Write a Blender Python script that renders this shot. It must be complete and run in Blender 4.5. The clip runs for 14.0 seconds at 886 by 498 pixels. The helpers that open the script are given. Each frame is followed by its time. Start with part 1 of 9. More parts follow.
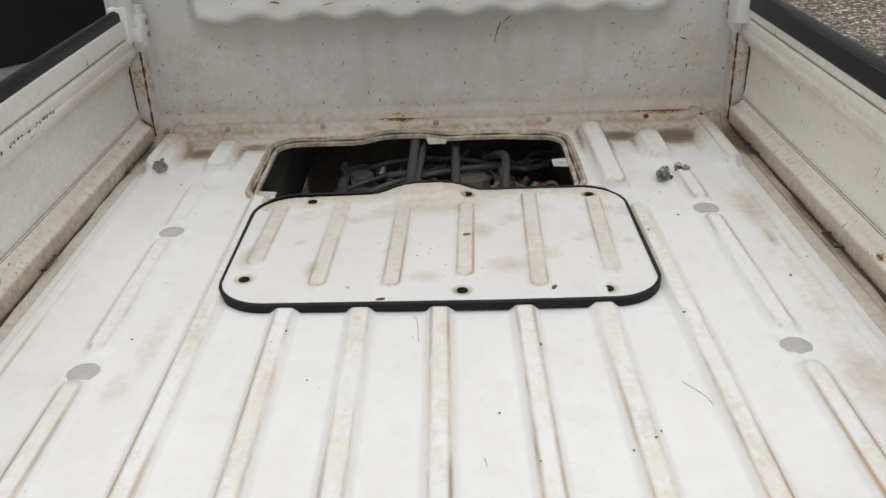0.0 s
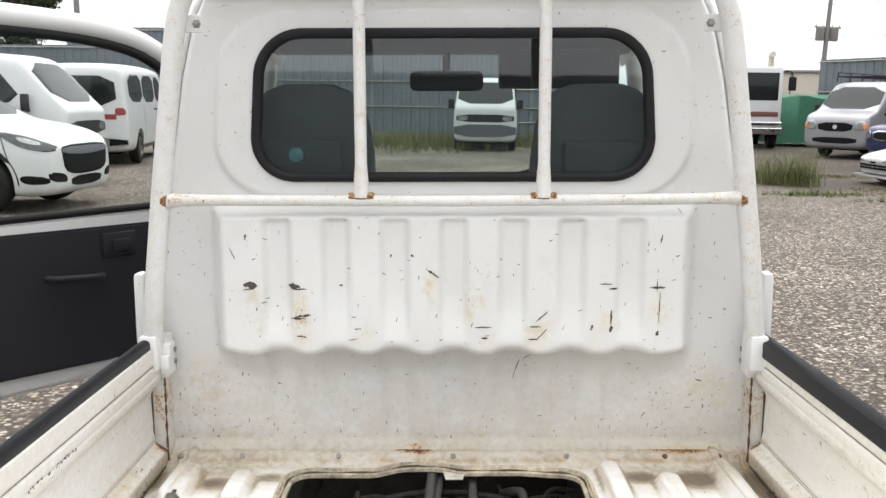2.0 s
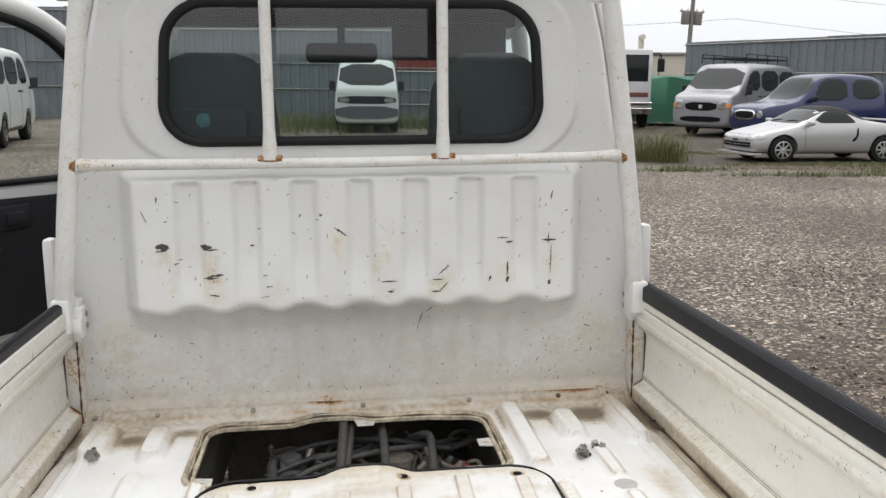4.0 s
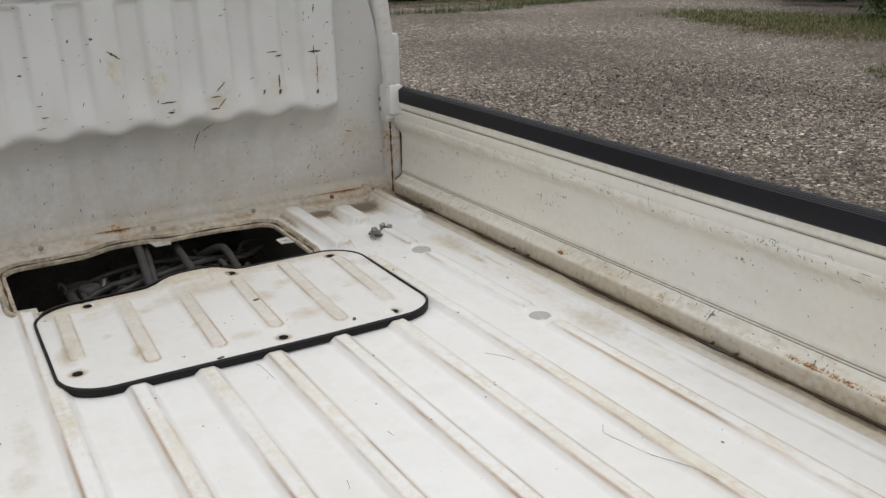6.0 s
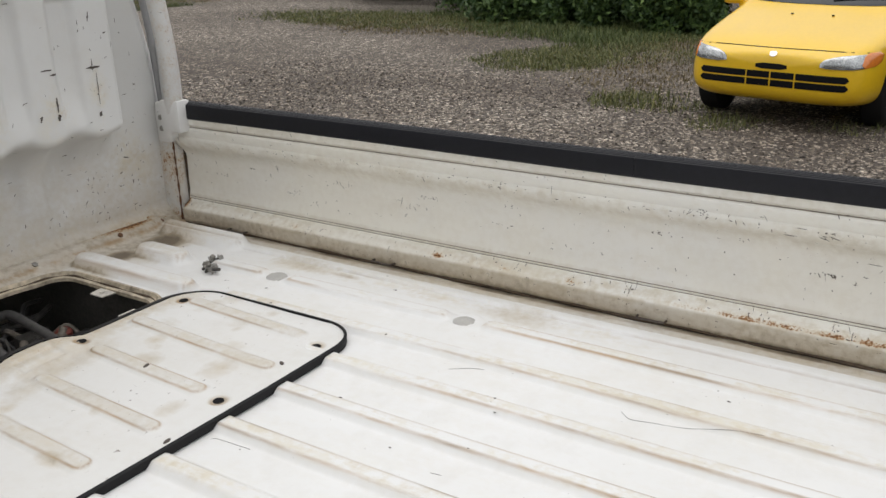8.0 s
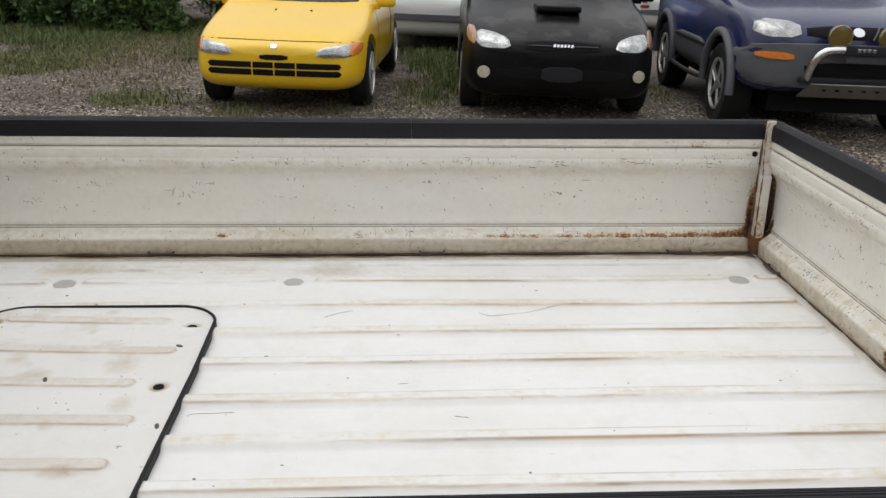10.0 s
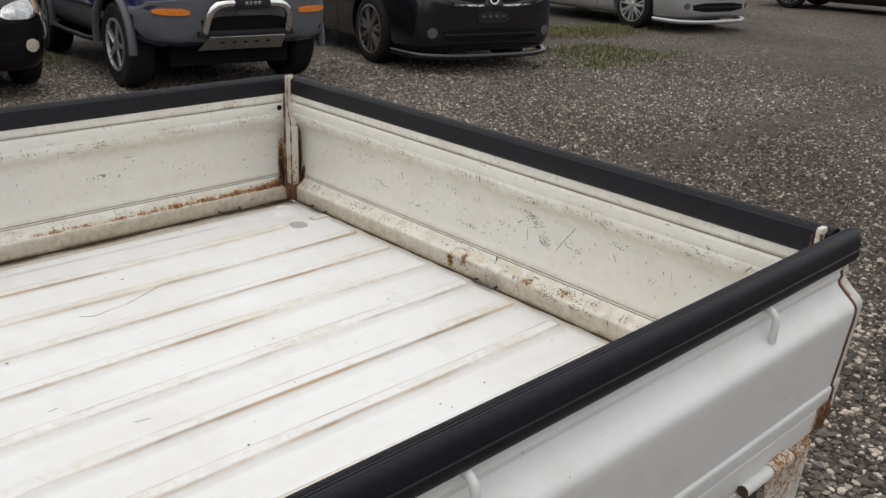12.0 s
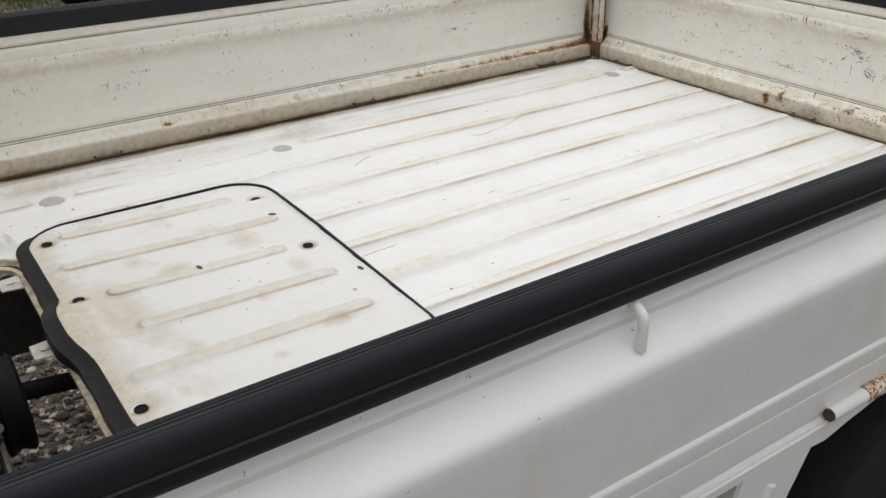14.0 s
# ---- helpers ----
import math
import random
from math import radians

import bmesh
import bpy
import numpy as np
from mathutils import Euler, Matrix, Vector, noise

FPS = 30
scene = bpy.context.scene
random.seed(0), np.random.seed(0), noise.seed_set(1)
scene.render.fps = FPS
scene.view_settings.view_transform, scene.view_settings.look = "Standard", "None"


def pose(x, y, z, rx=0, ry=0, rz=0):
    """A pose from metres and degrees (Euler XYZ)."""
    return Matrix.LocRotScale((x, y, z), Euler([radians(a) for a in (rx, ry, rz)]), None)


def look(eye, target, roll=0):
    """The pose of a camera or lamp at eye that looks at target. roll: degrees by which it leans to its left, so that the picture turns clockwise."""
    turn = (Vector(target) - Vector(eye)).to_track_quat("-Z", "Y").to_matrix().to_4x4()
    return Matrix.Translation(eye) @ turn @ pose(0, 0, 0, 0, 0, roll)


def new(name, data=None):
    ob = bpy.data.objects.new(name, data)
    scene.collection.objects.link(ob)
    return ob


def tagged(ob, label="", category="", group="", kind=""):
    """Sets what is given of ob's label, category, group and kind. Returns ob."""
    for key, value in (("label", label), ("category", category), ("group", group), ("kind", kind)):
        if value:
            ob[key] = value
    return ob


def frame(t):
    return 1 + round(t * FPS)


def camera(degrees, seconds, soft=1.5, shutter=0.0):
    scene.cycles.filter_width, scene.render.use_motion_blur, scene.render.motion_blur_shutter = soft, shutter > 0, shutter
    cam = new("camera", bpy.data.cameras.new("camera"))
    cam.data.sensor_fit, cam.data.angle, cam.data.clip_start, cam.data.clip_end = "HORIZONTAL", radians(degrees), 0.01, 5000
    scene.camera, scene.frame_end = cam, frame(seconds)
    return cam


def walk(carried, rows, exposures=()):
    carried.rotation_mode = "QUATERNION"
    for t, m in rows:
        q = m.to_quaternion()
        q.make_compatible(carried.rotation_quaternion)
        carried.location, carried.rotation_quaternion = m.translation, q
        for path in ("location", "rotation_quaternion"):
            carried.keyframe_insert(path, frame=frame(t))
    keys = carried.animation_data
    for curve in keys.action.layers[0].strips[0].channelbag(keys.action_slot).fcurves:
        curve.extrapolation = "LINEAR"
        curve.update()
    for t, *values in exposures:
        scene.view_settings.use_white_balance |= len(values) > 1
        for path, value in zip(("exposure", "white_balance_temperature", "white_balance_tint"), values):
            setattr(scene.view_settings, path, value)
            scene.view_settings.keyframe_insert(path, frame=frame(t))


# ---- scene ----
cam = camera(53.0, 14.0)
# the truck stands nose-down by a degree and leans a little to its left: everything on it, and the path, is laid out square to its bed
BED = Matrix.Rotation(radians(-1.0), 4, 'X') @ Matrix.Rotation(radians(-0.9), 4, 'Y') @ Matrix.Translation((0, 0, -0.03))
PATH = [
    (0, (0.034, 0.022, 1.311), (0.007, 1.809, 0.413), -2.1),
    (0.5, (0.016, 0.036, 1.347), (0.004, 1.906, 0.637), -0.4),
    (0.7, (0.006, 0.043, 1.359), (-0.0, 1.934, 0.708), 0.0),
    (1, (0.013, 0.051, 1.379), (-0.005, 1.967, 0.807), 0.3),
    (1.5, (0.007, 0.053, 1.4), (-0.02, 2.005, 0.964), -0.4),
    (2, (-0.01, 0.046, 1.42), (-0.022, 2.023, 1.12), -0.1),
    (2.2, (-0.018, 0.039, 1.424), (-0.03, 2.024, 1.182), 0.2),
    (4.3, (-0.074, -0.098, 1.369), (0.26, 1.835, 0.974), -0.8),
    (4.5, (-0.085, -0.119, 1.358), (0.308, 1.785, 0.889), -1.0),
    (5, (-0.145, -0.234, 1.328), (0.375, 1.592, 0.7), -1.2),
    (5.5, (-0.251, -0.248, 1.325), (0.454, 1.493, 0.639), -1.6),
    (6, (-0.418, -0.198, 1.319), (0.526, 1.436, 0.655), -1.6),
    (6.5, (-0.526, -0.113, 1.31), (0.591, 1.406, 0.643), -0.7),
    (7, (-0.61, 0.058, 1.304), (0.68, 1.426, 0.624), -0.2),
    (7.2, (-0.635, 0.107, 1.312), (0.718, 1.41, 0.626), -0.5),
    (9.3, (-1.031, 0.595, 1.324), (0.828, 0.937, 0.671), -0.1),
    (9.5, (-1.089, 0.682, 1.319), (0.789, 0.877, 0.661), 0.5),
    (10, (-1.171, 0.817, 1.332), (0.704, 0.692, 0.648), 1.1),
    (10.5, (-1.137, 0.906, 1.32), (0.697, 0.52, 0.621), 1.1),
    (11, (-1.062, 0.981, 1.33), (0.668, 0.298, 0.595), 1.1),
    (11.5, (-1.047, 1.015, 1.32), (0.511, 0.011, 0.569), 2.0),
    (12, (-1.08, 1.144, 1.345), (0.263, -0.144, 0.612), 2.3),
    (12.5, (-1.11, 1.249, 1.338), (0.107, -0.152, 0.59), 2.0),
    (13, (-1.033, 1.35, 1.297), (0.18, -0.015, 0.481), 1.7),
    (13.5, (-1.007, 1.494, 1.291), (0.304, 0.262, 0.417), 1.0),
    (14, (-1.097, 1.681, 1.286), (0.38, 0.682, 0.381), -0.7),
]
walk(cam, [(t, BED @ look(eye, target, roll)) for t, eye, target, roll in PATH],
     [(0.0, -0.33), (0.7, 0.02), (1.0, 0.10), (1.5, 0.44), (2.2, 0.70), (4.3, 0.1), (5.0, -0.2), (5.5, -0.4), (6.2, -0.38), (7.0, -0.32), (9.3, -0.26), (10.5, -0.34), (12.0, -0.28), (14.0, -0.26)])

# ---- light ----
world = bpy.data.worlds.new("overcast_sky")
scene.world = world
world.use_nodes = True
wn = world.node_tree
sky = wn.nodes.new("ShaderNodeTexSky")
sky.sky_type, sky.sun_disc = "NISHITA", False
sky.sun_elevation, sky.sun_rotation = radians(75), radians(23)
sky.air_density, sky.dust_density = 1.0, 6.0
pale = wn.nodes.new("ShaderNodeHueSaturation")
pale.inputs["Saturation"].default_value = 0.15
pale.inputs["Value"].default_value = 0.12
cloud = wn.nodes.new("ShaderNodeMix")
cloud.data_type = "RGBA"
cloud.inputs["Factor"].default_value = 0.82
coord, part_z = wn.nodes.new("ShaderNodeTexCoord"), wn.nodes.new("ShaderNodeSeparateXYZ")
dome = wn.nodes.new("ShaderNodeValToRGB")
dome.color_ramp.elements[0].color, dome.color_ramp.elements[1].color = (0.92, 0.93, 0.96, 1), (1.62, 1.63, 1.66, 1)
wn.links.new(coord.outputs["Generated"], part_z.inputs[0])
wn.links.new(part_z.outputs["Z"], dome.inputs[0])
wn.links.new(dome.outputs[0], cloud.inputs[7])
wn.links.new(sky.outputs[0], pale.inputs["Color"])
wn.links.new(pale.outputs[0], cloud.inputs[6])
wn.links.new(cloud.outputs[2], wn.nodes["Background"].inputs["Color"])
wn.nodes["Background"].inputs["Strength"].default_value = 1.0
sun_data = bpy.data.lights.new("sun", "SUN")
sun_data.energy, sun_data.angle, sun_data.color = 0.8, radians(60), (1.0, 0.97, 0.93)
sun = new("sun", sun_data)
sun.matrix_world = look((0, 0, 30), (-3, -7, 0))


# ---- materials ----
def links(m):
    return m.node_tree.nodes, m.node_tree.links


def material(name, base, rough=0.5, metal=0.0, spread=0.12, scale=8.0, grain=60.0, bump=0.15, depth=0.002, coat=0.0, spec=0.5):
    """A surface with broad and fine variation of its base colour and a fine relief."""
    m = bpy.data.materials.new(name)
    m.use_nodes = True
    n, l = links(m)
    b = n["Principled BSDF"]
    b.inputs["Roughness"].default_value, b.inputs["Metallic"].default_value = rough, metal
    b.inputs["Coat Weight"].default_value = coat
    b.inputs["Specular IOR Level"].default_value = spec
    b.inputs["Coat Roughness"].default_value = 0.08
    co = n.new("ShaderNodeTexCoord")
    big, fine = n.new("ShaderNodeTexNoise"), n.new("ShaderNodeTexNoise")
    big.inputs["Scale"].default_value, fine.inputs["Scale"].default_value = scale, grain
    big.inputs["Detail"].default_value, fine.inputs["Detail"].default_value = 5, 4
    l.new(co.outputs["Object"], big.inputs["Vector"]), l.new(co.outputs["Object"], fine.inputs["Vector"])
    add = n.new("ShaderNodeMath")
    add.operation = "ADD"
    l.new(big.outputs[0], add.inputs[0]), l.new(fine.outputs[0], add.inputs[1])
    ramp = n.new("ShaderNodeMapRange")
    ramp.inputs["From Min"].default_value, ramp.inputs["From Max"].default_value = 0.6, 1.4
    ramp.inputs["To Min"].default_value, ramp.inputs["To Max"].default_value = 1 - spread, 1 + spread
    l.new(add.outputs[0], ramp.inputs["Value"])
    mul = n.new("ShaderNodeVectorMath")
    mul.operation = "SCALE"
    mul.inputs[0].default_value = base
    l.new(ramp.outputs[0], mul.inputs["Scale"])
    l.new(mul.outputs[0], b.inputs["Base Color"])
    rr = n.new("ShaderNodeMapRange")
    rr.inputs["To Min"].default_value, rr.inputs["To Max"].default_value = rough * 0.85, min(1, rough * 1.2)
    l.new(big.outputs[0], rr.inputs["Value"]), l.new(rr.outputs[0], b.inputs["Roughness"])
    if bump:
        bp = n.new("ShaderNodeBump")
        bp.inputs["Strength"].default_value, bp.inputs["Distance"].default_value = bump, depth
        l.new(fine.outputs[0], bp.inputs["Height"]), l.new(bp.outputs[0], b.inputs["Normal"])
    return m


def worn_paint(name, base, rough=0.42, chip_from=0.70):
    """Old white body paint: grime and rust where the mesh carries 'wear' and 'rust', small chips everywhere."""
    m = bpy.data.materials.new(name)
    m.use_nodes = True
    n, l = links(m)
    b = n["Principled BSDF"]
    co = n.new("ShaderNodeTexCoord")

    def tex(scale, detail=5, stretch=None, rough_=0.6):
        t = n.new("ShaderNodeTexNoise")
        t.inputs["Scale"].default_value, t.inputs["Detail"].default_value = scale, detail
        t.inputs["Roughness"].default_value = rough_
        if stretch:
            mp = n.new("ShaderNodeMapping")
            mp.inputs["Scale"].default_value = stretch
            l.new(co.outputs["Object"], mp.inputs["Vector"]), l.new(mp.outputs[0], t.inputs["Vector"])
        else:
            l.new(co.outputs["Object"], t.inputs["Vector"])
        return t.outputs[0]

    def remap(v, a, c, lo=0.0, hi=1.0):
        r = n.new("ShaderNodeMapRange")
        for k, x in zip(("From Min", "From Max", "To Min", "To Max"), (a, c, lo, hi)):
            r.inputs[k].default_value = x
        l.new(v, r.inputs["Value"])
        return r.outputs[0]

    def op(kind, a, c):
        o = n.new("ShaderNodeMath")
        o.operation = kind
        for i, x in enumerate((a, c)):
            if isinstance(x, float):
                o.inputs[i].default_value = x
            else:
                l.new(x, o.inputs[i])
        return o.outputs[0]

    def mix(fac, a, c):
        x = n.new("ShaderNodeMix")
        x.data_type = "RGBA"
        l.new(fac, x.inputs["Factor"])
        for key, v in (("A", a), ("B", c)):
            s = [i for i in x.inputs if i.name == key and i.type == "RGBA"][0]
            if isinstance(v, tuple):
                s.default_value = (*v, 1)
            else:
                l.new(v, s)
        return [o for o in x.outputs if o.type == "RGBA"][0]

    def attr(key):
        a = n.new("ShaderNodeAttribute")
        a.attribute_name = key
        return a.outputs["Fac"]

    wear, rust = attr("wear"), attr("rust")
    big, mid, fine = tex(2.2), tex(14.0), tex(70.0, 6)
    tone = mix(remap(big, 0.35, 0.7), base, (base[0] * 0.94, base[1] * 0.935, base[2] * 0.92))
    tone = mix(op("MULTIPLY", remap(mid, 0.52, 0.75), 0.3), tone, (0.55, 0.52, 0.47))
    tone = mix(op("MULTIPLY", attr("cream"), remap(big, 0.25, 0.6, 0.4, 1.0)), tone, (0.80, 0.775, 0.695))
    streak = tex(16.0, 5, (1.0, 0.12, 1.0), 0.65)
    tan = op("MULTIPLY", attr("tan"), remap(op("ADD", op("MULTIPLY", tex(11.0, 6, (1.0, 0.30, 1.0), 0.75), 0.7), op("MULTIPLY", fine, 0.3)), 0.46, 0.60))
    tone = mix(tan, tone, mix(remap(mid, 0.38, 0.62), (0.55, 0.47, 0.33), (0.67, 0.63, 0.52)))
    grime = op("MULTIPLY", remap(op("ADD", wear, op("MULTIPLY", op("ADD", op("MULTIPLY", streak, 0.40), op("ADD", op("MULTIPLY", mid, 0.25), op("MULTIPLY", fine, 0.35))), 1.7)), 0.85, 1.75), remap(wear, 0.02, 0.12))
    tone = mix(grime, tone, mix(remap(mid, 0.3, 0.7), (0.38, 0.315, 0.22), (0.55, 0.48, 0.37)))
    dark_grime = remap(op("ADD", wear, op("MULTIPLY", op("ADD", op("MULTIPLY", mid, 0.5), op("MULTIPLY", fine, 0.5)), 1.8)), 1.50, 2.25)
    tone = mix(op("MULTIPLY", dark_grime, 0.9), tone, (0.13, 0.10, 0.07))
    edge = op("MULTIPLY", attr("line"), remap(tex(22.0, 6, (1.0, 0.10, 1.0), 0.7), 0.42, 0.60, 0.05, 1.0))
    tone = mix(edge, tone, mix(remap(tex(6.0, 3), 0.4, 0.6), (0.38, 0.235, 0.105), (0.27, 0.185, 0.105)))
    speck = tex(230.0, 4, None, 0.7)
    eaten = op("ADD", rust, op("ADD", op("MULTIPLY", tex(42.0, 6, None, 0.75), 0.5), op("MULTIPLY", speck, 0.5)))
    some = remap(rust, 0.02, 0.22)
    tone = mix(op("MULTIPLY", op("MULTIPLY", remap(eaten, 0.62, 0.79), some), 0.6), tone, (0.52, 0.38, 0.20))
    red = op("MULTIPLY", remap(eaten, 0.735, 0.80), some)
    rusty = mix(remap(op("ADD", eaten, op("MULTIPLY", speck, 0.35)), 0.97, 1.12), (0.33, 0.155, 0.055), (0.040, 0.021, 0.013))
    tone = mix(red, tone, rusty)
    chips = op("MULTIPLY", remap(tex(105.0, 3), chip_from, chip_from + 0.012), remap(tex(5.0, 2), 0.42, 0.6))
    tone = mix(chips, tone, (0.13, 0.10, 0.08))
    l.new(tone, b.inputs["Base Color"])
    l.new(op("ADD", remap(mid, 0.3, 0.8, rough, rough + 0.18), op("MULTIPLY", red, 0.4)), b.inputs["Roughness"])
    bp = n.new("ShaderNodeBump")
    bp.inputs["Strength"].default_value, bp.inputs["Distance"].default_value = 0.25, 0.0012
    l.new(op("ADD", op("MULTIPLY", fine, 0.5), op("ADD", red, op("MULTIPLY", mid, 0.8))), bp.inputs["Height"])
    l.new(bp.outputs[0], b.inputs["Normal"])
    return m


def glass_like(name, base, rough=0.03, alpha=1.0):
    m = bpy.data.materials.new(name)
    m.use_nodes = True
    n, l = links(m)
    b = n["Principled BSDF"]
    b.inputs["Base Color"].default_value = (*base, 1)
    b.inputs["Roughness"].default_value = rough
    b.inputs["IOR"].default_value = 1.5
    b.inputs["Transmission Weight"].default_value = 1 - alpha
    return m


def pane_material(name, tint, share):
    """Thin tinted pane: it lets the view straight through and mirrors a little."""
    m = bpy.data.materials.new(name)
    m.use_nodes = True
    n, l = links(m)
    n.remove(n["Principled BSDF"])
    clear, gloss, mixer, fres = (n.new("ShaderNodeBsdf" + k) if k[0] != "M" and k[0] != "F" else n.new("ShaderNode" + k)
                                 for k in ("Transparent", "Glossy", "MixShader", "Fresnel"))
    clear.inputs["Color"].default_value = (*tint, 1)
    gloss.inputs["Roughness"].default_value = 0.02
    fres.inputs["IOR"].default_value = share
    l.new(fres.outputs[0], mixer.inputs[0]), l.new(clear.outputs[0], mixer.inputs[1]), l.new(gloss.outputs[0], mixer.inputs[2])
    l.new(mixer.outputs[0], n["Material Output"].inputs["Surface"])
    return m


def gravel_material():
    m = bpy.data.materials.new("gravel")
    m.use_nodes = True
    n, l = links(m)
    b = n["Principled BSDF"]
    b.inputs["Roughness"].default_value = 0.85
    co = n.new("ShaderNodeTexCoord")
    def vor(scale, feature="F1"):
        v = n.new("ShaderNodeTexVoronoi")
        v.feature = feature
        v.inputs["Scale"].default_value = scale
        l.new(co.outputs["Object"], v.inputs["Vector"])
        return v
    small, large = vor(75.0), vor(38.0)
    ns = n.new("ShaderNodeTexNoise")
    ns.inputs["Scale"].default_value, ns.inputs["Detail"].default_value = 0.45, 6
    nf = n.new("ShaderNodeTexNoise")
    nf.inputs["Scale"].default_value, nf.inputs["Detail"].default_value = 3.0, 6
    l.new(co.outputs["Object"], ns.inputs["Vector"]), l.new(co.outputs["Object"], nf.inputs["Vector"])
    def ramp(v, stops):
        r = n.new("ShaderNodeValToRGB")
        e = r.color_ramp.elements
        while len(e) < len(stops):
            e.new(0.5)
        for k, (p, c) in zip(e, stops):
            k.position, k.color = p, (*c, 1)
        l.new(v, r.inputs[0])
        return r.outputs[0]
    def sep(v):
        s = n.new("ShaderNodeSeparateColor")
        l.new(v, s.inputs[0])
        return s.outputs[0]
    stones = [(0.0, (0.055, 0.045, 0.036)), (0.40, (0.10, 0.085, 0.069)), (0.62, (0.185, 0.160, 0.133)), (0.80, (0.37, 0.335, 0.295)), (1.0, (0.62, 0.59, 0.55))]
    c1, c2 = ramp(sep(small.outputs["Color"]), stones), ramp(sep(large.outputs["Color"]), stones)
    def mix(f, a, c, kind="MIX"):
        x = n.new("ShaderNodeMix")
        x.data_type, x.blend_type = "RGBA", kind
        if isinstance(f, float):
            x.inputs["Factor"].default_value = f
        else:
            l.new(f, x.inputs["Factor"])
        for key, v in (("A", a), ("B", c)):
            s = [i for i in x.inputs if i.name == key and i.type == "RGBA"][0]
            if isinstance(v, tuple):
                s.default_value = (*v, 1)
            else:
                l.new(v, s)
        return [o for o in x.outputs if o.type == "RGBA"][0]
    patch = ramp(nf.outputs[0], [(0.42, (0, 0, 0)), (0.58, (1, 1, 1))])
    tone = mix(patch, c1, c2)
    broad = ramp(ns.outputs[0], [(0.36, (0.70, 0.62, 0.54)), (0.64, (1.36, 1.29, 1.20))])
    nm = n.new("ShaderNodeTexNoise")
    nm.inputs["Scale"].default_value, nm.inputs["Detail"].default_value, nm.inputs["Roughness"].default_value = 11.0, 8, 0.75
    l.new(co.outputs["Object"], nm.inputs["Vector"])
    tone = mix(1.0, tone, ramp(nm.outputs[0], [(0.36, (0.50, 0.49, 0.47)), (0.52, (0.95, 0.95, 0.94)), (0.66, (1.6, 1.58, 1.55))]), "MULTIPLY")
    tone = mix(1.0, tone, broad, "MULTIPLY")
    # gaps between stones mixed to dark soil brown, which also paints their shade
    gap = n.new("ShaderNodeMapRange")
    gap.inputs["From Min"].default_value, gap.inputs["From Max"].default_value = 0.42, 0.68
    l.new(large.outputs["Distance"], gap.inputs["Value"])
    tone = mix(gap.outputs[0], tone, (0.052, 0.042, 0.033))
    soil = n.new("ShaderNodeAttribute")
    soil.attribute_name = "soil"
    tone = mix(soil.outputs["Fac"], tone, mix(0.55, tone, (0.070, 0.054, 0.038)))
    tar = n.new("ShaderNodeAttribute")
    tar.attribute_name = "tar"
    tone = mix(tar.outputs["Fac"], tone, mix(1.0, tone, (0.40, 0.36, 0.33), "MULTIPLY"))
    l.new(tone, b.inputs["Base Color"])
    bp = n.new("ShaderNodeBump")
    bp.inputs["Strength"].default_value, bp.inputs["Distance"].default_value = 0.55, 0.015
    bp.invert = True
    hh = n.new("ShaderNodeMath")
    hh.operation = "ADD"
    l.new(small.outputs["Distance"], hh.inputs[0]), l.new(large.outputs["Distance"], hh.inputs[1])
    l.new(hh.outputs[0], bp.inputs["Height"]), l.new(bp.outputs[0], b.inputs["Normal"])
    return m


def island_material(name, low, high, rough=0.8, damp=False):
    """Colours that differ from piece to piece of one joined mesh; damp ones darken in broad patches."""
    m = bpy.data.materials.new(name)
    m.use_nodes = True
    n, l = links(m)
    b = n["Principled BSDF"]
    b.inputs["Roughness"].default_value = rough
    g = n.new("ShaderNodeNewGeometry")
    r = n.new("ShaderNodeValToRGB")
    r.color_ramp.elements[0].color, r.color_ramp.elements[1].color = (*low, 1), (*high, 1)
    mid = r.color_ramp.elements.new(0.78 if damp else 0.75)
    share = 0.20 if damp else 0.35
    mid.color = (*[a * (1 - share) + c * share for a, c in zip(low, high)], 1)
    l.new(g.outputs["Random Per Island"], r.inputs[0])
    if damp:
        co, ns, broad, x = (n.new("ShaderNode" + k) for k in ("TexCoord", "TexNoise", "ValToRGB", "VectorMath"))
        ns.inputs["Scale"].default_value, ns.inputs["Detail"].default_value = 0.45, 6
        l.new(co.outputs["Object"], ns.inputs["Vector"]), l.new(ns.outputs[0], broad.inputs[0])
        e = broad.color_ramp.elements
        e[0].position, e[0].color, e[1].position, e[1].color = 0.36, (0.70, 0.63, 0.55, 1), 0.64, (1.3, 1.24, 1.16, 1)
        x.operation = "MULTIPLY"
        l.new(r.outputs[0], x.inputs[0]), l.new(broad.outputs[0], x.inputs[1]), l.new(x.outputs[0], b.inputs["Base Color"])
    else:
        l.new(r.outputs[0], b.inputs["Base Color"])
    return m


PAINT = worn_paint("white_truck_paint", (0.665, 0.665, 0.655))
PLATE = worn_paint("cover_paint", (0.71, 0.705, 0.69), 0.5)
# floor and gates repeat the truck white, lightened for the light they catch
FLOORPAINT = worn_paint("lightened_floor_paint", (0.76, 0.76, 0.755), 0.42, 0.73)
GATEPAINT = worn_paint("lightened_gate_paint", (0.73, 0.73, 0.722), 0.42, 0.715)
TABPAINT = material("grimy_tab_paint", (0.52, 0.49, 0.44), 0.6, spread=0.4, scale=40, grain=120)
RUBBER = material("black_rubber", (0.0062, 0.0066, 0.0100), 0.42, spec=0.32, spread=0.3, scale=6, grain=120, bump=0.2, depth=0.001)
SEAL = material("black_seal", (0.010, 0.010, 0.011), 0.6, spec=0.25, spread=0.2)
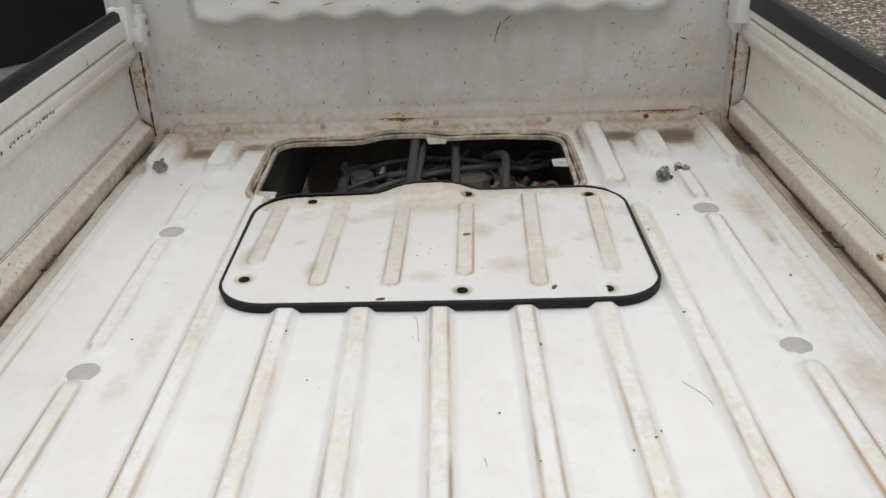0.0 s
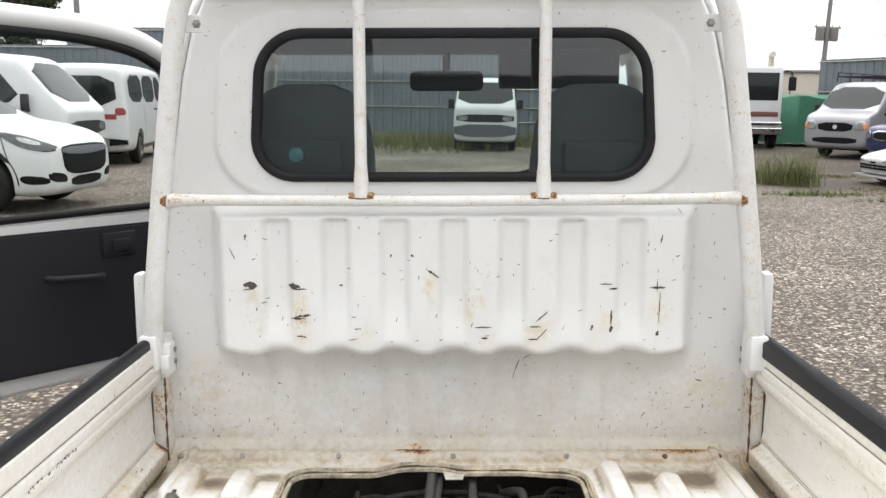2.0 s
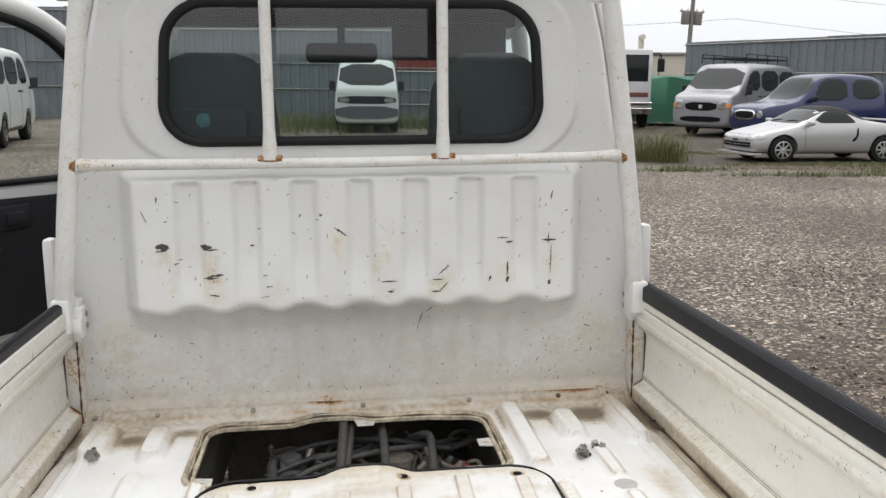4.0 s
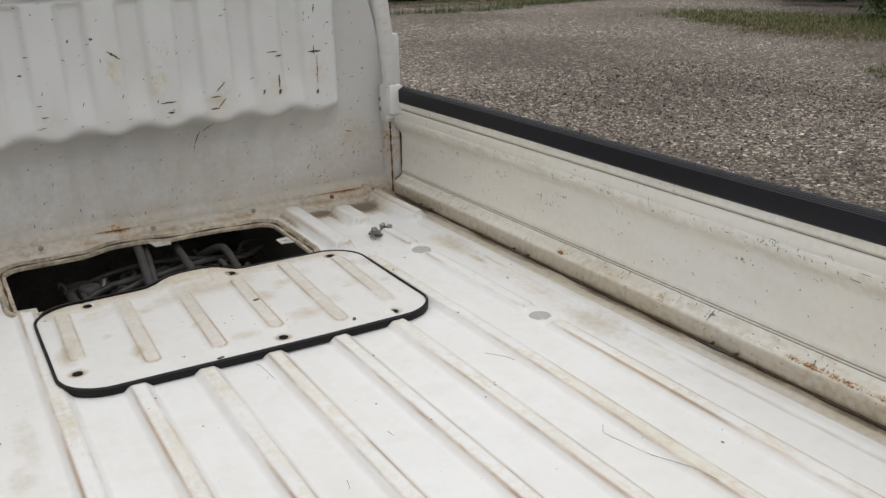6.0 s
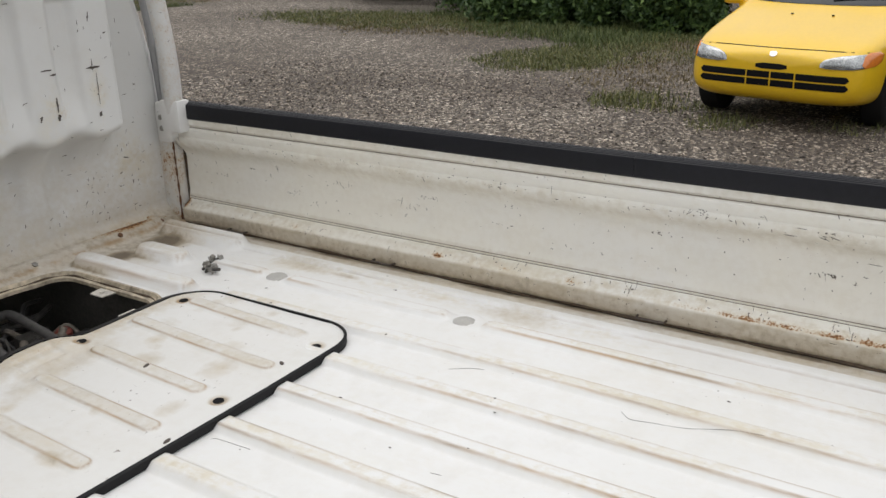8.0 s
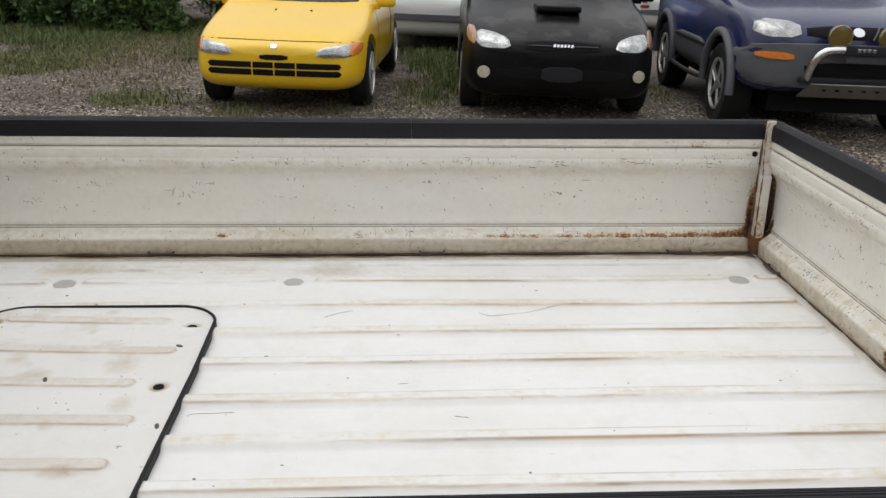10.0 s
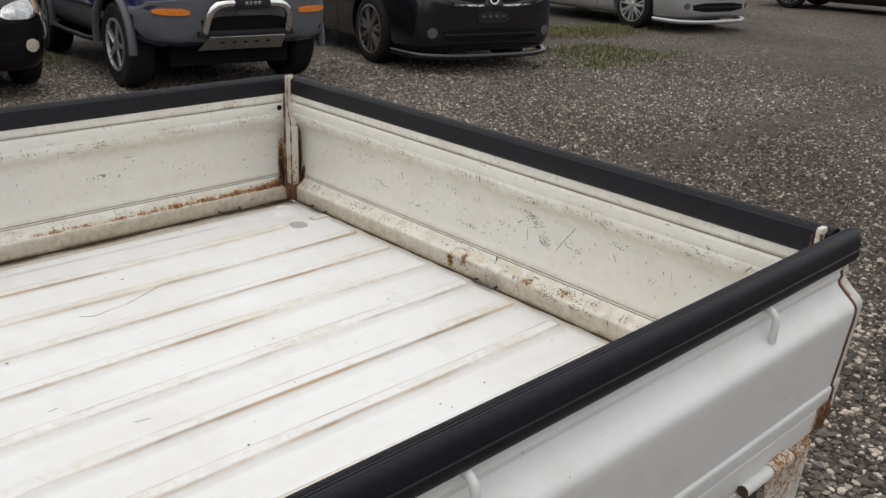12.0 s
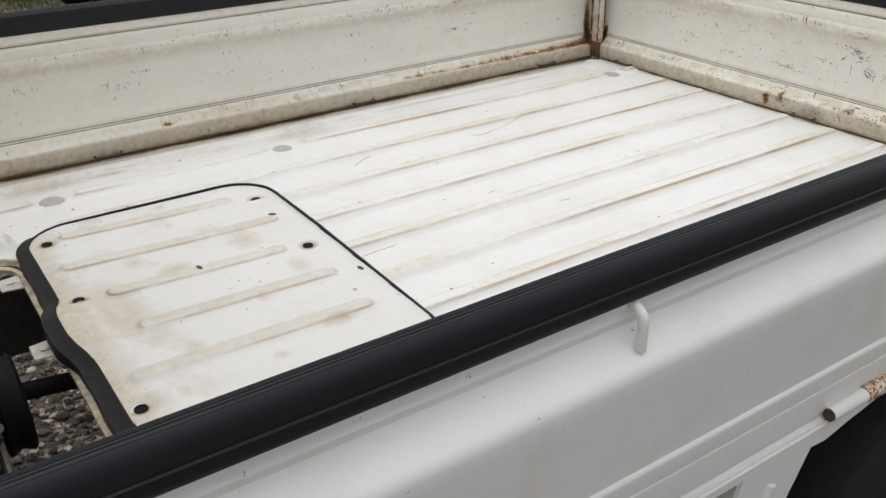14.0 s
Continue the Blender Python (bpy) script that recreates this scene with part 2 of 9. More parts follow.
DARKPLASTIC = material("dark_plastic", (0.020, 0.020, 0.023), 0.6, spec=0.25, spread=0.15, scale=5, grain=200, bump=0.25, depth=0.0008)
STEEL = material("dull_steel", (0.30, 0.29, 0.27), 0.45, 0.9, spread=0.3, scale=30, grain=150)
PLUG = material("grey_plug", (0.42, 0.41, 0.39), 0.7, spread=0.15, scale=40, grain=300)
RUST = material("rusty_iron", (0.13, 0.062, 0.03), 0.85, spread=0.5, scale=40, grain=160, bump=0.5)
SOOT = material("sooty_metal", (0.06, 0.056, 0.05), 0.6, 0.3, spread=0.5, scale=25, grain=120)
HOSE = material("aged_hose", (0.060, 0.057, 0.055), 0.55, spread=0.4, scale=20, grain=90)
CASTING = material("dirty_casting", (0.20, 0.175, 0.145), 0.6, 0.4, spread=0.4, scale=30, grain=120, bump=0.4)
SCRATCH = material("bare_scratch", (0.07, 0.055, 0.045), 0.7, spread=0.4, scale=60, grain=200)
CLOTH = material("grey_seat_cloth", (0.17, 0.172, 0.18), 0.9, spread=0.15, scale=10, grain=400, bump=0.3)
GRIMERIM = material("grime_caked_rim", (0.42, 0.36, 0.27), 0.7, spread=0.7, scale=14, grain=90, bump=0.5)
GAPDIRT = material("dirt_filled_gap", (0.070, 0.048, 0.030), 0.85, spread=0.4, scale=30, grain=120)
SEAMDIRT = material("dirty_seam", (0.20, 0.165, 0.13), 0.8, spread=0.5, scale=25, grain=90)
PANE = pane_material("tinted_pane", (0.60, 0.69, 0.66), 1.85)
CLEAR = pane_material("clear_pane", (0.88, 0.92, 0.90), 1.3)
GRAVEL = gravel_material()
TYRE = material("tyre_rubber", (0.013, 0.013, 0.013), 0.75, spec=0.2, spread=0.25, scale=12, grain=90, bump=0.3)
ALLOY = material("alloy", (0.55, 0.55, 0.54), 0.35, 0.85, spread=0.1, scale=10)
DARKALLOY = material("grimy_alloy", (0.22, 0.20, 0.18), 0.4, 0.8, spread=0.2, scale=20)
AUTOGLASS = glass_like("dark_autoglass", (0.015, 0.018, 0.018), 0.03)
AUTOGLASS.node_tree.nodes["Principled BSDF"].inputs["IOR"].default_value = 1.33
LENS = material("headlamp_lens", (0.38, 0.39, 0.385), 0.16, 0.75, spread=0.55, scale=14, grain=90, bump=0.3, coat=1.0)
AMBER = material("amber_lens", (0.75, 0.22, 0.03), 0.2, spread=0.15, scale=30, coat=1.0)
REDLENS = material("red_lens", (0.27, 0.015, 0.02), 0.2, spread=0.15, coat=1.0)
BLACKGAP = material("black_opening", (0.006, 0.006, 0.007), 0.7, spec=0.15, spread=0.2)
CHROME = material("chrome", (0.75, 0.75, 0.76), 0.12, 1.0, spread=0.05, bump=0)


# ---- helpers for building ----
def put(name, mesh, mat, parent=None, label="", smooth=True, angle=None):
    """Links a mesh or bmesh as one object, under a thing or a part."""
    if isinstance(mesh, bmesh.types.BMesh):
        me = bpy.data.meshes.new(name)
        mesh.to_mesh(me)
        mesh.free()
    else:
        me = mesh
    if mat and not me.materials:
        me.materials.append(mat)
    if smooth:
        me.shade_smooth()
        if angle:
            me.set_sharp_from_angle(angle=radians(angle))
    ob = new(name, me)
    if parent:
        ob.parent = parent
    if label:
        ob["label"] = label
    return ob


def thing(name, label, category, m=None, group="", kind=""):
    """An Empty that carries the parts of one thing."""
    ob = new(name)
    ob.empty_display_size = 0.1
    if m is not None:
        ob.matrix_basis = m
    return tagged(ob, label, category, group, kind)


def from_lists(name, verts, faces, attrs=None):
    me = bpy.data.meshes.new(name)
    me.from_pydata(verts, [], faces)
    for key, values in (attrs or {}).items():
        me.attributes.new(key, "FLOAT", "POINT").data.foreach_set("value", np.asarray(values, dtype=np.float32))
    me.update()
    return me


def grid_mesh(name, us, vs, place, keep=None, attrs=None):
    """A sheet over the rows us x vs; place(U, V) gives x, y, z arrays; keep(U, V) of the cell centres says which cells stay."""
    U, V = np.meshgrid(us, vs, indexing="ij")
    X, Y, Z = place(U, V)
    nu, nv = U.shape
    idx = np.arange(nu * nv).reshape(nu, nv)
    quads = np.stack([idx[:-1, :-1], idx[1:, :-1], idx[1:, 1:], idx[:-1, 1:]], -1)
    if keep is not None:
        cu, cv = (U[:-1, :-1] + U[1:, 1:]) / 2, (V[:-1, :-1] + V[1:, 1:]) / 2
        quads = quads[keep(cu, cv)]
    quads = quads.reshape(-1, 4)
    data = {k: f(U, V).ravel() for k, f in (attrs or {}).items()}
    return from_lists(name, np.stack([X, Y, Z], -1).reshape(-1, 3).tolist(), quads.tolist(), data)


def sst(x, a, b):
    """Smooth step from 0 at a to 1 at b."""
    k = np.clip((x - a) / (b - a), 0, 1)
    return k * k * (3 - 2 * k)


def box(bm, x0, x1, y0, y1, z0, z1, bevel=0.0, m=None, seg=2):
    made = bmesh.ops.create_cube(bm, size=1)["verts"]
    for v in made:
        v.co = Vector(((x0 + x1) / 2 + v.co.x * (x1 - x0), (y0 + y1) / 2 + v.co.y * (y1 - y0), (z0 + z1) / 2 + v.co.z * (z1 - z0)))
        if m:
            v.co = m @ v.co
    if bevel:
        es = {e for v in made for e in v.link_edges}
        bmesh.ops.bevel(bm, geom=list(es), offset=bevel, segments=seg, affect="EDGES", profile=0.6)
    return bm


def boxes(name, dims, mat, parent=None, label="", bevel=0.004):
    bm = bmesh.new()
    for d in dims:
        box(bm, *d, bevel=bevel)
    return put(name, bm, mat, parent, label, angle=35)


def tube_points(pts, n=8):
    """Smooth way through the points (Catmull-Rom)."""
    P = [Vector(p) for p in pts]
    if len(P) < 3:
        return P
    P = [P[0] * 2 - P[1]] + P + [P[-1] * 2 - P[-2]]
    out = []
    for i in range(1, len(P) - 2):
        a, b, c, d = P[i - 1:i + 3]
        for k in range(n):
            t = k / n
            out.append(0.5 * ((2 * b) + (c - a) * t + (2 * a - 5 * b + 4 * c - d) * t * t + (3 * b - a - 3 * c + d) * t ** 3))
    return out + [P[-2]]


def tube(bm, pts, r, seg=10, cap=True):
    """A pipe along pts; r one radius or one for each point; flat: (width factor, normal) squash."""
    P = [Vector(p) for p in pts]
    rs = r if isinstance(r, (list, tuple)) else [r] * len(P)
    rings, up = [], Vector((0.13, 0.21, 0.97))
    for i, p in enumerate(P):
        d = (P[min(i + 1, len(P) - 1)] - P[max(i - 1, 0)]).normalized()
        a = d.cross(up)
        if a.length < 0.05:
            a = d.cross(Vector((1, 0, 0)))
        a.normalize()
        b = a.cross(d).normalized()
        up = b
        rings.append([bm.verts.new(p + (a * math.cos(q) + b * math.sin(q)) * rs[i]) for q in (2 * math.pi * k / seg for k in range(seg))])
    for r0, r1 in zip(rings, rings[1:]):
        for k in range(seg):
            bm.faces.new((r0[k], r0[(k + 1) % seg], r1[(k + 1) % seg], r1[k]))
    if cap:
        bm.faces.new(rings[0][::-1]), bm.faces.new(rings[-1])
    bm.normal_update()
    return bm


def pipe(name, pts, r, mat, parent=None, label="", smooth_way=True, seg=10, n=6):
    bm = tube(bmesh.new(), tube_points(pts, n) if smooth_way else pts, r, seg)
    bmesh.ops.recalc_face_normals(bm, faces=bm.faces)
    return put(name, bm, mat, parent, label, angle=50)


def lathe(bm, profile, axis_m, seg=24):
    """Turns (radius, height) pairs about the local z of axis_m."""
    rings = []
    for r, h in profile:
        rings.append([bm.verts.new(axis_m @ Vector((r * math.cos(q), r * math.sin(q), h))) for q in (2 * math.pi * k / seg for k in range(seg))])
    for r0, r1 in zip(rings, rings[1:]):
        for k in range(seg):
            bm.faces.new((r0[k], r0[(k + 1) % seg], r1[(k + 1) % seg], r1[k]))
    bm.faces.new(rings[0][::-1]), bm.faces.new(rings[-1])
    return bm


def turned(name, profile, axis_m, mat, parent=None, label="", seg=24):
    bm = lathe(bmesh.new(), profile, axis_m, seg)
    bmesh.ops.recalc_face_normals(bm, faces=bm.faces)
    return put(name, bm, mat, parent, label, angle=40)


def rounded(x0, x1, y0, y1, r, n=6):
    """Outline of a rounded rectangle, anticlockwise."""
    out = []
    for cx, cy, a in ((x1 - r, y0 + r, -90), (x1 - r, y1 - r, 0), (x0 + r, y1 - r, 90), (x0 + r, y0 + r, 180)):
        out += [(cx + r * math.cos(radians(a + 90 * k / n)), cy + r * math.sin(radians(a + 90 * k / n))) for k in range(n + 1)]
    return out


def sweep_ring(bm, outline, profile, place):
    """A closed moulding: at each outline point the profile's (out, up) pairs, out along the outline's outward normal."""
    n = len(outline)
    rings = []
    for i, (x, y) in enumerate(outline):
        (x0, y0), (x1, y1) = outline[i - 1], outline[(i + 1) % n]
        d = Vector((x1 - x0, y1 - y0)).normalized()
        nx, ny = d.y, -d.x
        rings.append([bm.verts.new(place(x + nx * o, y + ny * o, u)) for o, u in profile])
    m = len(profile)
    for i in range(n):
        a, b = rings[i], rings[(i + 1) % n]
        for k in range(m):
            bm.faces.new((a[k], a[(k + 1) % m], b[(k + 1) % m], b[k]))
    bmesh.ops.recalc_face_normals(bm, faces=bm.faces)
    return bm


# ---- the pickup truck ----
truck = thing("pickup_truck", "small white flatbed pickup truck with worn, chipped and rust-spotted bed", "truck", BED)
FLOOR = 0.66
RIBS = (-0.327, -0.213, -0.104, 0.01, 0.13, 0.243, 0.358)
ROW, OFF = 0.466, 0.010
PLUGS = {-1: (1.412, 0.988, 0.10), 1: (1.446, 1.003, 0.10)}


def rib_shape(x, y, cx, y0, y1, half=0.019):
    """Height share of one raised rib with sloping flanks and rounded ends."""
    dy = np.maximum(np.maximum(y0 - y, y - y1), 0)
    d = np.sqrt((x - cx) ** 2 + dy ** 2)
    return 1 - sst(d, half - 0.006, half + 0.010)


def floor_ribs():
    rows = [(cx, 0.045, 1.56 if abs(cx - 0.01) < 0.35 else 1.62, 0.0150) for cx in RIBS[:-1]]
    rows.append((RIBS[-1], 0.045, 1.45, 0.0150))
    for s in (-1, 1):
        rows += [(OFF + s * ROW, 0.14, 0.945, 0.0155), (OFF + s * ROW, 1.05, PLUGS[s][0] - 0.05, 0.0155), (OFF + s * ROW, PLUGS[s][0] + 0.045, 1.605, 0.0155), (OFF + s * ROW, 0.03, 0.055, 0.014)]
    rows += [(-0.562, 1.715, 1.845, 0.026), (-0.442, 1.70, 1.81, 0.022), (0.335, 1.56, 1.86, 0.022), (0.446, 1.70, 1.795, 0.024), (0.575, 1.66, 1.86, 0.024),
             (0.565, 0.06, 0.085, 0.016), (-0.565, 0.06, 0.085, 0.016)]
    return rows


ROWS_OF_RIBS = floor_ribs()
HOLE = (-0.338, 0.265, 1.553, 1.848)


def front_bow(x):
    """How far the front edge of the opening bows towards the cab."""
    return 0.034 * np.exp(-((x + 0.07) / 0.075) ** 4) + 0.012 * np.exp(-((x - 0.10) / 0.09) ** 4)


def hole_edge(x, y, r=0.05):
    """Distance outside the rounded outline of the opening."""
    y = y - np.where(y > 1.75, front_bow(x), 0)
    dx = np.maximum(np.maximum(HOLE[0] - 0.010 + r - x, x - HOLE[1] - 0.010 + r), 0)
    dy = np.maximum(np.maximum(HOLE[2] - 0.010 + r - y, y - HOLE[3] - 0.010 + r), 0)
    return np.sqrt(dx * dx + dy * dy) - r


def floor_height(X, Y):
    h = np.zeros_like(X)
    for cx, y0, y1, half in ROWS_OF_RIBS:
        h = np.maximum(h, rib_shape(X, Y, cx, y0, y1, half) * (0.0095 if y0 < 1.55 else 0.021))
    for s in (-1, 1):
        h += 0.0055 * (sst(s * X, 0.566, 0.571) - sst(s * X, 0.584, 0.588)) * sst(Y, 0.05, 0.08)
        h -= 0.004 * sst(s * X, 0.602, 0.606)
        h -= 0.003 * sst(s * X, 0.628, 0.633)
        for py in PLUGS[s]:
            d = np.sqrt((X - OFF - s * ROW) ** 2 + (Y - py) ** 2)
            h += 0.003 * (1 - sst(d, 0.028, 0.042)) - 0.003 * (1 - sst(d, 0.0210, 0.0235))
    h += 0.0015 * np.sin(X * 9 + 1) * np.sin(Y * 5)
    h -= 0.004 * (1 - sst(Y, 0.0, 0.03))
    h += 0.02 * sst(Y, 1.885, 1.93)
    return FLOOR + h


def floor_wear(X, Y):
    w = np.zeros_like(X)
    for cx, y0, y1, half in ROWS_OF_RIBS:
        if y0 > 1.5:
            flank = rib_shape(X, Y, cx, y0, y1, half + 0.012) - rib_shape(X, Y, cx, y0, y1, half)
            w = np.maximum(w, 1.15 * np.clip(flank, 0, 1) * sst(Y, 1.70, 1.80))
    w = np.maximum(w, (0.85 + 0.45 * np.sin(Y * 9 + 1) * np.sin(Y * 23)) * sst(np.abs(X), 0.628, 0.640) + 0.3 * sst(np.abs(X), 0.640, 0.66))
    w = np.maximum(w, 0.48 * sst(np.abs(X), 0.600, 0.607))
    w = np.maximum(w, 0.62 * sst(Y, 1.83, 1.89))
    w = np.maximum(w, 0.70 * sst(Y, 1.73, 1.86) * sst(np.abs(X + 0.03), 0.34, 0.42))
    tops = np.zeros_like(X)
    for cx, y0, y1, half in ROWS_OF_RIBS[-7:]:
        tops = np.maximum(tops, rib_shape(X, Y, cx, y0, y1, half))
    for cx, cy, rx, ry, k in ((0.515, 1.825, 0.095, 0.07, 1.75), (0.395, 1.835, 0.065, 0.05, 1.6), (-0.50, 1.80, 0.06, 0.05, 1.5), (-0.39, 1.83, 0.06, 0.04, 1.2), (0.635, 1.80, 0.035, 0.14, 2.0), (-0.63, 1.82, 0.035, 0.11, 1.6),
                              (0.555, 1.44, 0.03, 0.10, 0.55), (-0.60, 1.72, 0.04, 0.07, 0.7), (0.545, 0.93, 0.045, 0.09, 0.5), (0.55, 1.33, 0.012, 0.05, 0.85), (-0.385, 1.05, 0.02, 0.10, 0.3), (-0.40, 0.95, 0.02, 0.05, 0.32)):
        d = np.sqrt(((X - cx) / rx) ** 2 + ((Y - cy) / ry) ** 2)
        w = np.maximum(w, k * (1 - sst(d, 0.0, 1.25)) * (1 - 0.85 * tops))
    w = np.maximum(w, 0.55 * (1 - sst(Y, 0.0, 0.03)))
    return w


def floor_tan(X, Y):
    """Cream-brown tint on the tops of the ribs, where the paint has worn thin."""
    w = np.zeros_like(X)
    for cx, y0, y1, half in ROWS_OF_RIBS:
        w = np.maximum(w, rib_shape(X, Y, cx, y0, y1, half - 0.004) * (0.76 if y0 < 1.3 else 0.5))
    w = np.maximum(w, 0.6 * np.exp(-((X - 0.55) / 0.03) ** 2) * sst(Y, 0.5, 0.8) * (1 - sst(Y, 1.5, 1.6)))
    w = np.maximum(w, 0.85 * sst(np.abs(X), 0.59, 0.61))
    return np.maximum(w, 0.14)


def floor_line(X, Y):
    """Dirt that has settled in the foot of the ribs and the edge steps."""
    w = np.zeros_like(X)
    for cx, y0, y1, half in ROWS_OF_RIBS:
        dy = np.maximum(np.maximum(y0 - Y, Y - y1), 0)
        d = np.sqrt((X - cx) ** 2 + dy ** 2)
        w = np.maximum(w, np.exp(-((d - half + 0.003) / 0.0029) ** 2) * (0.70 + 0.30 * (1 - sst(Y, 0.3, 1.3)) if y0 < 1.5 else 0.75))
    for e in (0.567, 0.587, 0.604, 0.631):
        w = np.maximum(w, (1.0 if e > 0.6 else 0.6) * np.exp(-((np.abs(X) - e) / (0.0030 if e > 0.62 else 0.0020)) ** 2))
    w = np.maximum(w, 0.9 * np.exp(-((Y - 1.905) / 0.006) ** 2))
    return w


FINE = [np.arange(cx - 0.030, cx + 0.030, 0.0014) for cx in (*RIBS, OFF - ROW, OFF + ROW)] + [np.arange(s - 0.05, s + 0.05, 0.0017) for s in (-0.612, 0.612)]
floor_u = np.unique(np.round(np.concatenate([*FINE, np.linspace(-0.662, 0.665, 160)]), 4))
floor_u = floor_u[(floor_u >= -0.662) & (floor_u <= 0.665)]
floor_v = np.concatenate([np.linspace(-0.004, 0.12, 60), np.linspace(0.125, 1.50, 160), np.linspace(1.506, 1.945, 90)])
floor = put("bed_floor", grid_mesh(
    "bed_floor", floor_u, floor_v, lambda U, V: (U, V, floor_height(U, V)),
    keep=lambda U, V: hole_edge(U, V) > 0.006,
    attrs={"wear": floor_wear, "rust": lambda U, V: (0.10 + 0.35 * np.exp(-((U + 0.08) / 0.05) ** 2) + 0.3 * np.exp(-((U - 0.5) / 0.09) ** 2)) * sst(V, 1.90, 1.94), "line": floor_line, "tan": floor_tan}), FLOORPAINT, truck, "white painted steel floor with brown-worn ribs")
boxes("floor_beam", [(-0.62, 0.62, y, y + 0.05, 0.585, 0.648) for y in (0.05, 0.45, 0.9, 1.38)], SOOT, truck, "dark cross member")
boxes("chassis_rail", [(-0.40, -0.34, 0.0, 3.0, 0.46, 0.58)], SOOT, truck)
boxes("chassis_rail", [(0.34, 0.40, 0.0, 3.0, 0.46, 0.58)], SOOT, truck)

# rim of the engine opening, with fixing tabs
outline = []
corners = rounded(HOLE[0] - 0.010, HOLE[1] + 0.010, HOLE[2] - 0.010, HOLE[3] + 0.010, 0.05, 8)
for (x0, y0), (x1, y1) in zip(corners, corners[1:] + corners[:1]):
    k = max(1, int(math.hypot(x1 - x0, y1 - y0) / 0.015))
    outline += [(x0 + (x1 - x0) * i / k, y0 + (y1 - y0) * i / k) for i in range(k)]
rim = sweep_ring(bmesh.new(), outline, [(0.015, 0.001), (0.012, 0.006), (0.007, 0.006), (0.003, -0.003), (-0.006, -0.004), (-0.007, -0.009), (-0.009, -0.009), (-0.009, -0.002), (0.002, 0.0), (0.013, -0.002)],
                 lambda x, y, u: Vector((x, y + (float(front_bow(np.array(x))) if y > 1.75 else 0), FLOOR + u)))
rim_me = bpy.data.meshes.new("opening_rim")
rim.to_mesh(rim_me), rim.free()
rim_ob = put("opening_rim", rim_me, GRIMERIM, truck, "grimy rust-edged rim of the engine opening", angle=50)
groove = [(x, y + (float(front_bow(np.array(x))) if y > 1.75 else 0), FLOOR - 0.0005) for x, y in outline]
bm = tube(bmesh.new(), groove + groove[:1], [0.0020 + 0.0012 * math.sin(k * 0.9) for k in range(len(groove) + 1)], 6)
put("rim_groove", bm, GAPDIRT, rim_ob, "dark rusty groove", angle=60)
for tx, ty, q in ((-0.330, 1.575, 0), (0.262, 1.703, 180), (0.002, 1.862, -90), (0.211, 1.556, 90), (-0.003, 1.556, 90)):
    bm = box(bmesh.new(), -0.022, 0.026, -0.019, 0.019, -0.004, -0.001, 0.0012)
    for v in bm.verts:
        v.co.y *= 1.35 - 0.4 * (v.co.x + 0.022) / 0.048
    lathe(bm, [(0.0055, -0.0005), (0.006, 0.0008), (0.002, 0.0008)], Matrix.Translation((0.01, 0, 0)), 12)
    tab = put("fixing_tab", bm, TABPAINT, rim_ob, smooth=False)
    tab.matrix_basis = Matrix.Translation((tx, ty, FLOOR - 0.004)) @ Matrix.Rotation(radians(q), 4, "Z")

# grey plugs in the floor
for s in (-1, 1):
    for py in PLUGS[s]:
        turned("floor_plug", [(0.0215, 0.0), (0.0215, 0.0045), (0.0195, 0.006), (0.004, 0.0055)], Matrix.Translation((OFF + s * ROW, py, FLOOR - 0.0035)), PLUG, floor, "round grey plug")

# hinge loops of the gates, let into the floor's edge
def loop_at(x, y, turn):
    pts = [(-0.026, 0.0, 0), (-0.025, -0.017, 0.001), (0.025, -0.017, 0.001), (0.026, 0.0, 0)]
    ob = pipe("hinge_loop", pts, 0.0025, SCRATCH, floor, "thin dark wire loop", False, 6)
    ob.matrix_basis = Matrix.Translation((x, y, FLOOR + 0.004)) @ Matrix.Rotation(radians(turn), 4, "Z")


for y in (0.172, 0.72, 1.30, 1.72):
    loop_at(0.650, y, -90), loop_at(-0.638, y, 90)
for x in (-0.014, 0.53, -0.53):
    loop_at(x, -0.002, 180)

# ---- gates ----
INNER = [(0.6565, -0.012), (0.658, -0.0175), (0.661, -0.0195), (0.668, -0.0203), (0.687, -0.0216), (0.6905, -0.0217), (0.6925, -0.0213), (0.694, -0.0203), (0.6955, -0.0187), (0.6985, -0.0147), (0.7045, -0.0062), (0.709, 0), (0.7112, 0.002), (0.7126, 0.0046), (0.7142, 0.0028),
         (0.7162, 0.003), (0.7176, 0.0052), (0.7192, 0.0034), (0.727, 0.0062), (0.739, 0.008), (0.757, 0.0085), (0.812, 0.0085), (0.823, 0.0068), (0.833, 0.0015), (0.842, -0.0065), (0.849, -0.0145), (0.855, -0.0157),
         (0.861, -0.0177), (0.8692, -0.0185), (0.8712, -0.0175), (0.8732, -0.0187), (0.89, -0.0187), (0.8935, -0.0157), (0.8975, -0.0157), (0.901, -0.0187), (0.933, -0.0187)]
OUTER = [(0.933, 0.005), (0.911, 0.0062), (0.908, 0.0056), (0.899, 0.0026), (0.8955, 0.0024), (0.8925, 0.0040), (0.889, 0.0032), (0.884, 0.0016), (0.878, 0.0042), (0.868, 0.0158), (0.86, 0.0263), (0.8545, 0.0308), (0.847, 0.032),
         (0.835, 0.0312), (0.738, 0.0227), (0.7325, 0.0222), (0.7315, 0.0222), (0.7285, 0.0248), (0.7265, 0.0252), (0.722, 0.0248), (0.708, 0.0236), (0.7055, 0.0232), (0.7045, 0.0205), (0.7028, 0.0205), (0.7018, 0.0228), (0.698, 0.0227), (0.668, 0.0205), (0.661, 0.019), (0.657, 0.015)]


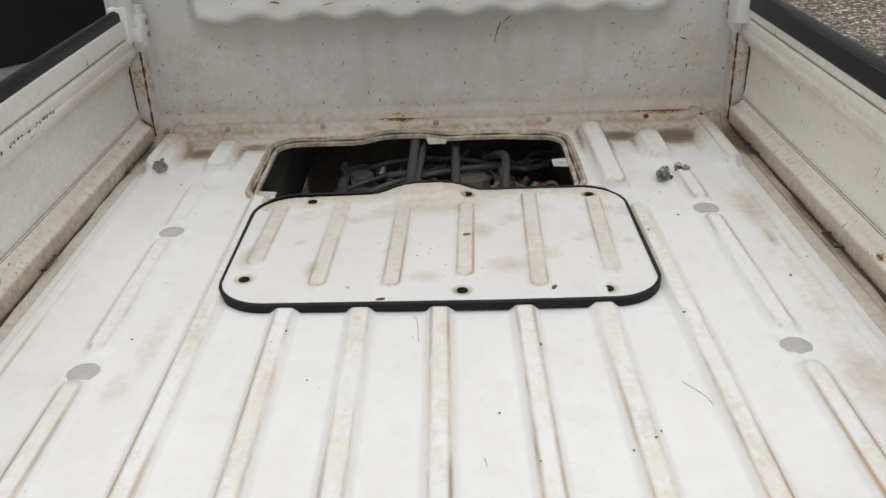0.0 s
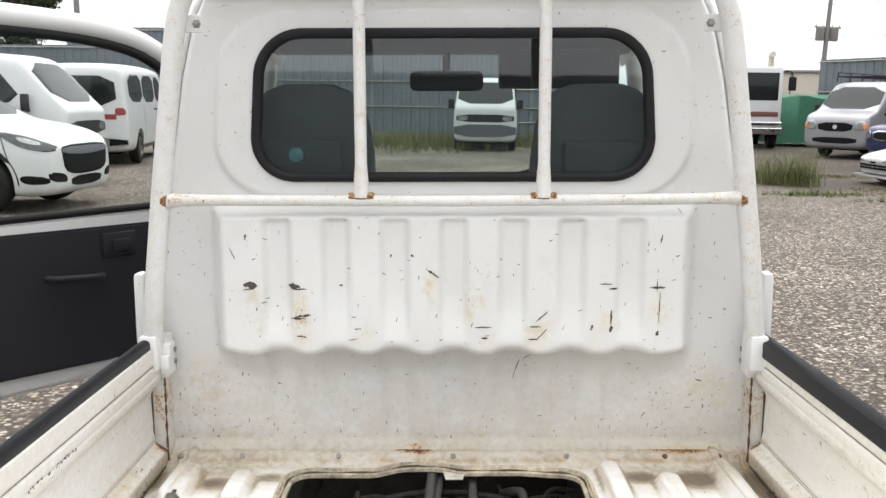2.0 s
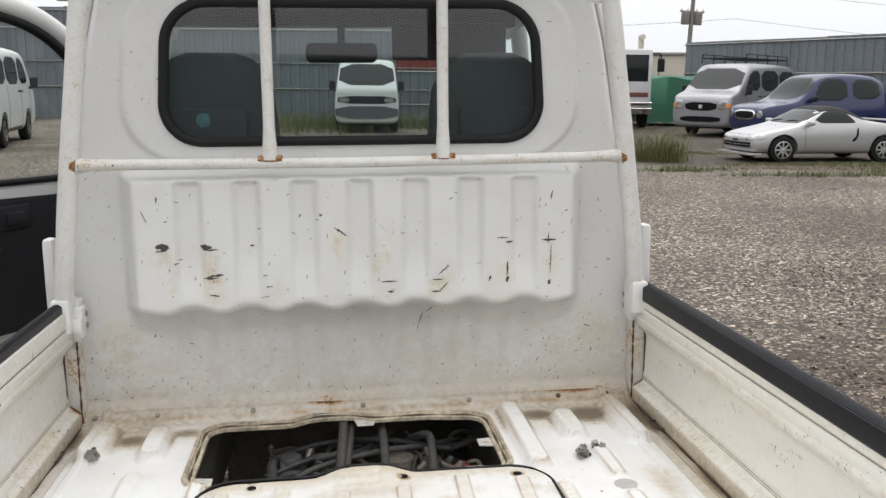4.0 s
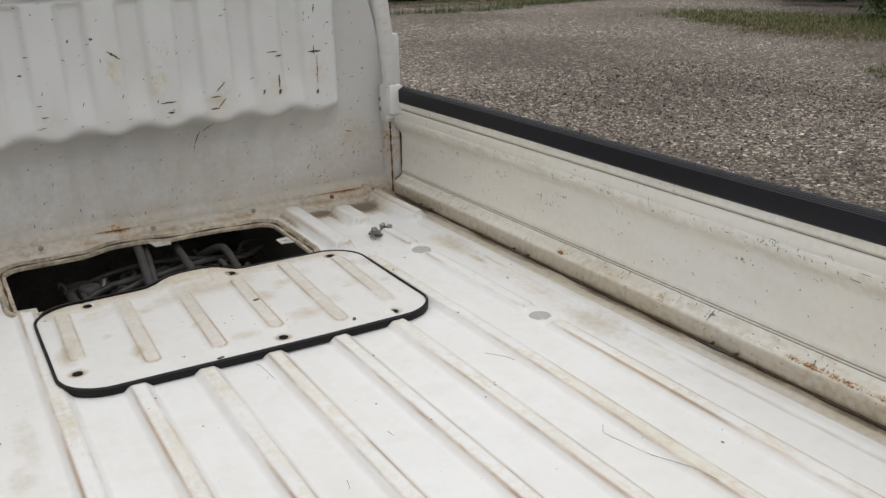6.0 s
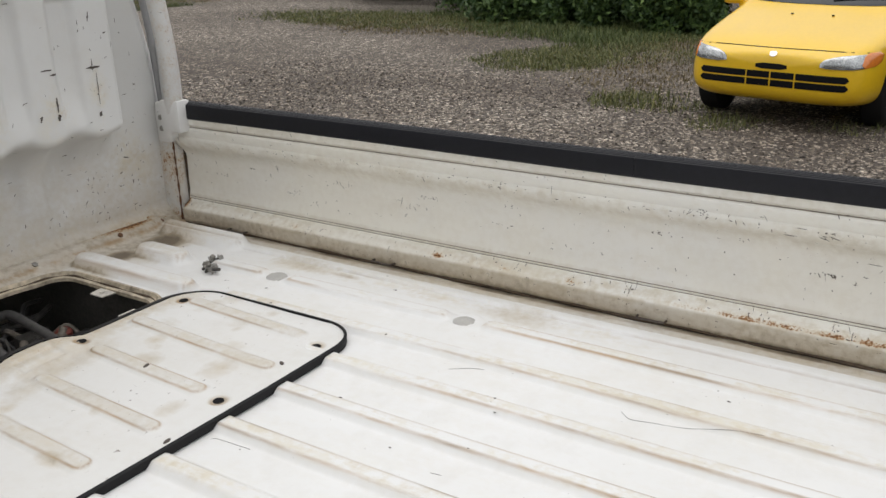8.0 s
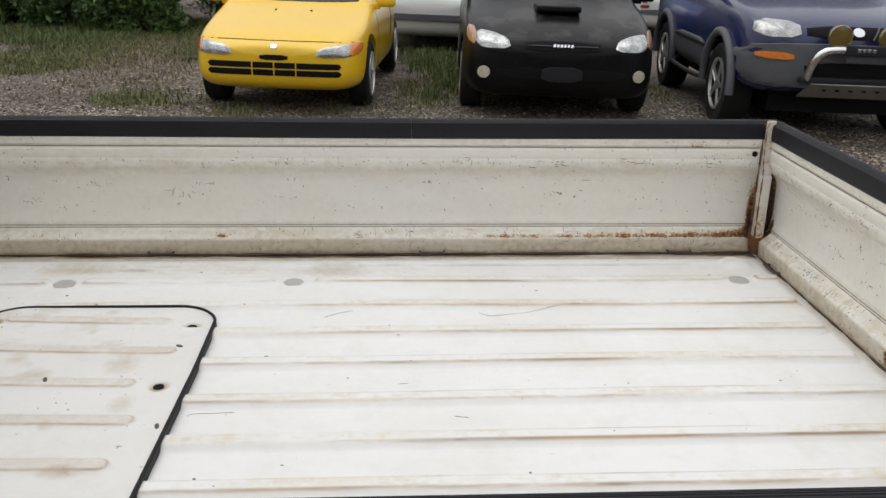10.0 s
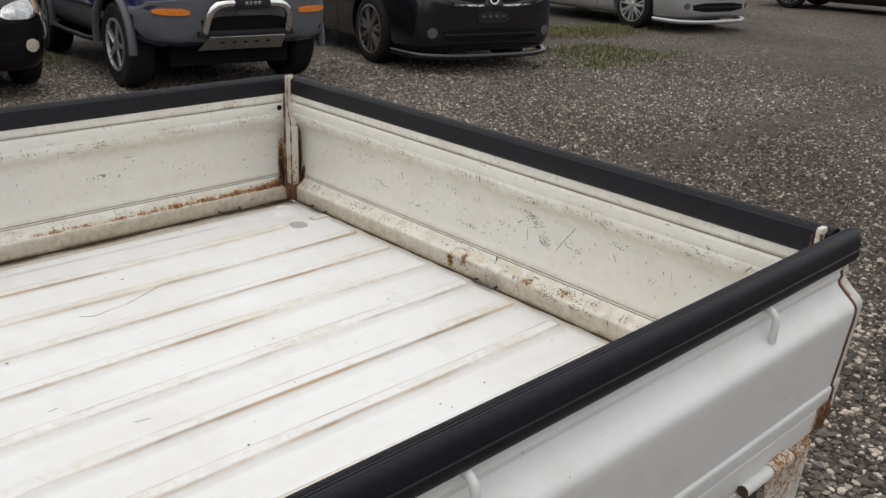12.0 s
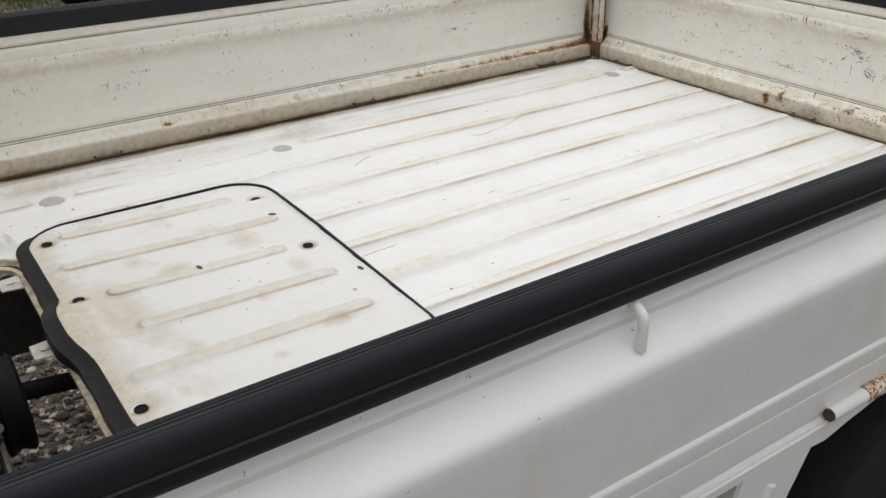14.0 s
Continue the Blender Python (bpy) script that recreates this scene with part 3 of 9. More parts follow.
def gate(name, spans, place, rust_of, label, yellow=1.0, dirt=0.05):
    """One folding side of the bed: its section swept along spans; place(s, out, z)."""
    sec = [(o, z) for z, o in INNER] + [(o, z) for z, o in OUTER]
    inner_n, m, n = len(INNER), len(sec), len(spans)
    verts, wear, rust, tan, cream = [], [], [], [], []
    for s in spans:
        for k, (o, z) in enumerate(sec):
            dent = 0.0012 * math.sin(s * 7 + 1) * math.sin(z * 40) if 0.75 < z < 0.83 else 0
            verts.append(place(s, o + dent, z))
            inside = k < inner_n
            # below the ledge's crest, grime is deepened to stand in for the face's shade
            w = (0.50 * float(1 - sst(z, 0.691, 0.697)) + 0.30 * float(1 - sst(z, 0.655, 0.675)) + 0.20 * math.exp(-((z - 0.7035) / 0.005) ** 2) + 0.30 * math.exp(-((z - 0.7185) / 0.004) ** 2) + 0.22 * math.exp(-((z - 0.848) / 0.014) ** 2) + 0.26 * math.exp(-((z - 0.8985) / 0.003) ** 2) + dirt) if inside else 0.02
            wear.append(w)
            cream.append(yellow if inside else 0.0)
            tan.append((0.16 + 0.60 * float(1 - sst(z, 0.706, 0.722)) + 0.35 * math.exp(-((z - 0.86) / 0.012) ** 2)) if inside else 0.0)
            rust.append(rust_of(s, z) if inside else 0.01 + 0.42 * bump_at(s, 0.0, 0.022) * float(1 - sst(z, 0.700, 0.722)) * (name == "side_gate"))
    faces = [(i * m + k, i * m + (k + 1) % m, (i + 1) * m + (k + 1) % m, (i + 1) * m + k) for i in range(n - 1) for k in range(m)]
    faces += [tuple(range(m))[::-1], tuple(range((n - 1) * m, n * m))]
    bm = bmesh.new()
    bm.from_mesh(from_lists(name, [tuple(v) for v in verts], faces, {"wear": wear, "rust": rust, "tan": tan, "cream": cream}))
    bmesh.ops.recalc_face_normals(bm, faces=bm.faces)
    return put(name, bm, GATEPAINT, truck, label, angle=38)


crown = lambda o: 0.9538 - 18 * (o + 0.004) ** 2
CAP = [(-0.02, 0.9145), (-0.022, 0.9175), (-0.022, 0.9445)]
for k in range(8):
    o = -0.0210 + 0.0034 * k
    CAP += [(o, crown(o)), (o + 0.0017, crown(o + 0.0017)), (o + 0.0023, crown(o) - 0.0013), (o + 0.0031, crown(o) - 0.0013)]
CAP += [(0.0066, 0.9512), (0.009, 0.9475), (0.0115, 0.942), (0.013, 0.934), (0.0135, 0.9305), (0.012, 0.9292), (0.012, 0.9275), (0.0136, 0.9262), (0.014, 0.918),
        (0.0122, 0.9125), (0.0085, 0.912), (0.0068, 0.92), (0.006, 0.934), (-0.019, 0.934), (-0.019, 0.9145)]


def cap_piece(parent, s0, s1, place, n=24, slim=0.0):
    m = len(CAP)
    ss = np.linspace(s0, s1, n)
    verts = [tuple(place(s, o * (1 - slim / 0.022 if o < 0 else 1) + 0.0008 * math.sin(s * 5), z + 0.0008 * math.sin(s * 4 + 2))) for s in ss for o, z in CAP]
    faces = [(i * m + k, i * m + (k + 1) % m, (i + 1) * m + (k + 1) % m, (i + 1) * m + k) for i in range(n - 1) for k in range(m)]
    faces += [tuple(range(m))[::-1], tuple(range((n - 1) * m, n * m))]
    bm = bmesh.new()
    bm.from_mesh(from_lists("rubber_cap", verts, faces))
    bmesh.ops.recalc_face_normals(bm, faces=bm.faces)
    return put("rubber_cap", bm, RUBBER, parent, "black ribbed rubber edge strip", angle=30)


GX = 0.667
right = lambda s, o, z: Vector((GX + o, s, z))
left = lambda s, o, z: Vector((-(GX - 0.020) - o, s, z))
rear = lambda s, o, z: Vector((s, -0.019 - o, z))
bump_at = lambda v, c, w: math.exp(-((v - c) / w) ** 2)
lowband = lambda z: bump_at(z, 0.7015, 0.0075) + 0.35 * bump_at(z, 0.682, 0.016)
patchy = lambda v: 0.70 + 0.35 * math.sin(v * 37) * math.sin(v * 13 + 1) + 0.2 * math.sin(v * 91)


def rust_right(s, z):
    r = 0.27 * bump_at(z, 0.6965, 0.0030) * (0.6 + 0.5 * patchy(s)) * float(1 - sst(s, 0.50, 0.85)) + (0.08 + 0.10 * float(1 - sst(s, 0.15, 0.45))) * lowband(z) + 0.07 * bump_at(z, 0.7185, 0.004)
    r += 0.20 * bump_at(s, 0.02, 0.05) * bump_at(z, 0.706, 0.006) + 0.44 * bump_at(s, 0.008, 0.013) * (z < 0.92) * (0.45 + 0.7 * bump_at(z, 0.73, 0.06) + 0.3 * bump_at(z, 0.905, 0.012))
    r += 0.36 * bump_at(s, 0.155, 0.035) * bump_at(z, 0.899, 0.003)
    for c, k in ((1.17, 0.34), (1.02, 0.20), (0.88, 0.26), (1.55, 0.18)):
        r += k * bump_at(s, c, 0.014) * bump_at(z, 0.699, 0.004)
    return r + 0.42 * bump_at(s, 1.905, 0.014) * bump_at(z, 0.705, 0.012)


def rust_left(s, z):
    return 0.16 * lowband(z) * patchy(s + 2) + 0.36 * bump_at(s, 0.004, 0.014) * (z < 0.92) + 0.4 * bump_at(s, 1.905, 0.02) * bump_at(z, 0.70, 0.02)


def rust_tail(s, z):
    r = (0.17 + 0.06 * float(1 - sst(s, -0.1, 0.2))) * lowband(z) * patchy(s) + 0.06 * bump_at(z, 0.7185, 0.004)
    r += 0.56 * bump_at(s, 0.090, 0.011) * bump_at(z, 0.679, 0.013) + 0.30 * bump_at(s, 0.052, 0.008) * bump_at(z, 0.690, 0.012)
    r += 0.24 * bump_at(s, -0.037, 0.012) * bump_at(z, 0.676, 0.010) + 0.24 * bump_at(s, -0.150, 0.012) * bump_at(z, 0.693, 0.006) + 0.20 * bump_at(s, -0.109, 0.02) * bump_at(z, 0.697, 0.006)
    return r + 0.38 * bump_at(s, 0.632, 0.011) * float(1 - sst(z, 0.722, 0.76)) + 0.16 * bump_at(s, 0.634, 0.008) * (z < 0.92)


gate_right = gate("side_gate", np.linspace(-0.012, 1.902, 300), right, rust_right, "white side gate with rust along its lower ledge")
gate_left = gate("side_gate", np.concatenate([np.linspace(-0.012, 0.06, 14), np.linspace(0.07, 1.902, 100)]), left, rust_left, "white side gate with rope hooks on its outer face", 0.15, 0.20)
tail = gate("tailgate", np.linspace(-0.622, 0.642, 240), rear, rust_tail, "white tailgate with scuffs and rust patches")
cap_piece(gate_right, -0.018, 0.766, right), cap_piece(gate_right, 0.7664, 1.925, right, 30)
cap_piece(gate_left, -0.034, 1.925, left, 40, 0.009)
cap_piece(tail, -0.632, 0.652, rear, 30)

# folded seams, the dark gap at the floor, and scratches
random.seed(17)
inner_z, inner_o = [z for z, _ in INNER], [o for _, o in INNER]


def on_gate(place, s, z, lift=0.0012):
    return place(s, float(np.interp(z, inner_z, inner_o)) - lift, z)


for g, place, s0, s1, many in ((gate_right, right, 0.02, 1.90, 620), (gate_left, left, 0.02, 1.90, 380), (tail, rear, -0.605, 0.625, 760)):
    for z in (0.7126, 0.7176, 0.8955):
        pts = [on_gate(place, s, z, 0.0004) for s in np.linspace(s0, s1, 40)]
        pipe("seam_line", pts, 0.0009, SEAMDIRT, g, "thin dirt-filled seam", False, 5)
    pts = [place(s, -0.0185, 0.6565 + 0.0012 * math.sin(s * 31)) for s in np.linspace(s0 - 0.015, s1 + 0.01, 60)]
    pipe("floor_gap", pts, [0.0026 + 0.0012 * math.sin(k * 1.7) + 0.0008 * math.sin(k * 0.6) for k in range(60)], GAPDIRT, g, "dark dirt-filled gap at the floor", False, 6)
    clusters = [(random.uniform(s0, s1), random.choice((random.uniform(0.76, 0.825), random.gauss(0.862, 0.006), random.uniform(0.67, 0.71)))) for _ in range(26)]
    bm = bmesh.new()
    for k in range(many):
        far = random.random() < 0.6
        s = s0 + (s1 - s0) * (random.random() ** (1.6 if g is gate_right else 1.0))
        z = random.choice((random.uniform(0.745, 0.83), random.gauss(0.862, 0.007), random.gauss(0.905, 0.01) if far else random.gauss(0.702, 0.003), random.uniform(0.668, 0.712)))
        if k % 3 == 0:
            cs, cz = clusters[random.randrange(len(clusters))]
            s, z = min(s1, max(s0, cs + random.gauss(0, 0.016))), cz + random.gauss(0, 0.0035)
        z = min(0.915, max(0.666, z))
        kind_ = random.random()
        w, h, a = (random.uniform(0.001, 0.0032) if kind_ < 0.66 else random.uniform(0.004, 0.010) if kind_ < 0.94 else random.uniform(0.011, 0.024)), (random.uniform(0.0008, 0.0022) if kind_ < 0.66 else random.uniform(0.0005, 0.0014)), random.choice((0, 0, 15, 75, 90, 60, random.uniform(0, 180)))
        c, d = math.cos(radians(a)), math.sin(radians(a))
        vs = [bm.verts.new(on_gate(place, s + u * c - v * d, z + u * d + v * c)) for u, v in ((-w / 2, 0), (-w / 5, -h * 0.6), (w / 4, -h * 0.4), (w / 2, h * 0.2), (w / 6, h * 0.6), (-w / 4, h * 0.3))]
        bm.faces.new(vs)
    if g is tail:
        # clustered gouges: black smears on the panel, flaking patches on the ledge
        for cs, cz, ws, wz, count in ((0.069, 0.751, 0.020, 0.004, 30), (-0.123, 0.779, 0.007, 0.006, 34), (-0.072, 0.820, 0.012, 0.004, 16), (-0.092, 0.808, 0.008, 0.007, 20), (-0.112, 0.803, 0.008, 0.004, 12), (0.197, 0.805, 0.008, 0.003, 9), (0.113, 0.811, 0.014, 0.003, 10),
                                      (0.224, 0.752, 0.014, 0.003, 12), (-0.107, 0.851, 0.016, 0.003, 16), (0.053, 0.808, 0.010, 0.003, 8), (0.050, 0.690, 0.006, 0.008, 34), (-0.037, 0.677, 0.010, 0.008, 34), (-0.151, 0.694, 0.014, 0.004, 34), (-0.109, 0.696, 0.02, 0.003, 22), (0.020, 0.688, 0.016, 0.004, 14), (-0.206, 0.700, 0.03, 0.005, 18)):
            for _ in range(count):
                s, z, w, h, a = cs + random.gauss(0, ws), cz + random.gauss(0, wz), random.uniform(0.0015, 0.006), random.uniform(0.0006, 0.0016), random.choice((0, 10, -20, 60, 80))
                c, d = math.cos(radians(a)), math.sin(radians(a))
                bm.faces.new([bm.verts.new(on_gate(place, s + u * c - v * d, z + u * d + v * c)) for u, v in ((-w / 2, 0), (-w / 5, -h * 0.6), (w / 4, -h * 0.4), (w / 2, h * 0.2), (w / 6, h * 0.6), (-w / 4, h * 0.3))])
    put("chipped_paint", bm, SCRATCH, g, "dark chips and scratches", smooth=False)["kind"] = "stuff"
    if g is tail:
        for line in (((-0.150, 0.767), (-0.170, 0.795), (-0.192, 0.822)), ((-0.082, 0.766), (-0.081, 0.787))):
            pipe("fine_scratch", [on_gate(place, s, z, 0.0003) for s, z in line], 0.0004, SEAMDIRT, g, "fine scratch", True, 4, 4)

# worn remains of a sticker on the left gate
bm = bmesh.new()
random.seed(31)
for k in range(16):
    y = 1.24 + k * 0.014 + random.uniform(-0.002, 0.002)
    if random.random() < 0.2:
        continue
    for j in range(3):
        u, z, w, h = y + random.uniform(-0.003, 0.003), 0.872 + random.uniform(-0.003, 0.003), random.uniform(0.0012, 0.003), random.uniform(0.001, 0.0024)
        bm.faces.new([bm.verts.new(on_gate(left, u + a * w, z + b * h)) for a, b in ((-1, -0.8), (0.9, -1), (1, 0.6), (-0.2, 1), (-0.9, 0.7))])
put("sticker_remains", bm, SCRATCH, gate_left, "worn black remains of a sticker", smooth=False)["kind"] = "stuff"

# long scratches on the floor
for pts in (((0.325, 0.648), (0.318, 0.640), (0.311, 0.628), (0.317, 0.601), (0.327, 0.556), (0.343, 0.500), (0.348, 0.455)), ((-0.028, 1.106), (-0.023, 1.100), (-0.021, 1.078), (-0.019, 1.041)), ((0.31, 0.93), (0.33, 0.90), (0.335, 0.88)),
            ((0.06, 0.80), (0.062, 0.785)), ((-0.04, 0.72), (-0.045, 0.70))):
    P = [(x, y, float(floor_height(np.array(x), np.array(y))) + 0.0003) for x, y in pts]
    pipe("floor_scratch", P, 0.00032, SCRATCH, floor, "thin dark scratch", True, 5, 5)
random.seed(23)
bm = bmesh.new()
for k in range(60):
    x, y = random.uniform(-0.6, 0.6), random.uniform(0.06, 1.85)
    if HOLE[0] - 0.03 < x < HOLE[1] + 0.03 and y > 1.44:
        continue
    r, a = random.uniform(0.0008, 0.0026), random.uniform(0, 3)
    z = float(floor_height(np.array(x), np.array(y))) + 0.0008
    bm.faces.new([bm.verts.new((x + r * random.uniform(0.5, 1.5) * math.cos(q + a), y + r * random.uniform(0.5, 1.8) * math.sin(q + a), z)) for q in (0, 1.2, 2.5, 3.7, 5.0)])
put("chipped_paint", bm, SCRATCH, floor, "small dark chips", smooth=False)["kind"] = "stuff"

# corner pillars outside the ends of the tailgate
for s, place in ((-1, left), (1, right)):
    sec = [(o - 0.003, z) for z, o in OUTER if z < 0.92] + [(-0.018, 0.660), (-0.018, 0.910)]
    m = len(sec)
    ys = (-0.048, -0.044, -0.021, -0.018)
    verts = [tuple(place(y, o - (0.004 if y in (-0.048, -0.018) else 0), z)) for y in ys for o, z in sec]
    faces = [(i * m + k, i * m + (k + 1) % m, (i + 1) * m + (k + 1) % m, (i + 1) * m + k) for i in range(3) for k in range(m)] + [tuple(range(m))[::-1], tuple(range(3 * m, 4 * m))]
    rust = [0.06 + (0.22 if y > -0.022 else 0) + (0.42 if z < 0.69 else 0) for y in ys for o, z in sec]
    bm = bmesh.new()
    bm.from_mesh(from_lists("corner_pillar", verts, faces, {"rust": rust, "wear": [0.3] * len(verts)}))
    bmesh.ops.recalc_face_normals(bm, faces=bm.faces)
    put("corner_pillar", bm, PAINT, truck, "white corner pillar with rust in its seam", angle=38)
    way = [place(-0.0150, o + 0.0006, z) for z, o in OUTER if z < 0.905]
    put("seam_rust", tube(bmesh.new(), way, [0.0016 + 0.0016 * bump_at(v.z, 0.80, 0.03) + 0.003 * bump_at(v.z, 0.69, 0.02) for v in way], 6), RUST, truck, "rust bleeding from the corner seam", angle=60)

# corner posts with rust runs, at the rear, and the cab-end posts with their latches
for s in (-1, 1):
    there = set(truck.children)
    bm = bmesh.new()
    for (x0, x1, z0, z1) in ((0.622, 0.646, 0.70, 0.842), (0.628, 0.646, 0.838, 0.868), (0.636, 0.645, 0.864, 0.957)):
        box(bm, min(s * x0, s * x1), max(s * x0, s * x1), -0.006, 0.014, z0, z1, 0.004)
    me = bpy.data.meshes.new("corner_post")
    bm.to_mesh(me), bm.free()
    me.attributes.new("rust", "FLOAT", "POINT").data.foreach_set("value", [0.07 + 0.20 * bump_at(v.co.z, 0.70, 0.03) + 0.12 * bump_at(v.co.z, 0.865, 0.02) + (0.14 if v.co.z > 0.94 else 0) for v in me.vertices])
    me.attributes.new("wear", "FLOAT", "POINT").data.foreach_set("value", [0.15] * len(me.vertices))
    me.attributes.new("tan", "FLOAT", "POINT").data.foreach_set("value", [0.45] * len(me.vertices))
    put("corner_post", me, PAINT, truck, "rust-streaked corner post", angle=40)
    for way, wide in (([(0.6215, 0.0150, 0.700), (0.6220, 0.0155, 0.77), (0.6225, 0.0150, 0.84), (0.6285, 0.0150, 0.866), (0.6330, 0.0150, 0.90), (0.6330, 0.0150, 0.945)], 0.0019),
                      ([(0.6462, 0.0155, 0.690), (0.6464, 0.0160, 0.76), (0.6464, 0.0160, 0.85), (0.6462, 0.0155, 0.95)], 0.0029)):
        pts = tube_points([Vector((s * x, y, z)) for x, y, z in way], 8)
        run = tube(bmesh.new(), pts, [wide * (0.65 + 0.35 * math.sin(k * 1.1) + 0.25 * math.sin(k * 2.7)) * (1.25 - 0.6 * k / len(pts)) for k in range(len(pts))], 7)
        put("rust_run", run, RUST, truck, "dark rust run down the corner", angle=60)
    bm = bmesh.new()
    box(bm, min(s * 0.622, s * 0.650), max(s * 0.622, s * 0.650), -0.010, 0.016, 0.660, 0.704, 0.009)
    put("corner_foot", bm, RUST, truck, "deeply rusted corner foot", angle=40)
    turned("latch_hole", [(0.006, 0.0), (0.006, 0.002), (0.001, 0.002)], Matrix.Translation((s * 0.6447, 0.030, 0.884)) @ Matrix.Rotation(radians(-90 * s), 4, "Y"), BLACKGAP, truck, seg=14)
    # post at the cab end, dark slit before the gate's end, latch with its bolts
    bm = box(bmesh.new(), min(s * 0.646, s * 0.700), max(s * 0.646, s * 0.700), 1.910, 1.965, 0.640, 0.926, 0.005)
    bmesh.ops.subdivide_edges(bm, edges=[e for e in bm.edges if abs(e.verts[0].co.z - e.verts[1].co.z) > 0.2], cuts=9)
    me = bpy.data.meshes.new("cab_end_post")
    bm.to_mesh(me), bm.free()
    me.attributes.new("rust", "FLOAT", "POINT").data.foreach_set("value", [0.12 + 0.10 * bump_at(v.co.z, 0.80, 0.06) + 0.2 * bump_at(v.co.z, 0.66, 0.02) for v in me.vertices])
    me.attributes.new("wear", "FLOAT", "POINT").data.foreach_set("value", [0.12] * len(me.vertices))
    put("cab_end_post", me, PAINT, truck, "white post with chipped rusty edge", angle=40)
    boxes("post_slit", [(min(s * 0.674, s * 0.699), max(s * 0.674, s * 0.699), 1.9025, 1.9098, 0.650, 0.90)], GAPDIRT, truck, "dark slit at the end of the gate", 0.001)
    bm = box(bmesh.new(), s * 0.636 - 0.012, s * 0.636 + 0.012, 1.886, 1.925, 0.868, 0.935, 0.005)
    box(bm, s * 0.632 - 0.009, s * 0.632 + 0.009, 1.868, 1.900, 0.884, 0.914, 0.004)
    box(bm, s * 0.645 - 0.010, s * 0.645 + 0.010, 1.905, 1.945, 0.855, 0.95, 0.006)
    pts = tube_points([Vector((s * 0.6465, 1.9095, 0.662)), Vector((s * 0.6468, 1.9092, 0.74)), Vector((s * 0.6465, 1.9095, 0.81)), Vector((s * 0.6468, 1.9095, 0.868))], 10)
    put("rust_run", tube(bmesh.new(), pts, [0.0021 + 0.0009 * math.sin(k * 1.3) + 0.0006 * math.sin(k * 3.1) for k in range(len(pts))], 6), RUST, truck, "dark rusty seam beside the gate", angle=60)
    latch = put("gate_latch", bm, PLATE, truck, "white gate latch", angle=40)
    for z in (0.892, 0.918):
        turned("latch_bolt", [(0.0065, 0.0), (0.0062, 0.003), (0.003, 0.0042)], Matrix.Translation((s * 0.624, 1.914, z)) @ Matrix.Rotation(radians(-90 * s), 4, "Y"), STEEL, latch, seg=10)
    for ob in (set(truck.children) - there) if s < 0 else ():
        ob.location.x += 0.020

# rope hooks on the outer faces
HOOKS = (0.197, 0.700, 1.189, 1.66)


def hook(x_out, y, s, parent):
    pts = [(s * (x_out - 0.010), y, 0.9045), (s * (x_out + 0.004), y, 0.906), (s * (x_out + 0.011), y, 0.903), (s * (x_out + 0.0165), y, 0.895), (s * (x_out + 0.0165), y, 0.8665)]
    pipe("rope_hook", pts, 0.0048, PLATE, parent, "white bent-rod rope hook", seg=12)


for y in HOOKS:
    hook(0.650, y, -1, gate_left), hook(0.670, y, 1, gate_right)
for x in (-0.4, 0.0, 0.4):
    pipe("rope_hook", [(x - 0.012, -0.02, 0.9045), (x - 0.008, -0.045, 0.908), (x, -0.05, 0.90), (x, -0.052, 0.866)], 0.0065, PLATE, tail, seg=12)

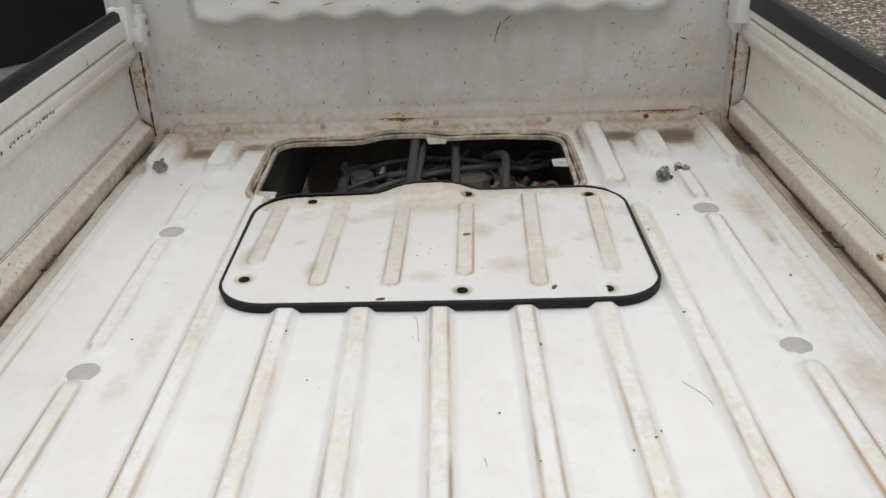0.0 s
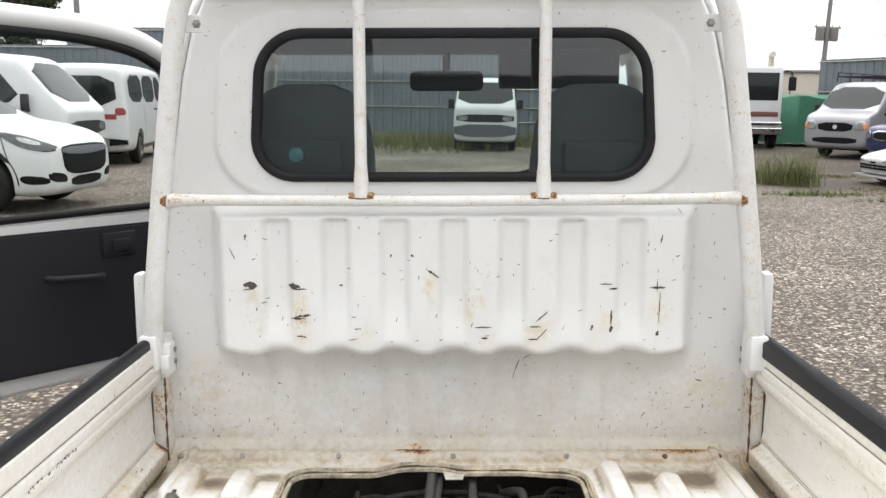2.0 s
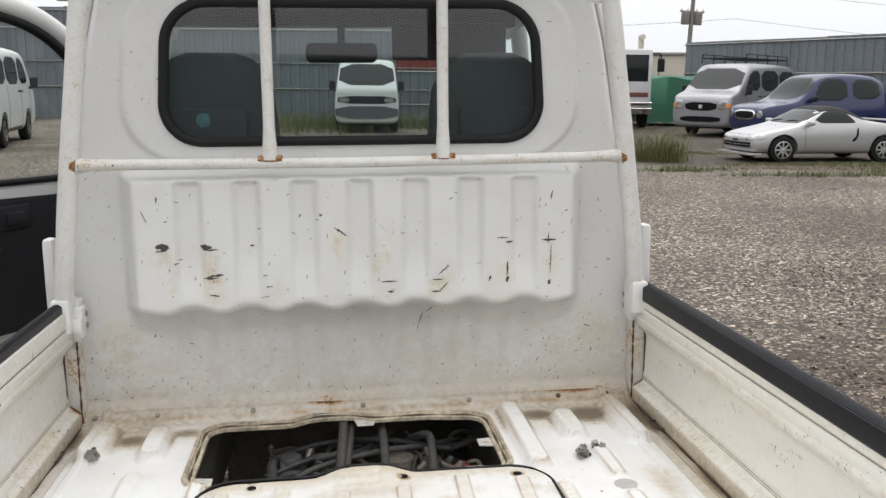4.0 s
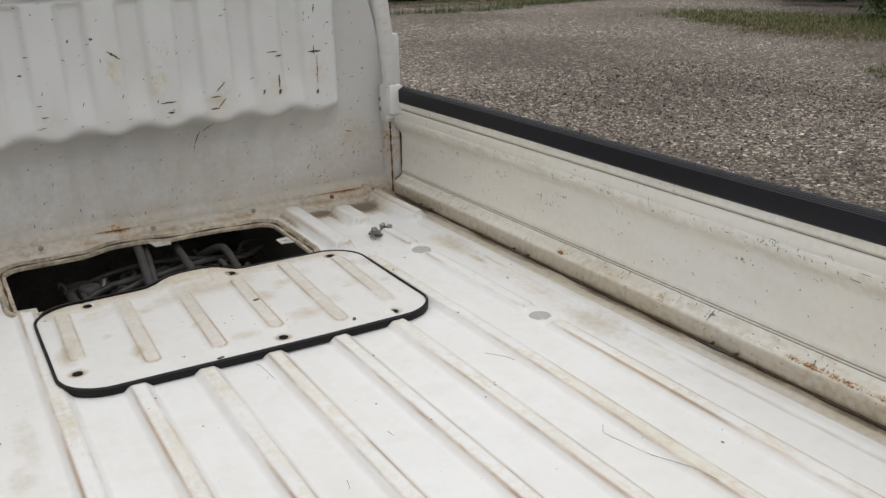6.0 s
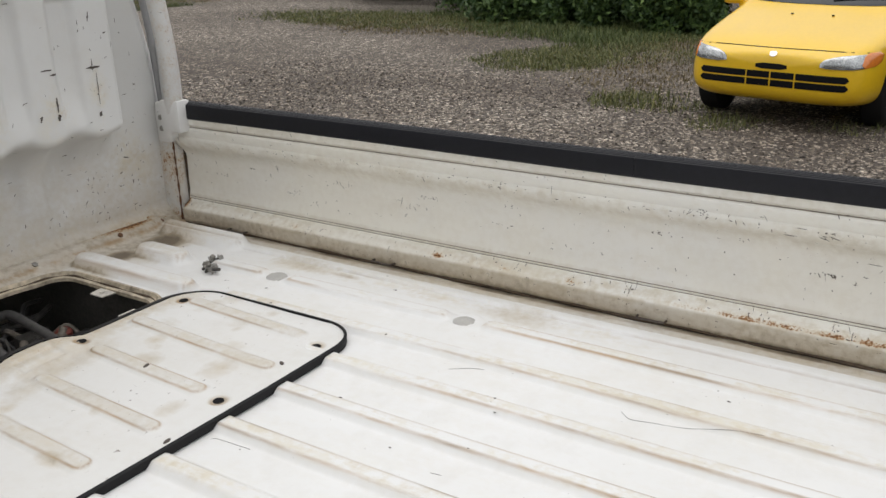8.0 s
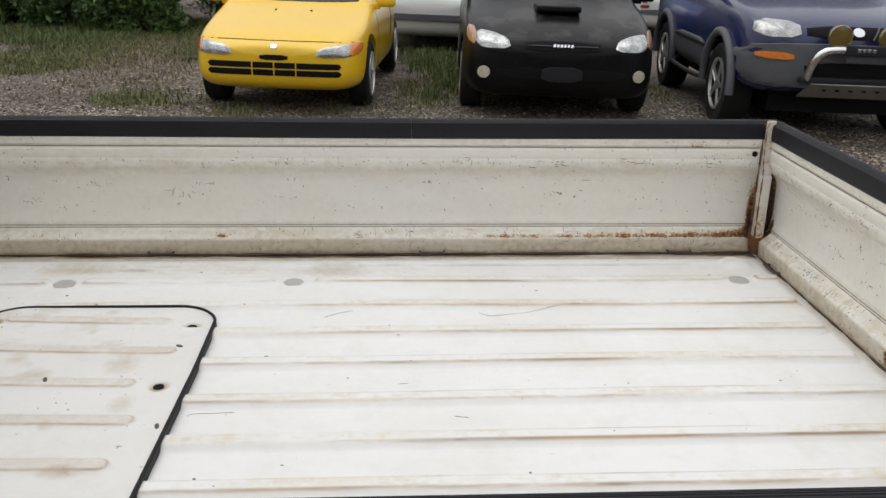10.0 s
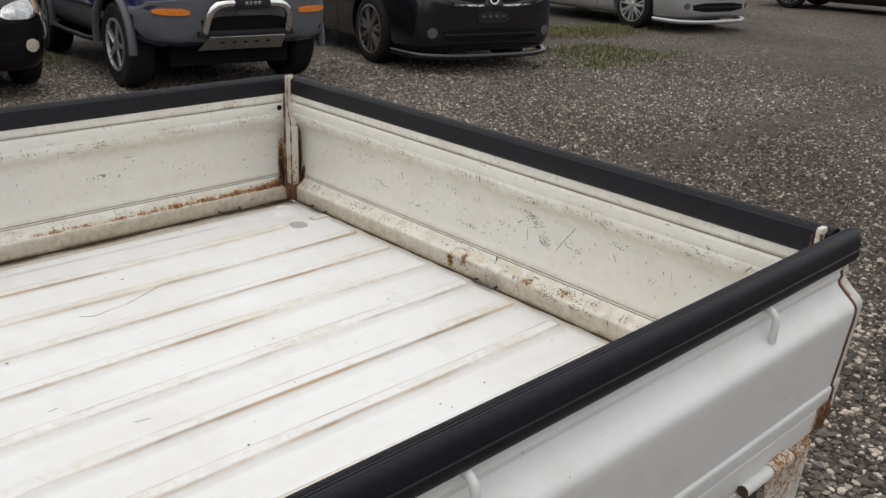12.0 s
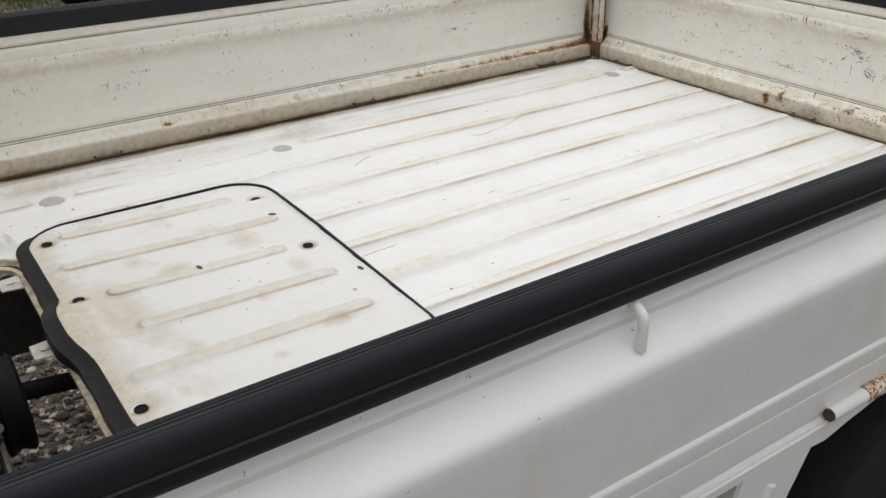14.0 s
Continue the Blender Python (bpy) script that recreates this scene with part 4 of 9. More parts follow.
# side sills, hinge pins and rear corner plates under the bed
for s in (-1, 1):
    there = set(truck.children)
    bm = bmesh.new()
    prof = [(0.600, 0.642), (0.676, 0.642), (0.679, 0.658), (0.694, 0.659), (0.701, 0.656), (0.702, 0.645), (0.698, 0.638), (0.688, 0.634), (0.600, 0.634)]
    rings = [[bm.verts.new((s * o, y, z)) for o, z in prof] for y in np.linspace(0.02, 1.93, 20)]
    for a, b in zip(rings, rings[1:]):
        for k in range(len(prof)):
            bm.faces.new((a[k], a[(k + 1) % len(prof)], b[(k + 1) % len(prof)], b[k]))
    bm.faces.new(rings[0][::-1]), bm.faces.new(rings[-1])
    bmesh.ops.recalc_face_normals(bm, faces=bm.faces)
    put("bed_sill", bm, PAINT, truck, "white sill under the gate", angle=30)
    for y in (0.172, 0.832, 1.43):
        turned("hinge_pin", [(0.002, -0.033), (0.0088, -0.032), (0.0088, 0.030), (0.0078, 0.032), (0.006, 0.026)], Matrix.Translation((s * 0.708, y + 0.01, 0.664)) @ Matrix.Rotation(radians(-90), 4, "X"), PAINT, truck, "white hinge pin", 16)
        turned("hinge_end", [(0.0078, 0.0305), (0.0078, 0.0335), (0.002, 0.0335)], Matrix.Translation((s * 0.708, y + 0.01, 0.664)) @ Matrix.Rotation(radians(-90), 4, "X"), GAPDIRT, truck, "rusty pin end", 16)
        knuckle = turned("hinge_knuckle", [(0.002, -0.085), (0.0100, -0.085), (0.0104, -0.070), (0.0104, -0.036), (0.0095, -0.0335)], Matrix.Translation((s * 0.708, y + 0.01, 0.664)) @ Matrix.Rotation(radians(-90), 4, "X"), PAINT, truck, "rust-eaten hinge knuckle", 16)
        knuckle.data.attributes.new("rust", "FLOAT", "POINT").data.foreach_set("value", [0.26] * len(knuckle.data.vertices))
        boxes("hinge_leaf", [(min(s * 0.690, s * 0.706), max(s * 0.690, s * 0.706), y - 0.07, y + 0.03, 0.650, 0.660)], PAINT, truck, "", 0.003)
    # drop plate at the rear corner
    bm = bmesh.new()
    for k, (y0, y1, z0, z1) in enumerate(((0.02, 0.155, 0.636, 0.668),)):
        box(bm, min(s * 0.66, s * 0.704), max(s * 0.66, s * 0.704), y0, y1, z0, z1, 0.006)
    vs = [(0.708, 0.026, 0.660), (0.708, 0.154, 0.648), (0.708, 0.122, 0.56), (0.708, 0.086, 0.472), (0.708, 0.072, 0.476), (0.708, 0.040, 0.57)]
    f = [bm.verts.new((s * a, b, c)) for a, b, c in vs]
    g = [bm.verts.new((s * (a - 0.012), b, c)) for a, b, c in vs]
    bm.faces.new(f), bm.faces.new(g[::-1])
    for k in range(6):
        bm.faces.new((f[k], g[k], g[(k + 1) % 6], f[(k + 1) % 6]))
    bmesh.ops.recalc_face_normals(bm, faces=bm.faces)
    me = bpy.data.meshes.new("corner_plate")
    bm.to_mesh(me), bm.free()
    me.attributes.new("rust", "FLOAT", "POINT").data.foreach_set("value", [0.28 if v.co.z > 0.64 else 0.17 if v.co.z > 0.55 else 0.03 for v in me.vertices])
    put("corner_plate", me, PAINT, truck, "white drop plate with rust holes", angle=35)
    # dark box in place of the shaded hollow behind the drop plate
    boxes("hollow_shade", [(min(s * 0.56, s * 0.655), max(s * 0.56, s * 0.655), 0.10, 0.275, 0.566, 0.636)], SOOT, truck, "dark box standing in for the shade of the corner hollow", 0.004)
    boxes("under_hook", [(s * 0.703 - 0.006, s * 0.703 + 0.006, 0.262, 0.278, 0.592, 0.64)], PLATE, truck, "", 0.005)
    # mudguard stay and arch lip by the wheel
    bm = bmesh.new()
    side = [(0.335, 0.485), (0.290, 0.42), (0.335, 0.42), (0.40, 0.525), (0.452, 0.618), (0.48, 0.636), (0.60, 0.646), (0.76, 0.646), (0.83, 0.634), (0.872, 0.625), (0.897, 0.627), (0.925, 0.57), (0.965, 0.46), (1.01, 0.36), (1.10, 0.36), (1.06, 0.50), (1.032, 0.60), (1.02, 0.638), (1.50, 0.640), (1.50, 0.655), (0.44, 0.655), (0.425, 0.642)]
    f, g = [bm.verts.new((s * 0.7085, y, z)) for y, z in side], [bm.verts.new((s * 0.684, y, z)) for y, z in side]
    bm.faces.new(f), bm.faces.new(g[::-1])
    for k in range(len(side)):
        bm.faces.new((f[k], g[k], g[(k + 1) % len(side)], f[(k + 1) % len(side)]))
    bmesh.ops.recalc_face_normals(bm, faces=bm.faces)
    bmesh.ops.bevel(bm, geom=list(bm.edges), offset=0.003, segments=2, affect="EDGES")
    put("wheel_arch", bm, PAINT, truck, "white wheel-arch panel with front stay", angle=40)
    pipe("stay_bead", [(s * 0.707, 0.965, 0.61), (s * 0.707, 1.045, 0.37)], 0.008, PAINT, truck, "", False, 8)
    for ob in set(truck.children) - there:
        ob.location.x += 0.034 if s < 0 else -0.012
boxes("rear_bumper_beam", [(-0.60, 0.60, -0.03, 0.02, 0.50, 0.58)], SOOT, truck)

# ---- cab ----
HW = [(0.60, 0.680), (1.0, 0.686), (1.10, 0.668), (1.25, 0.632), (1.50, 0.592), (1.62, 0.562), (1.68, 0.53), (1.715, 0.48), (1.735, 0.42)]


def half_cab(z):
    return np.interp(z, [a for a, _ in HW], [b for _, b in HW])


def in_window(x, z, grow=0.0):
    zc, hh = 1.4375, 0.148 + grow
    hw = 0.412 + grow - 0.07 * (z - 1.44)
    r = 0.085 + grow
    dx, dz = np.maximum(np.abs(x) - (hw - r), 0), np.maximum(np.abs(z - zc) - (hh - r), 0)
    return np.sqrt(dx * dx + dz * dz) - r


GROOVES = [-0.366 + 0.1225 * k for k in range(7)]


def cab_y(x, z):
    y = np.full_like(x, 1.958)
    wave = 0.5 + 0.5 * np.cos((x - GROOVES[0] - 0.06125) * 2 * math.pi / 0.1225)
    low = 0.918 - 0.010 * wave
    under = np.clip((z - low + 0.070) / 0.078, 0, 1)
    up = (1 - sst(np.abs(x), 0.475, 0.528)) * (0.75 * under ** 1.8 + 0.25 * sst(z, low - 0.014, low + 0.022)) * (1 - sst(z, 1.209, 1.234))
    groove = np.zeros_like(x)
    for g in GROOVES:
        groove = np.maximum(groove, 1 - sst(np.abs(x - g), 0.018, 0.034))
    groove = groove * sst(z, 0.93, 1.05) * (1 - sst(z, 1.198, 1.214))
    y -= 0.095 * up - 0.015 * groove * up
    faint = np.zeros_like(x)
    for g in GROOVES:
        faint = np.maximum(faint, 1 - sst(np.abs(x - g), 0.012, 0.05))
    y += 0.015 * faint * (1 - sst(z, 0.90, 0.95)) * sst(z, 0.67, 0.82)
    r = in_window(x * 0.92, z - 0.004, 0.044)
    y -= 0.010 * (1 - sst(r, 0.0, 0.014))
    y -= 0.045 * (1 - sst(z, 0.655, 0.715)) ** 2
    y += 0.05 * sst(np.abs(x) / half_cab(z), 0.95, 1.0) - 0.035 * sst(z, 1.652, 1.700)
    y += 0.0012 * np.sin(x * 13 + z * 9) * np.sin(z * 17 + 1)
    return y


cab_z = np.concatenate([np.linspace(0.645, 0.88, 50), np.linspace(0.885, 0.96, 26), np.linspace(0.965, 1.16, 36), np.linspace(1.165, 1.735, 120)])
cab_u = np.linspace(-1, 1, 300)


def cab_rust(U, V):
    x = U * half_cab(V)
    r = 0.07 * (1 - sst(V, 0.655, 0.69)) + 0.42 * np.exp(-((x + 0.08) / 0.05) ** 2 - ((V - 0.685) / 0.012) ** 2) + 0.3 * np.exp(-((x - 0.5) / 0.12) ** 2 - ((V - 0.68) / 0.015) ** 2)
    r += 0.30 * np.exp(-((V - 1.244) / 0.006) ** 2) * (np.abs(x) < 0.45)
    for cx, cz, s in ((-0.40, 0.995, 0.02), (-0.32, 1.03, 0.02), (-0.32, 0.97, 0.03), (0.32, 0.99, 0.02), (0.35, 0.98, 0.015), (0.06, 1.03, 0.012), (-0.05, 1.06, 0.015)):
        r += 0.25 * np.exp(-(((x - cx) / s) ** 2 + ((V - cz) / (s * 2)) ** 2))
    return 0.6 * r


def cab_tan(U, V):
    """Yellowish stains under the deep gouges and along the foot."""
    x = U * half_cab(V)
    w = 0.50 * (1 - sst(V, 0.67, 0.78)) + 0.06
    for cx, cz, rx, rz in ((-0.42, 1.00, 0.03, 0.07), (-0.32, 0.99, 0.03, 0.06), (-0.05, 1.06, 0.02, 0.05), (0.05, 1.03, 0.03, 0.07), (0.065, 0.96, 0.03, 0.03), (0.18, 0.97, 0.035, 0.04), (0.325, 0.98, 0.035, 0.05), (0.43, 1.0, 0.02, 0.06), (-0.2, 0.96, 0.03, 0.03),
                           (-0.56, 0.82, 0.05, 0.08), (0.56, 0.80, 0.05, 0.09)):
        w = np.maximum(w, 0.9 * np.exp(-(((x - cx) / rx) ** 2 + ((V - cz) / rz) ** 2)))
    return w


cab = thing("pickup_cab", "white pickup cab with ribbed rear wall and rear window", "truck cab", BED)
put("cab_rear_wall", grid_mesh(
    "cab_rear_wall", cab_u, cab_z, lambda U, V: (U * half_cab(V), cab_y(U * half_cab(V), V), V),
    keep=lambda U, V: in_window(U * half_cab(V), V) > 0, attrs={
        # wear on the lower wall: grime that also stands in for its shade
        "wear": lambda U, V: 0.50 * (1 - sst(V, 0.66, 0.735)) + 0.20 * (1 - sst(V, 0.76, 0.93)) + 0.35 * sst(np.abs(U), 0.93, 1.0) * (1 - sst(V, 0.8, 1.0)), "rust": cab_rust, "tan": cab_tan}), PAINT, cab, "white ribbed cab wall with chips and rust at its foot")

# window seal and pane
win = []
for k in range(180):
    q = 2 * math.pi * k / 180
    d = Vector((math.cos(q), math.sin(q) * 0.45))
    lo, hi = 0.0, 0.9
    for _ in range(30):
        t = (lo + hi) / 2
        if in_window(np.array(d.x * t), np.array(1.4375 + d.y * t)) > 0:
            hi = t
        else:
            lo = t
    win.append((d.x * lo, 1.4375 + d.y * lo))
bm = sweep_ring(bmesh.new(), win, [(0.013, 0.0), (0.011, 0.006), (0.005, 0.010), (-0.004, 0.008), (-0.008, 0.002), (-0.008, -0.012), (0.008, -0.012)], lambda x, z, u: Vector((x, 1.947 - u, z)))
put("window_seal", bm, SEAL, cab, "black rubber window seal", angle=60)
bm = bmesh.new()
ring = [bm.verts.new((x * 0.985, 1.953, 1.4375 + (z - 1.4375) * 0.97)) for x, z in win]
bm.faces.new(ring)
pane = put("rear_window_pane", bm, PANE, cab, "tinted rear window", smooth=False)
pane.visible_shadow = False
for x0 in (-0.199, 0.195):
    boxes("window_divider", [(x0 - 0.004, x0 + 0.004, 1.956, 1.966, 1.295, 1.58)], SEAL, cab, "", 0.001)
turned("window_sticker", [(0.016, 0.0), (0.016, 0.0006), (0.001, 0.0006)], Matrix.Translation((-0.335, 1.9515, 1.335)) @ Matrix.Rotation(radians(90), 4, "X"), material("teal_sticker", (0.015, 0.065, 0.07), 0.5, spread=0.6, scale=60), cab, "round teal sticker", 20)

# flange bolts along the foot of the wall
def bolt_at(name, m, parent, r=0.007, mat=STEEL, label=""):
    bm = lathe(bmesh.new(), [(r * 1.5, 0), (r * 1.5, r * 0.25), (r, r * 0.3), (r * 0.97, r * 1.0), (r * 0.4, r * 1.05)], m, 6 if r > 0.004 else 8)
    return put(name, bm, mat, parent, label, smooth=False)


for x in (-0.60, -0.465, -0.252, 0.0, 0.25, 0.466, 0.585):
    bolt_at("flange_bolt", Matrix.Translation((x, 1.915, 0.672)) @ Matrix.Rotation(radians(35), 4, "X"), cab, 0.0062, RUST if x > 0.4 else STEEL)
for x in (-0.305, 0.297):
    bolt_at("wall_bolt", Matrix.Translation((x, 1.957, 1.618)) @ Matrix.Rotation(radians(90), 4, "X"), cab, 0.006, PLATE)

# gouges through the paint
random.seed(5)
bm = bmesh.new()


def gouge(x, z, w, h, turn=0.0):
    n = 7
    pts = []
    for k in range(n):
        t = k / (n - 1)
        pts.append((-w / 2 + w * t, h / 2 * random.uniform(0.35, 1.0) * (math.sin(math.pi * (0.12 + 0.76 * t)))))
    for k in range(n - 1, -1, -1):
        t = k / (n - 1)
        pts.append((-w / 2 + w * t, -h / 2 * random.uniform(0.2, 1.0) * (math.sin(math.pi * (0.12 + 0.76 * t)))))
    c, s = math.cos(radians(turn)), math.sin(radians(turn))
    vs = []
    for a, b in pts:
        px, pz = x + a * c - b * s, z + a * s + b * c
        vs.append(bm.verts.new((px, float(cab_y(np.array(px), np.array(pz))) - 0.0012, pz)))
    for k in range(n - 1):
        bm.faces.new((vs[k], vs[k + 1], vs[2 * n - 2 - k], vs[2 * n - 1 - k]))


for x, z, w, h, a in ((-0.423, 1.068, 0.026, 0.012, 0), (-0.425, 1.060, 0.02, 0.004, 5), (-0.332, 1.066, 0.024, 0.009, -8), (-0.322, 1.060, 0.03, 0.004, 0), (-0.315, 1.002, 0.032, 0.006, 8), (-0.325, 0.997, 0.028, 0.004, 0),
                      (-0.318, 0.958, 0.018, 0.004, -10), (-0.043, 1.093, 0.030, 0.004, -35), (0.063, 0.978, 0.032, 0.003, 0), (0.066, 0.955, 0.014, 0.004, 0), (0.185, 1.0, 0.032, 0.0025, 42), (0.172, 0.979, 0.022, 0.0025, 0),
                      (0.185, 0.962, 0.03, 0.002, 48), (0.168, 0.952, 0.02, 0.003, 0), (0.318, 1.070, 0.024, 0.0035, 0), (0.334, 1.060, 0.018, 0.005, 0), (0.425, 1.063, 0.030, 0.005, 0), (0.424, 1.068, 0.024, 0.002, 88),
                      (0.330, 1.0, 0.028, 0.004, 88), (0.330, 0.975, 0.012, 0.008, 80), (0.290, 0.978, 0.012, 0.005, 70), (0.427, 0.966, 0.010, 0.007, 60), (0.43, 1.02, 0.06, 0.0018, 88), (-0.458, 1.135, 0.026, 0.002, -65),
                      (-0.43, 1.17, 0.012, 0.003, 85), (-0.085, 1.13, 0.006, 0.006, 0), (-0.13, 1.128, 0.008, 0.003, 80), (-0.235, 1.065, 0.008, 0.004, 0), (0.43, 1.165, 0.018, 0.003, 80), (0.14, 0.86, 0.05, 0.002, 75),
                      (0.16, 0.90, 0.03, 0.002, 60), (-0.2, 0.975, 0.012, 0.003, 0), (-0.21, 0.952, 0.02, 0.002, 10), (0.52, 1.245, 0.02, 0.003, -60), (0.545, 0.835, 0.016, 0.003, -20)):
    gouge(x, z, w * 1.1, h * 1.5, a)
for k in range(260):
    x, z = random.uniform(-0.62, 0.62), 0.70 + 0.52 * random.random() ** 1.5
    if random.random() < 0.35:
        x = random.choice((-0.56, 0.53, -0.42, 0.44)) + random.gauss(0, 0.03)
    gouge(x, z, random.uniform(0.003, 0.011), random.uniform(0.001, 0.0032), random.choice((0, 80, 90, 70, 20, random.uniform(0, 180))))
for s in (-1, 1):
    pipe("corner_seam", [(s * 0.652, 1.932, 0.672), (s * 0.655, 1.934, 0.76), (s * 0.659, 1.936, 0.90)], [0.0022 + 0.001 * math.sin(k * 1.3) for k in range(13)], RUST, cab, "rusty corner seam", True, 6, 6)
put("chipped_paint", bm, SCRATCH, cab, "dark chips and scratches through the paint", smooth=False)["kind"] = "stuff"

# pressed roof, sides and front of the cab
def section(y, sx=1.0, drop=0.0):
    half = [(-float(half_cab(z)) * sx, y, z - drop) for z in np.linspace(0.62, 1.735, 26)]
    return half + [(-x, a, b) for x, a, b in half[::-1]]


bm = bmesh.new()
rows = [[bm.verts.new(p) for p in section(y, sx, d)] for y, sx, d in ((1.995, 1.0, 0.0), (2.15, 1.01, -0.012), (2.5, 1.01, -0.02), (2.8, 0.99, 0.0), (2.95, 0.97, 0.03))]
npt = len(rows[0])
for a, b in zip(rows, rows[1:]):
    for k in range(22, npt - 23):
        bm.faces.new((a[k], a[k + 1], b[k + 1], b[k]))
a, b = rows[0], rows[1]
for k in list(range(0, 22)) + list(range(npt - 23, npt - 1)):
    bm.faces.new((a[k], a[k + 1], b[k + 1], b[k]))
for a, b in zip(rows[1:], rows[2:]):
    for k in range(npt - 12, npt - 1):
        bm.faces.new((a[k], a[k + 1], b[k + 1], b[k]))
bmesh.ops.recalc_face_normals(bm, faces=bm.faces)
shell = put("cab_shell", bm, PAINT, cab, "white cab roof and sides", angle=45)
mod = shell.modifiers.new("thick", "SOLIDIFY")
mod.thickness, mod.offset = 0.012, 0
boxes("sun_visor", [(0.14, 0.50, 2.735, 2.760, 1.495, 1.61)], DARKPLASTIC, cab, "dark sun visor", 0.01)
boxes("windscreen_header", [(-0.54, 0.54, 2.78, 2.85, 1.60, 1.66)], DARKPLASTIC, cab, "", 0.01)
boxes("headlining", [(-0.50, 0.50, 2.02, 2.85, 1.655, 1.668)], DARKPLASTIC, cab, "dark headlining", 0.004)
for s in (-1, 1):
    pipe("windscreen_pillar", [(s * 0.555, 2.85, 1.66), (s * 0.615, 3.02, 1.42), (s * 0.66, 3.18, 1.12)], 0.028, PAINT, cab, seg=8)
boxes("front_panel", [(-0.67, 0.67, 3.16, 3.24, 0.45, 1.10)], PAINT, cab, "white front panel", 0.03)
boxes("dashboard", [(-0.64, 0.64, 2.84, 3.15, 0.95, 1.135)], DARKPLASTIC, cab, "dark dashboard", 0.04)
boxes("instrument_hood", [(-0.30, -0.06, 2.80, 2.98, 1.10, 1.185)], DARKPLASTIC, cab, "", 0.03)
boxes("instrument_hood", [(0.14, 0.44, 2.74, 2.98, 1.10, 1.20)], DARKPLASTIC, cab, "", 0.03)
boxes("cab_floor", [(-0.66, 0.66, 2.3, 3.16, 0.50, 0.56)], DARKPLASTIC, cab, "", 0.005)
boxes("sill_panel", [(-0.69, -0.64, 2.02, 3.15, 0.38, 0.60)], PAINT, cab, "", 0.01)
ring = [(0.29 + 0.17 * math.cos(q), 2.72 + 0.06 * math.sin(q), 1.14 + 0.11 * math.sin(q)) for q in np.linspace(0, 2 * math.pi, 25)]
pipe("steering_wheel", ring, 0.011, DARKPLASTIC, cab, "", False, 8)
for cx in (-0.335, 0.335):
    bm = bmesh.new()
    back = [(2.06, 0.80, 0.150), (2.055, 1.0, 0.160), (2.06, 1.20, 0.160), (2.07, 1.32, 0.155), (2.08, 1.40, 0.143), (2.088, 1.45, 0.122), (2.095, 1.475, 0.095), (2.10, 1.488, 0.060)]
    rows_ = []
    for y, z, hw in back:
        rows_.append([bm.verts.new((cx + hw * math.copysign(abs(math.cos(q)) ** 0.6, math.cos(q)), y + 0.055 + 0.055 * math.copysign(abs(math.sin(q)) ** 0.6, math.sin(q)), z)) for q in np.linspace(0, 2 * math.pi, 29)[:-1]])
    for a, b in zip(rows_, rows_[1:]):
        for k in range(28):
            bm.faces.new((a[k], a[(k + 1) % 28], b[(k + 1) % 28], b[k]))
    bm.faces.new(rows_[0][::-1]), bm.faces.new(rows_[-1])
    box(bm, cx - 0.085, cx + 0.085, 2.045, 2.075, 0.98, 1.36, 0.012, seg=2)
    box(bm, cx - 0.16, cx + 0.16, 2.10, 2.52, 0.72, 0.84, 0.03, seg=3)
    put("seat", bm, CLOTH, cab, "dark grey seat", angle=50)
bm = box(bmesh.new(), -0.125, 0.095, 2.735, 2.765, 1.488, 1.548, 0.022, seg=3)
put("rear_view_mirror", bm, DARKPLASTIC, cab, "dark rear-view mirror", angle=50)
pipe("mirror_stem", [(-0.015, 2.77, 1.54), (-0.015, 2.80, 1.62), (-0.015, 2.82, 1.67)], 0.012, DARKPLASTIC, cab, seg=8)

# guard frame behind the rear window
guard = thing("guard_frame", "white tubular cab guard frame with rusted joints", "guard frame", BED)
GY = 1.862


def rusted(ob, share):
    me = ob.data
    me.attributes.new("rust", "FLOAT", "POINT").data.foreach_set("value", [share] * len(me.vertices))
    return ob


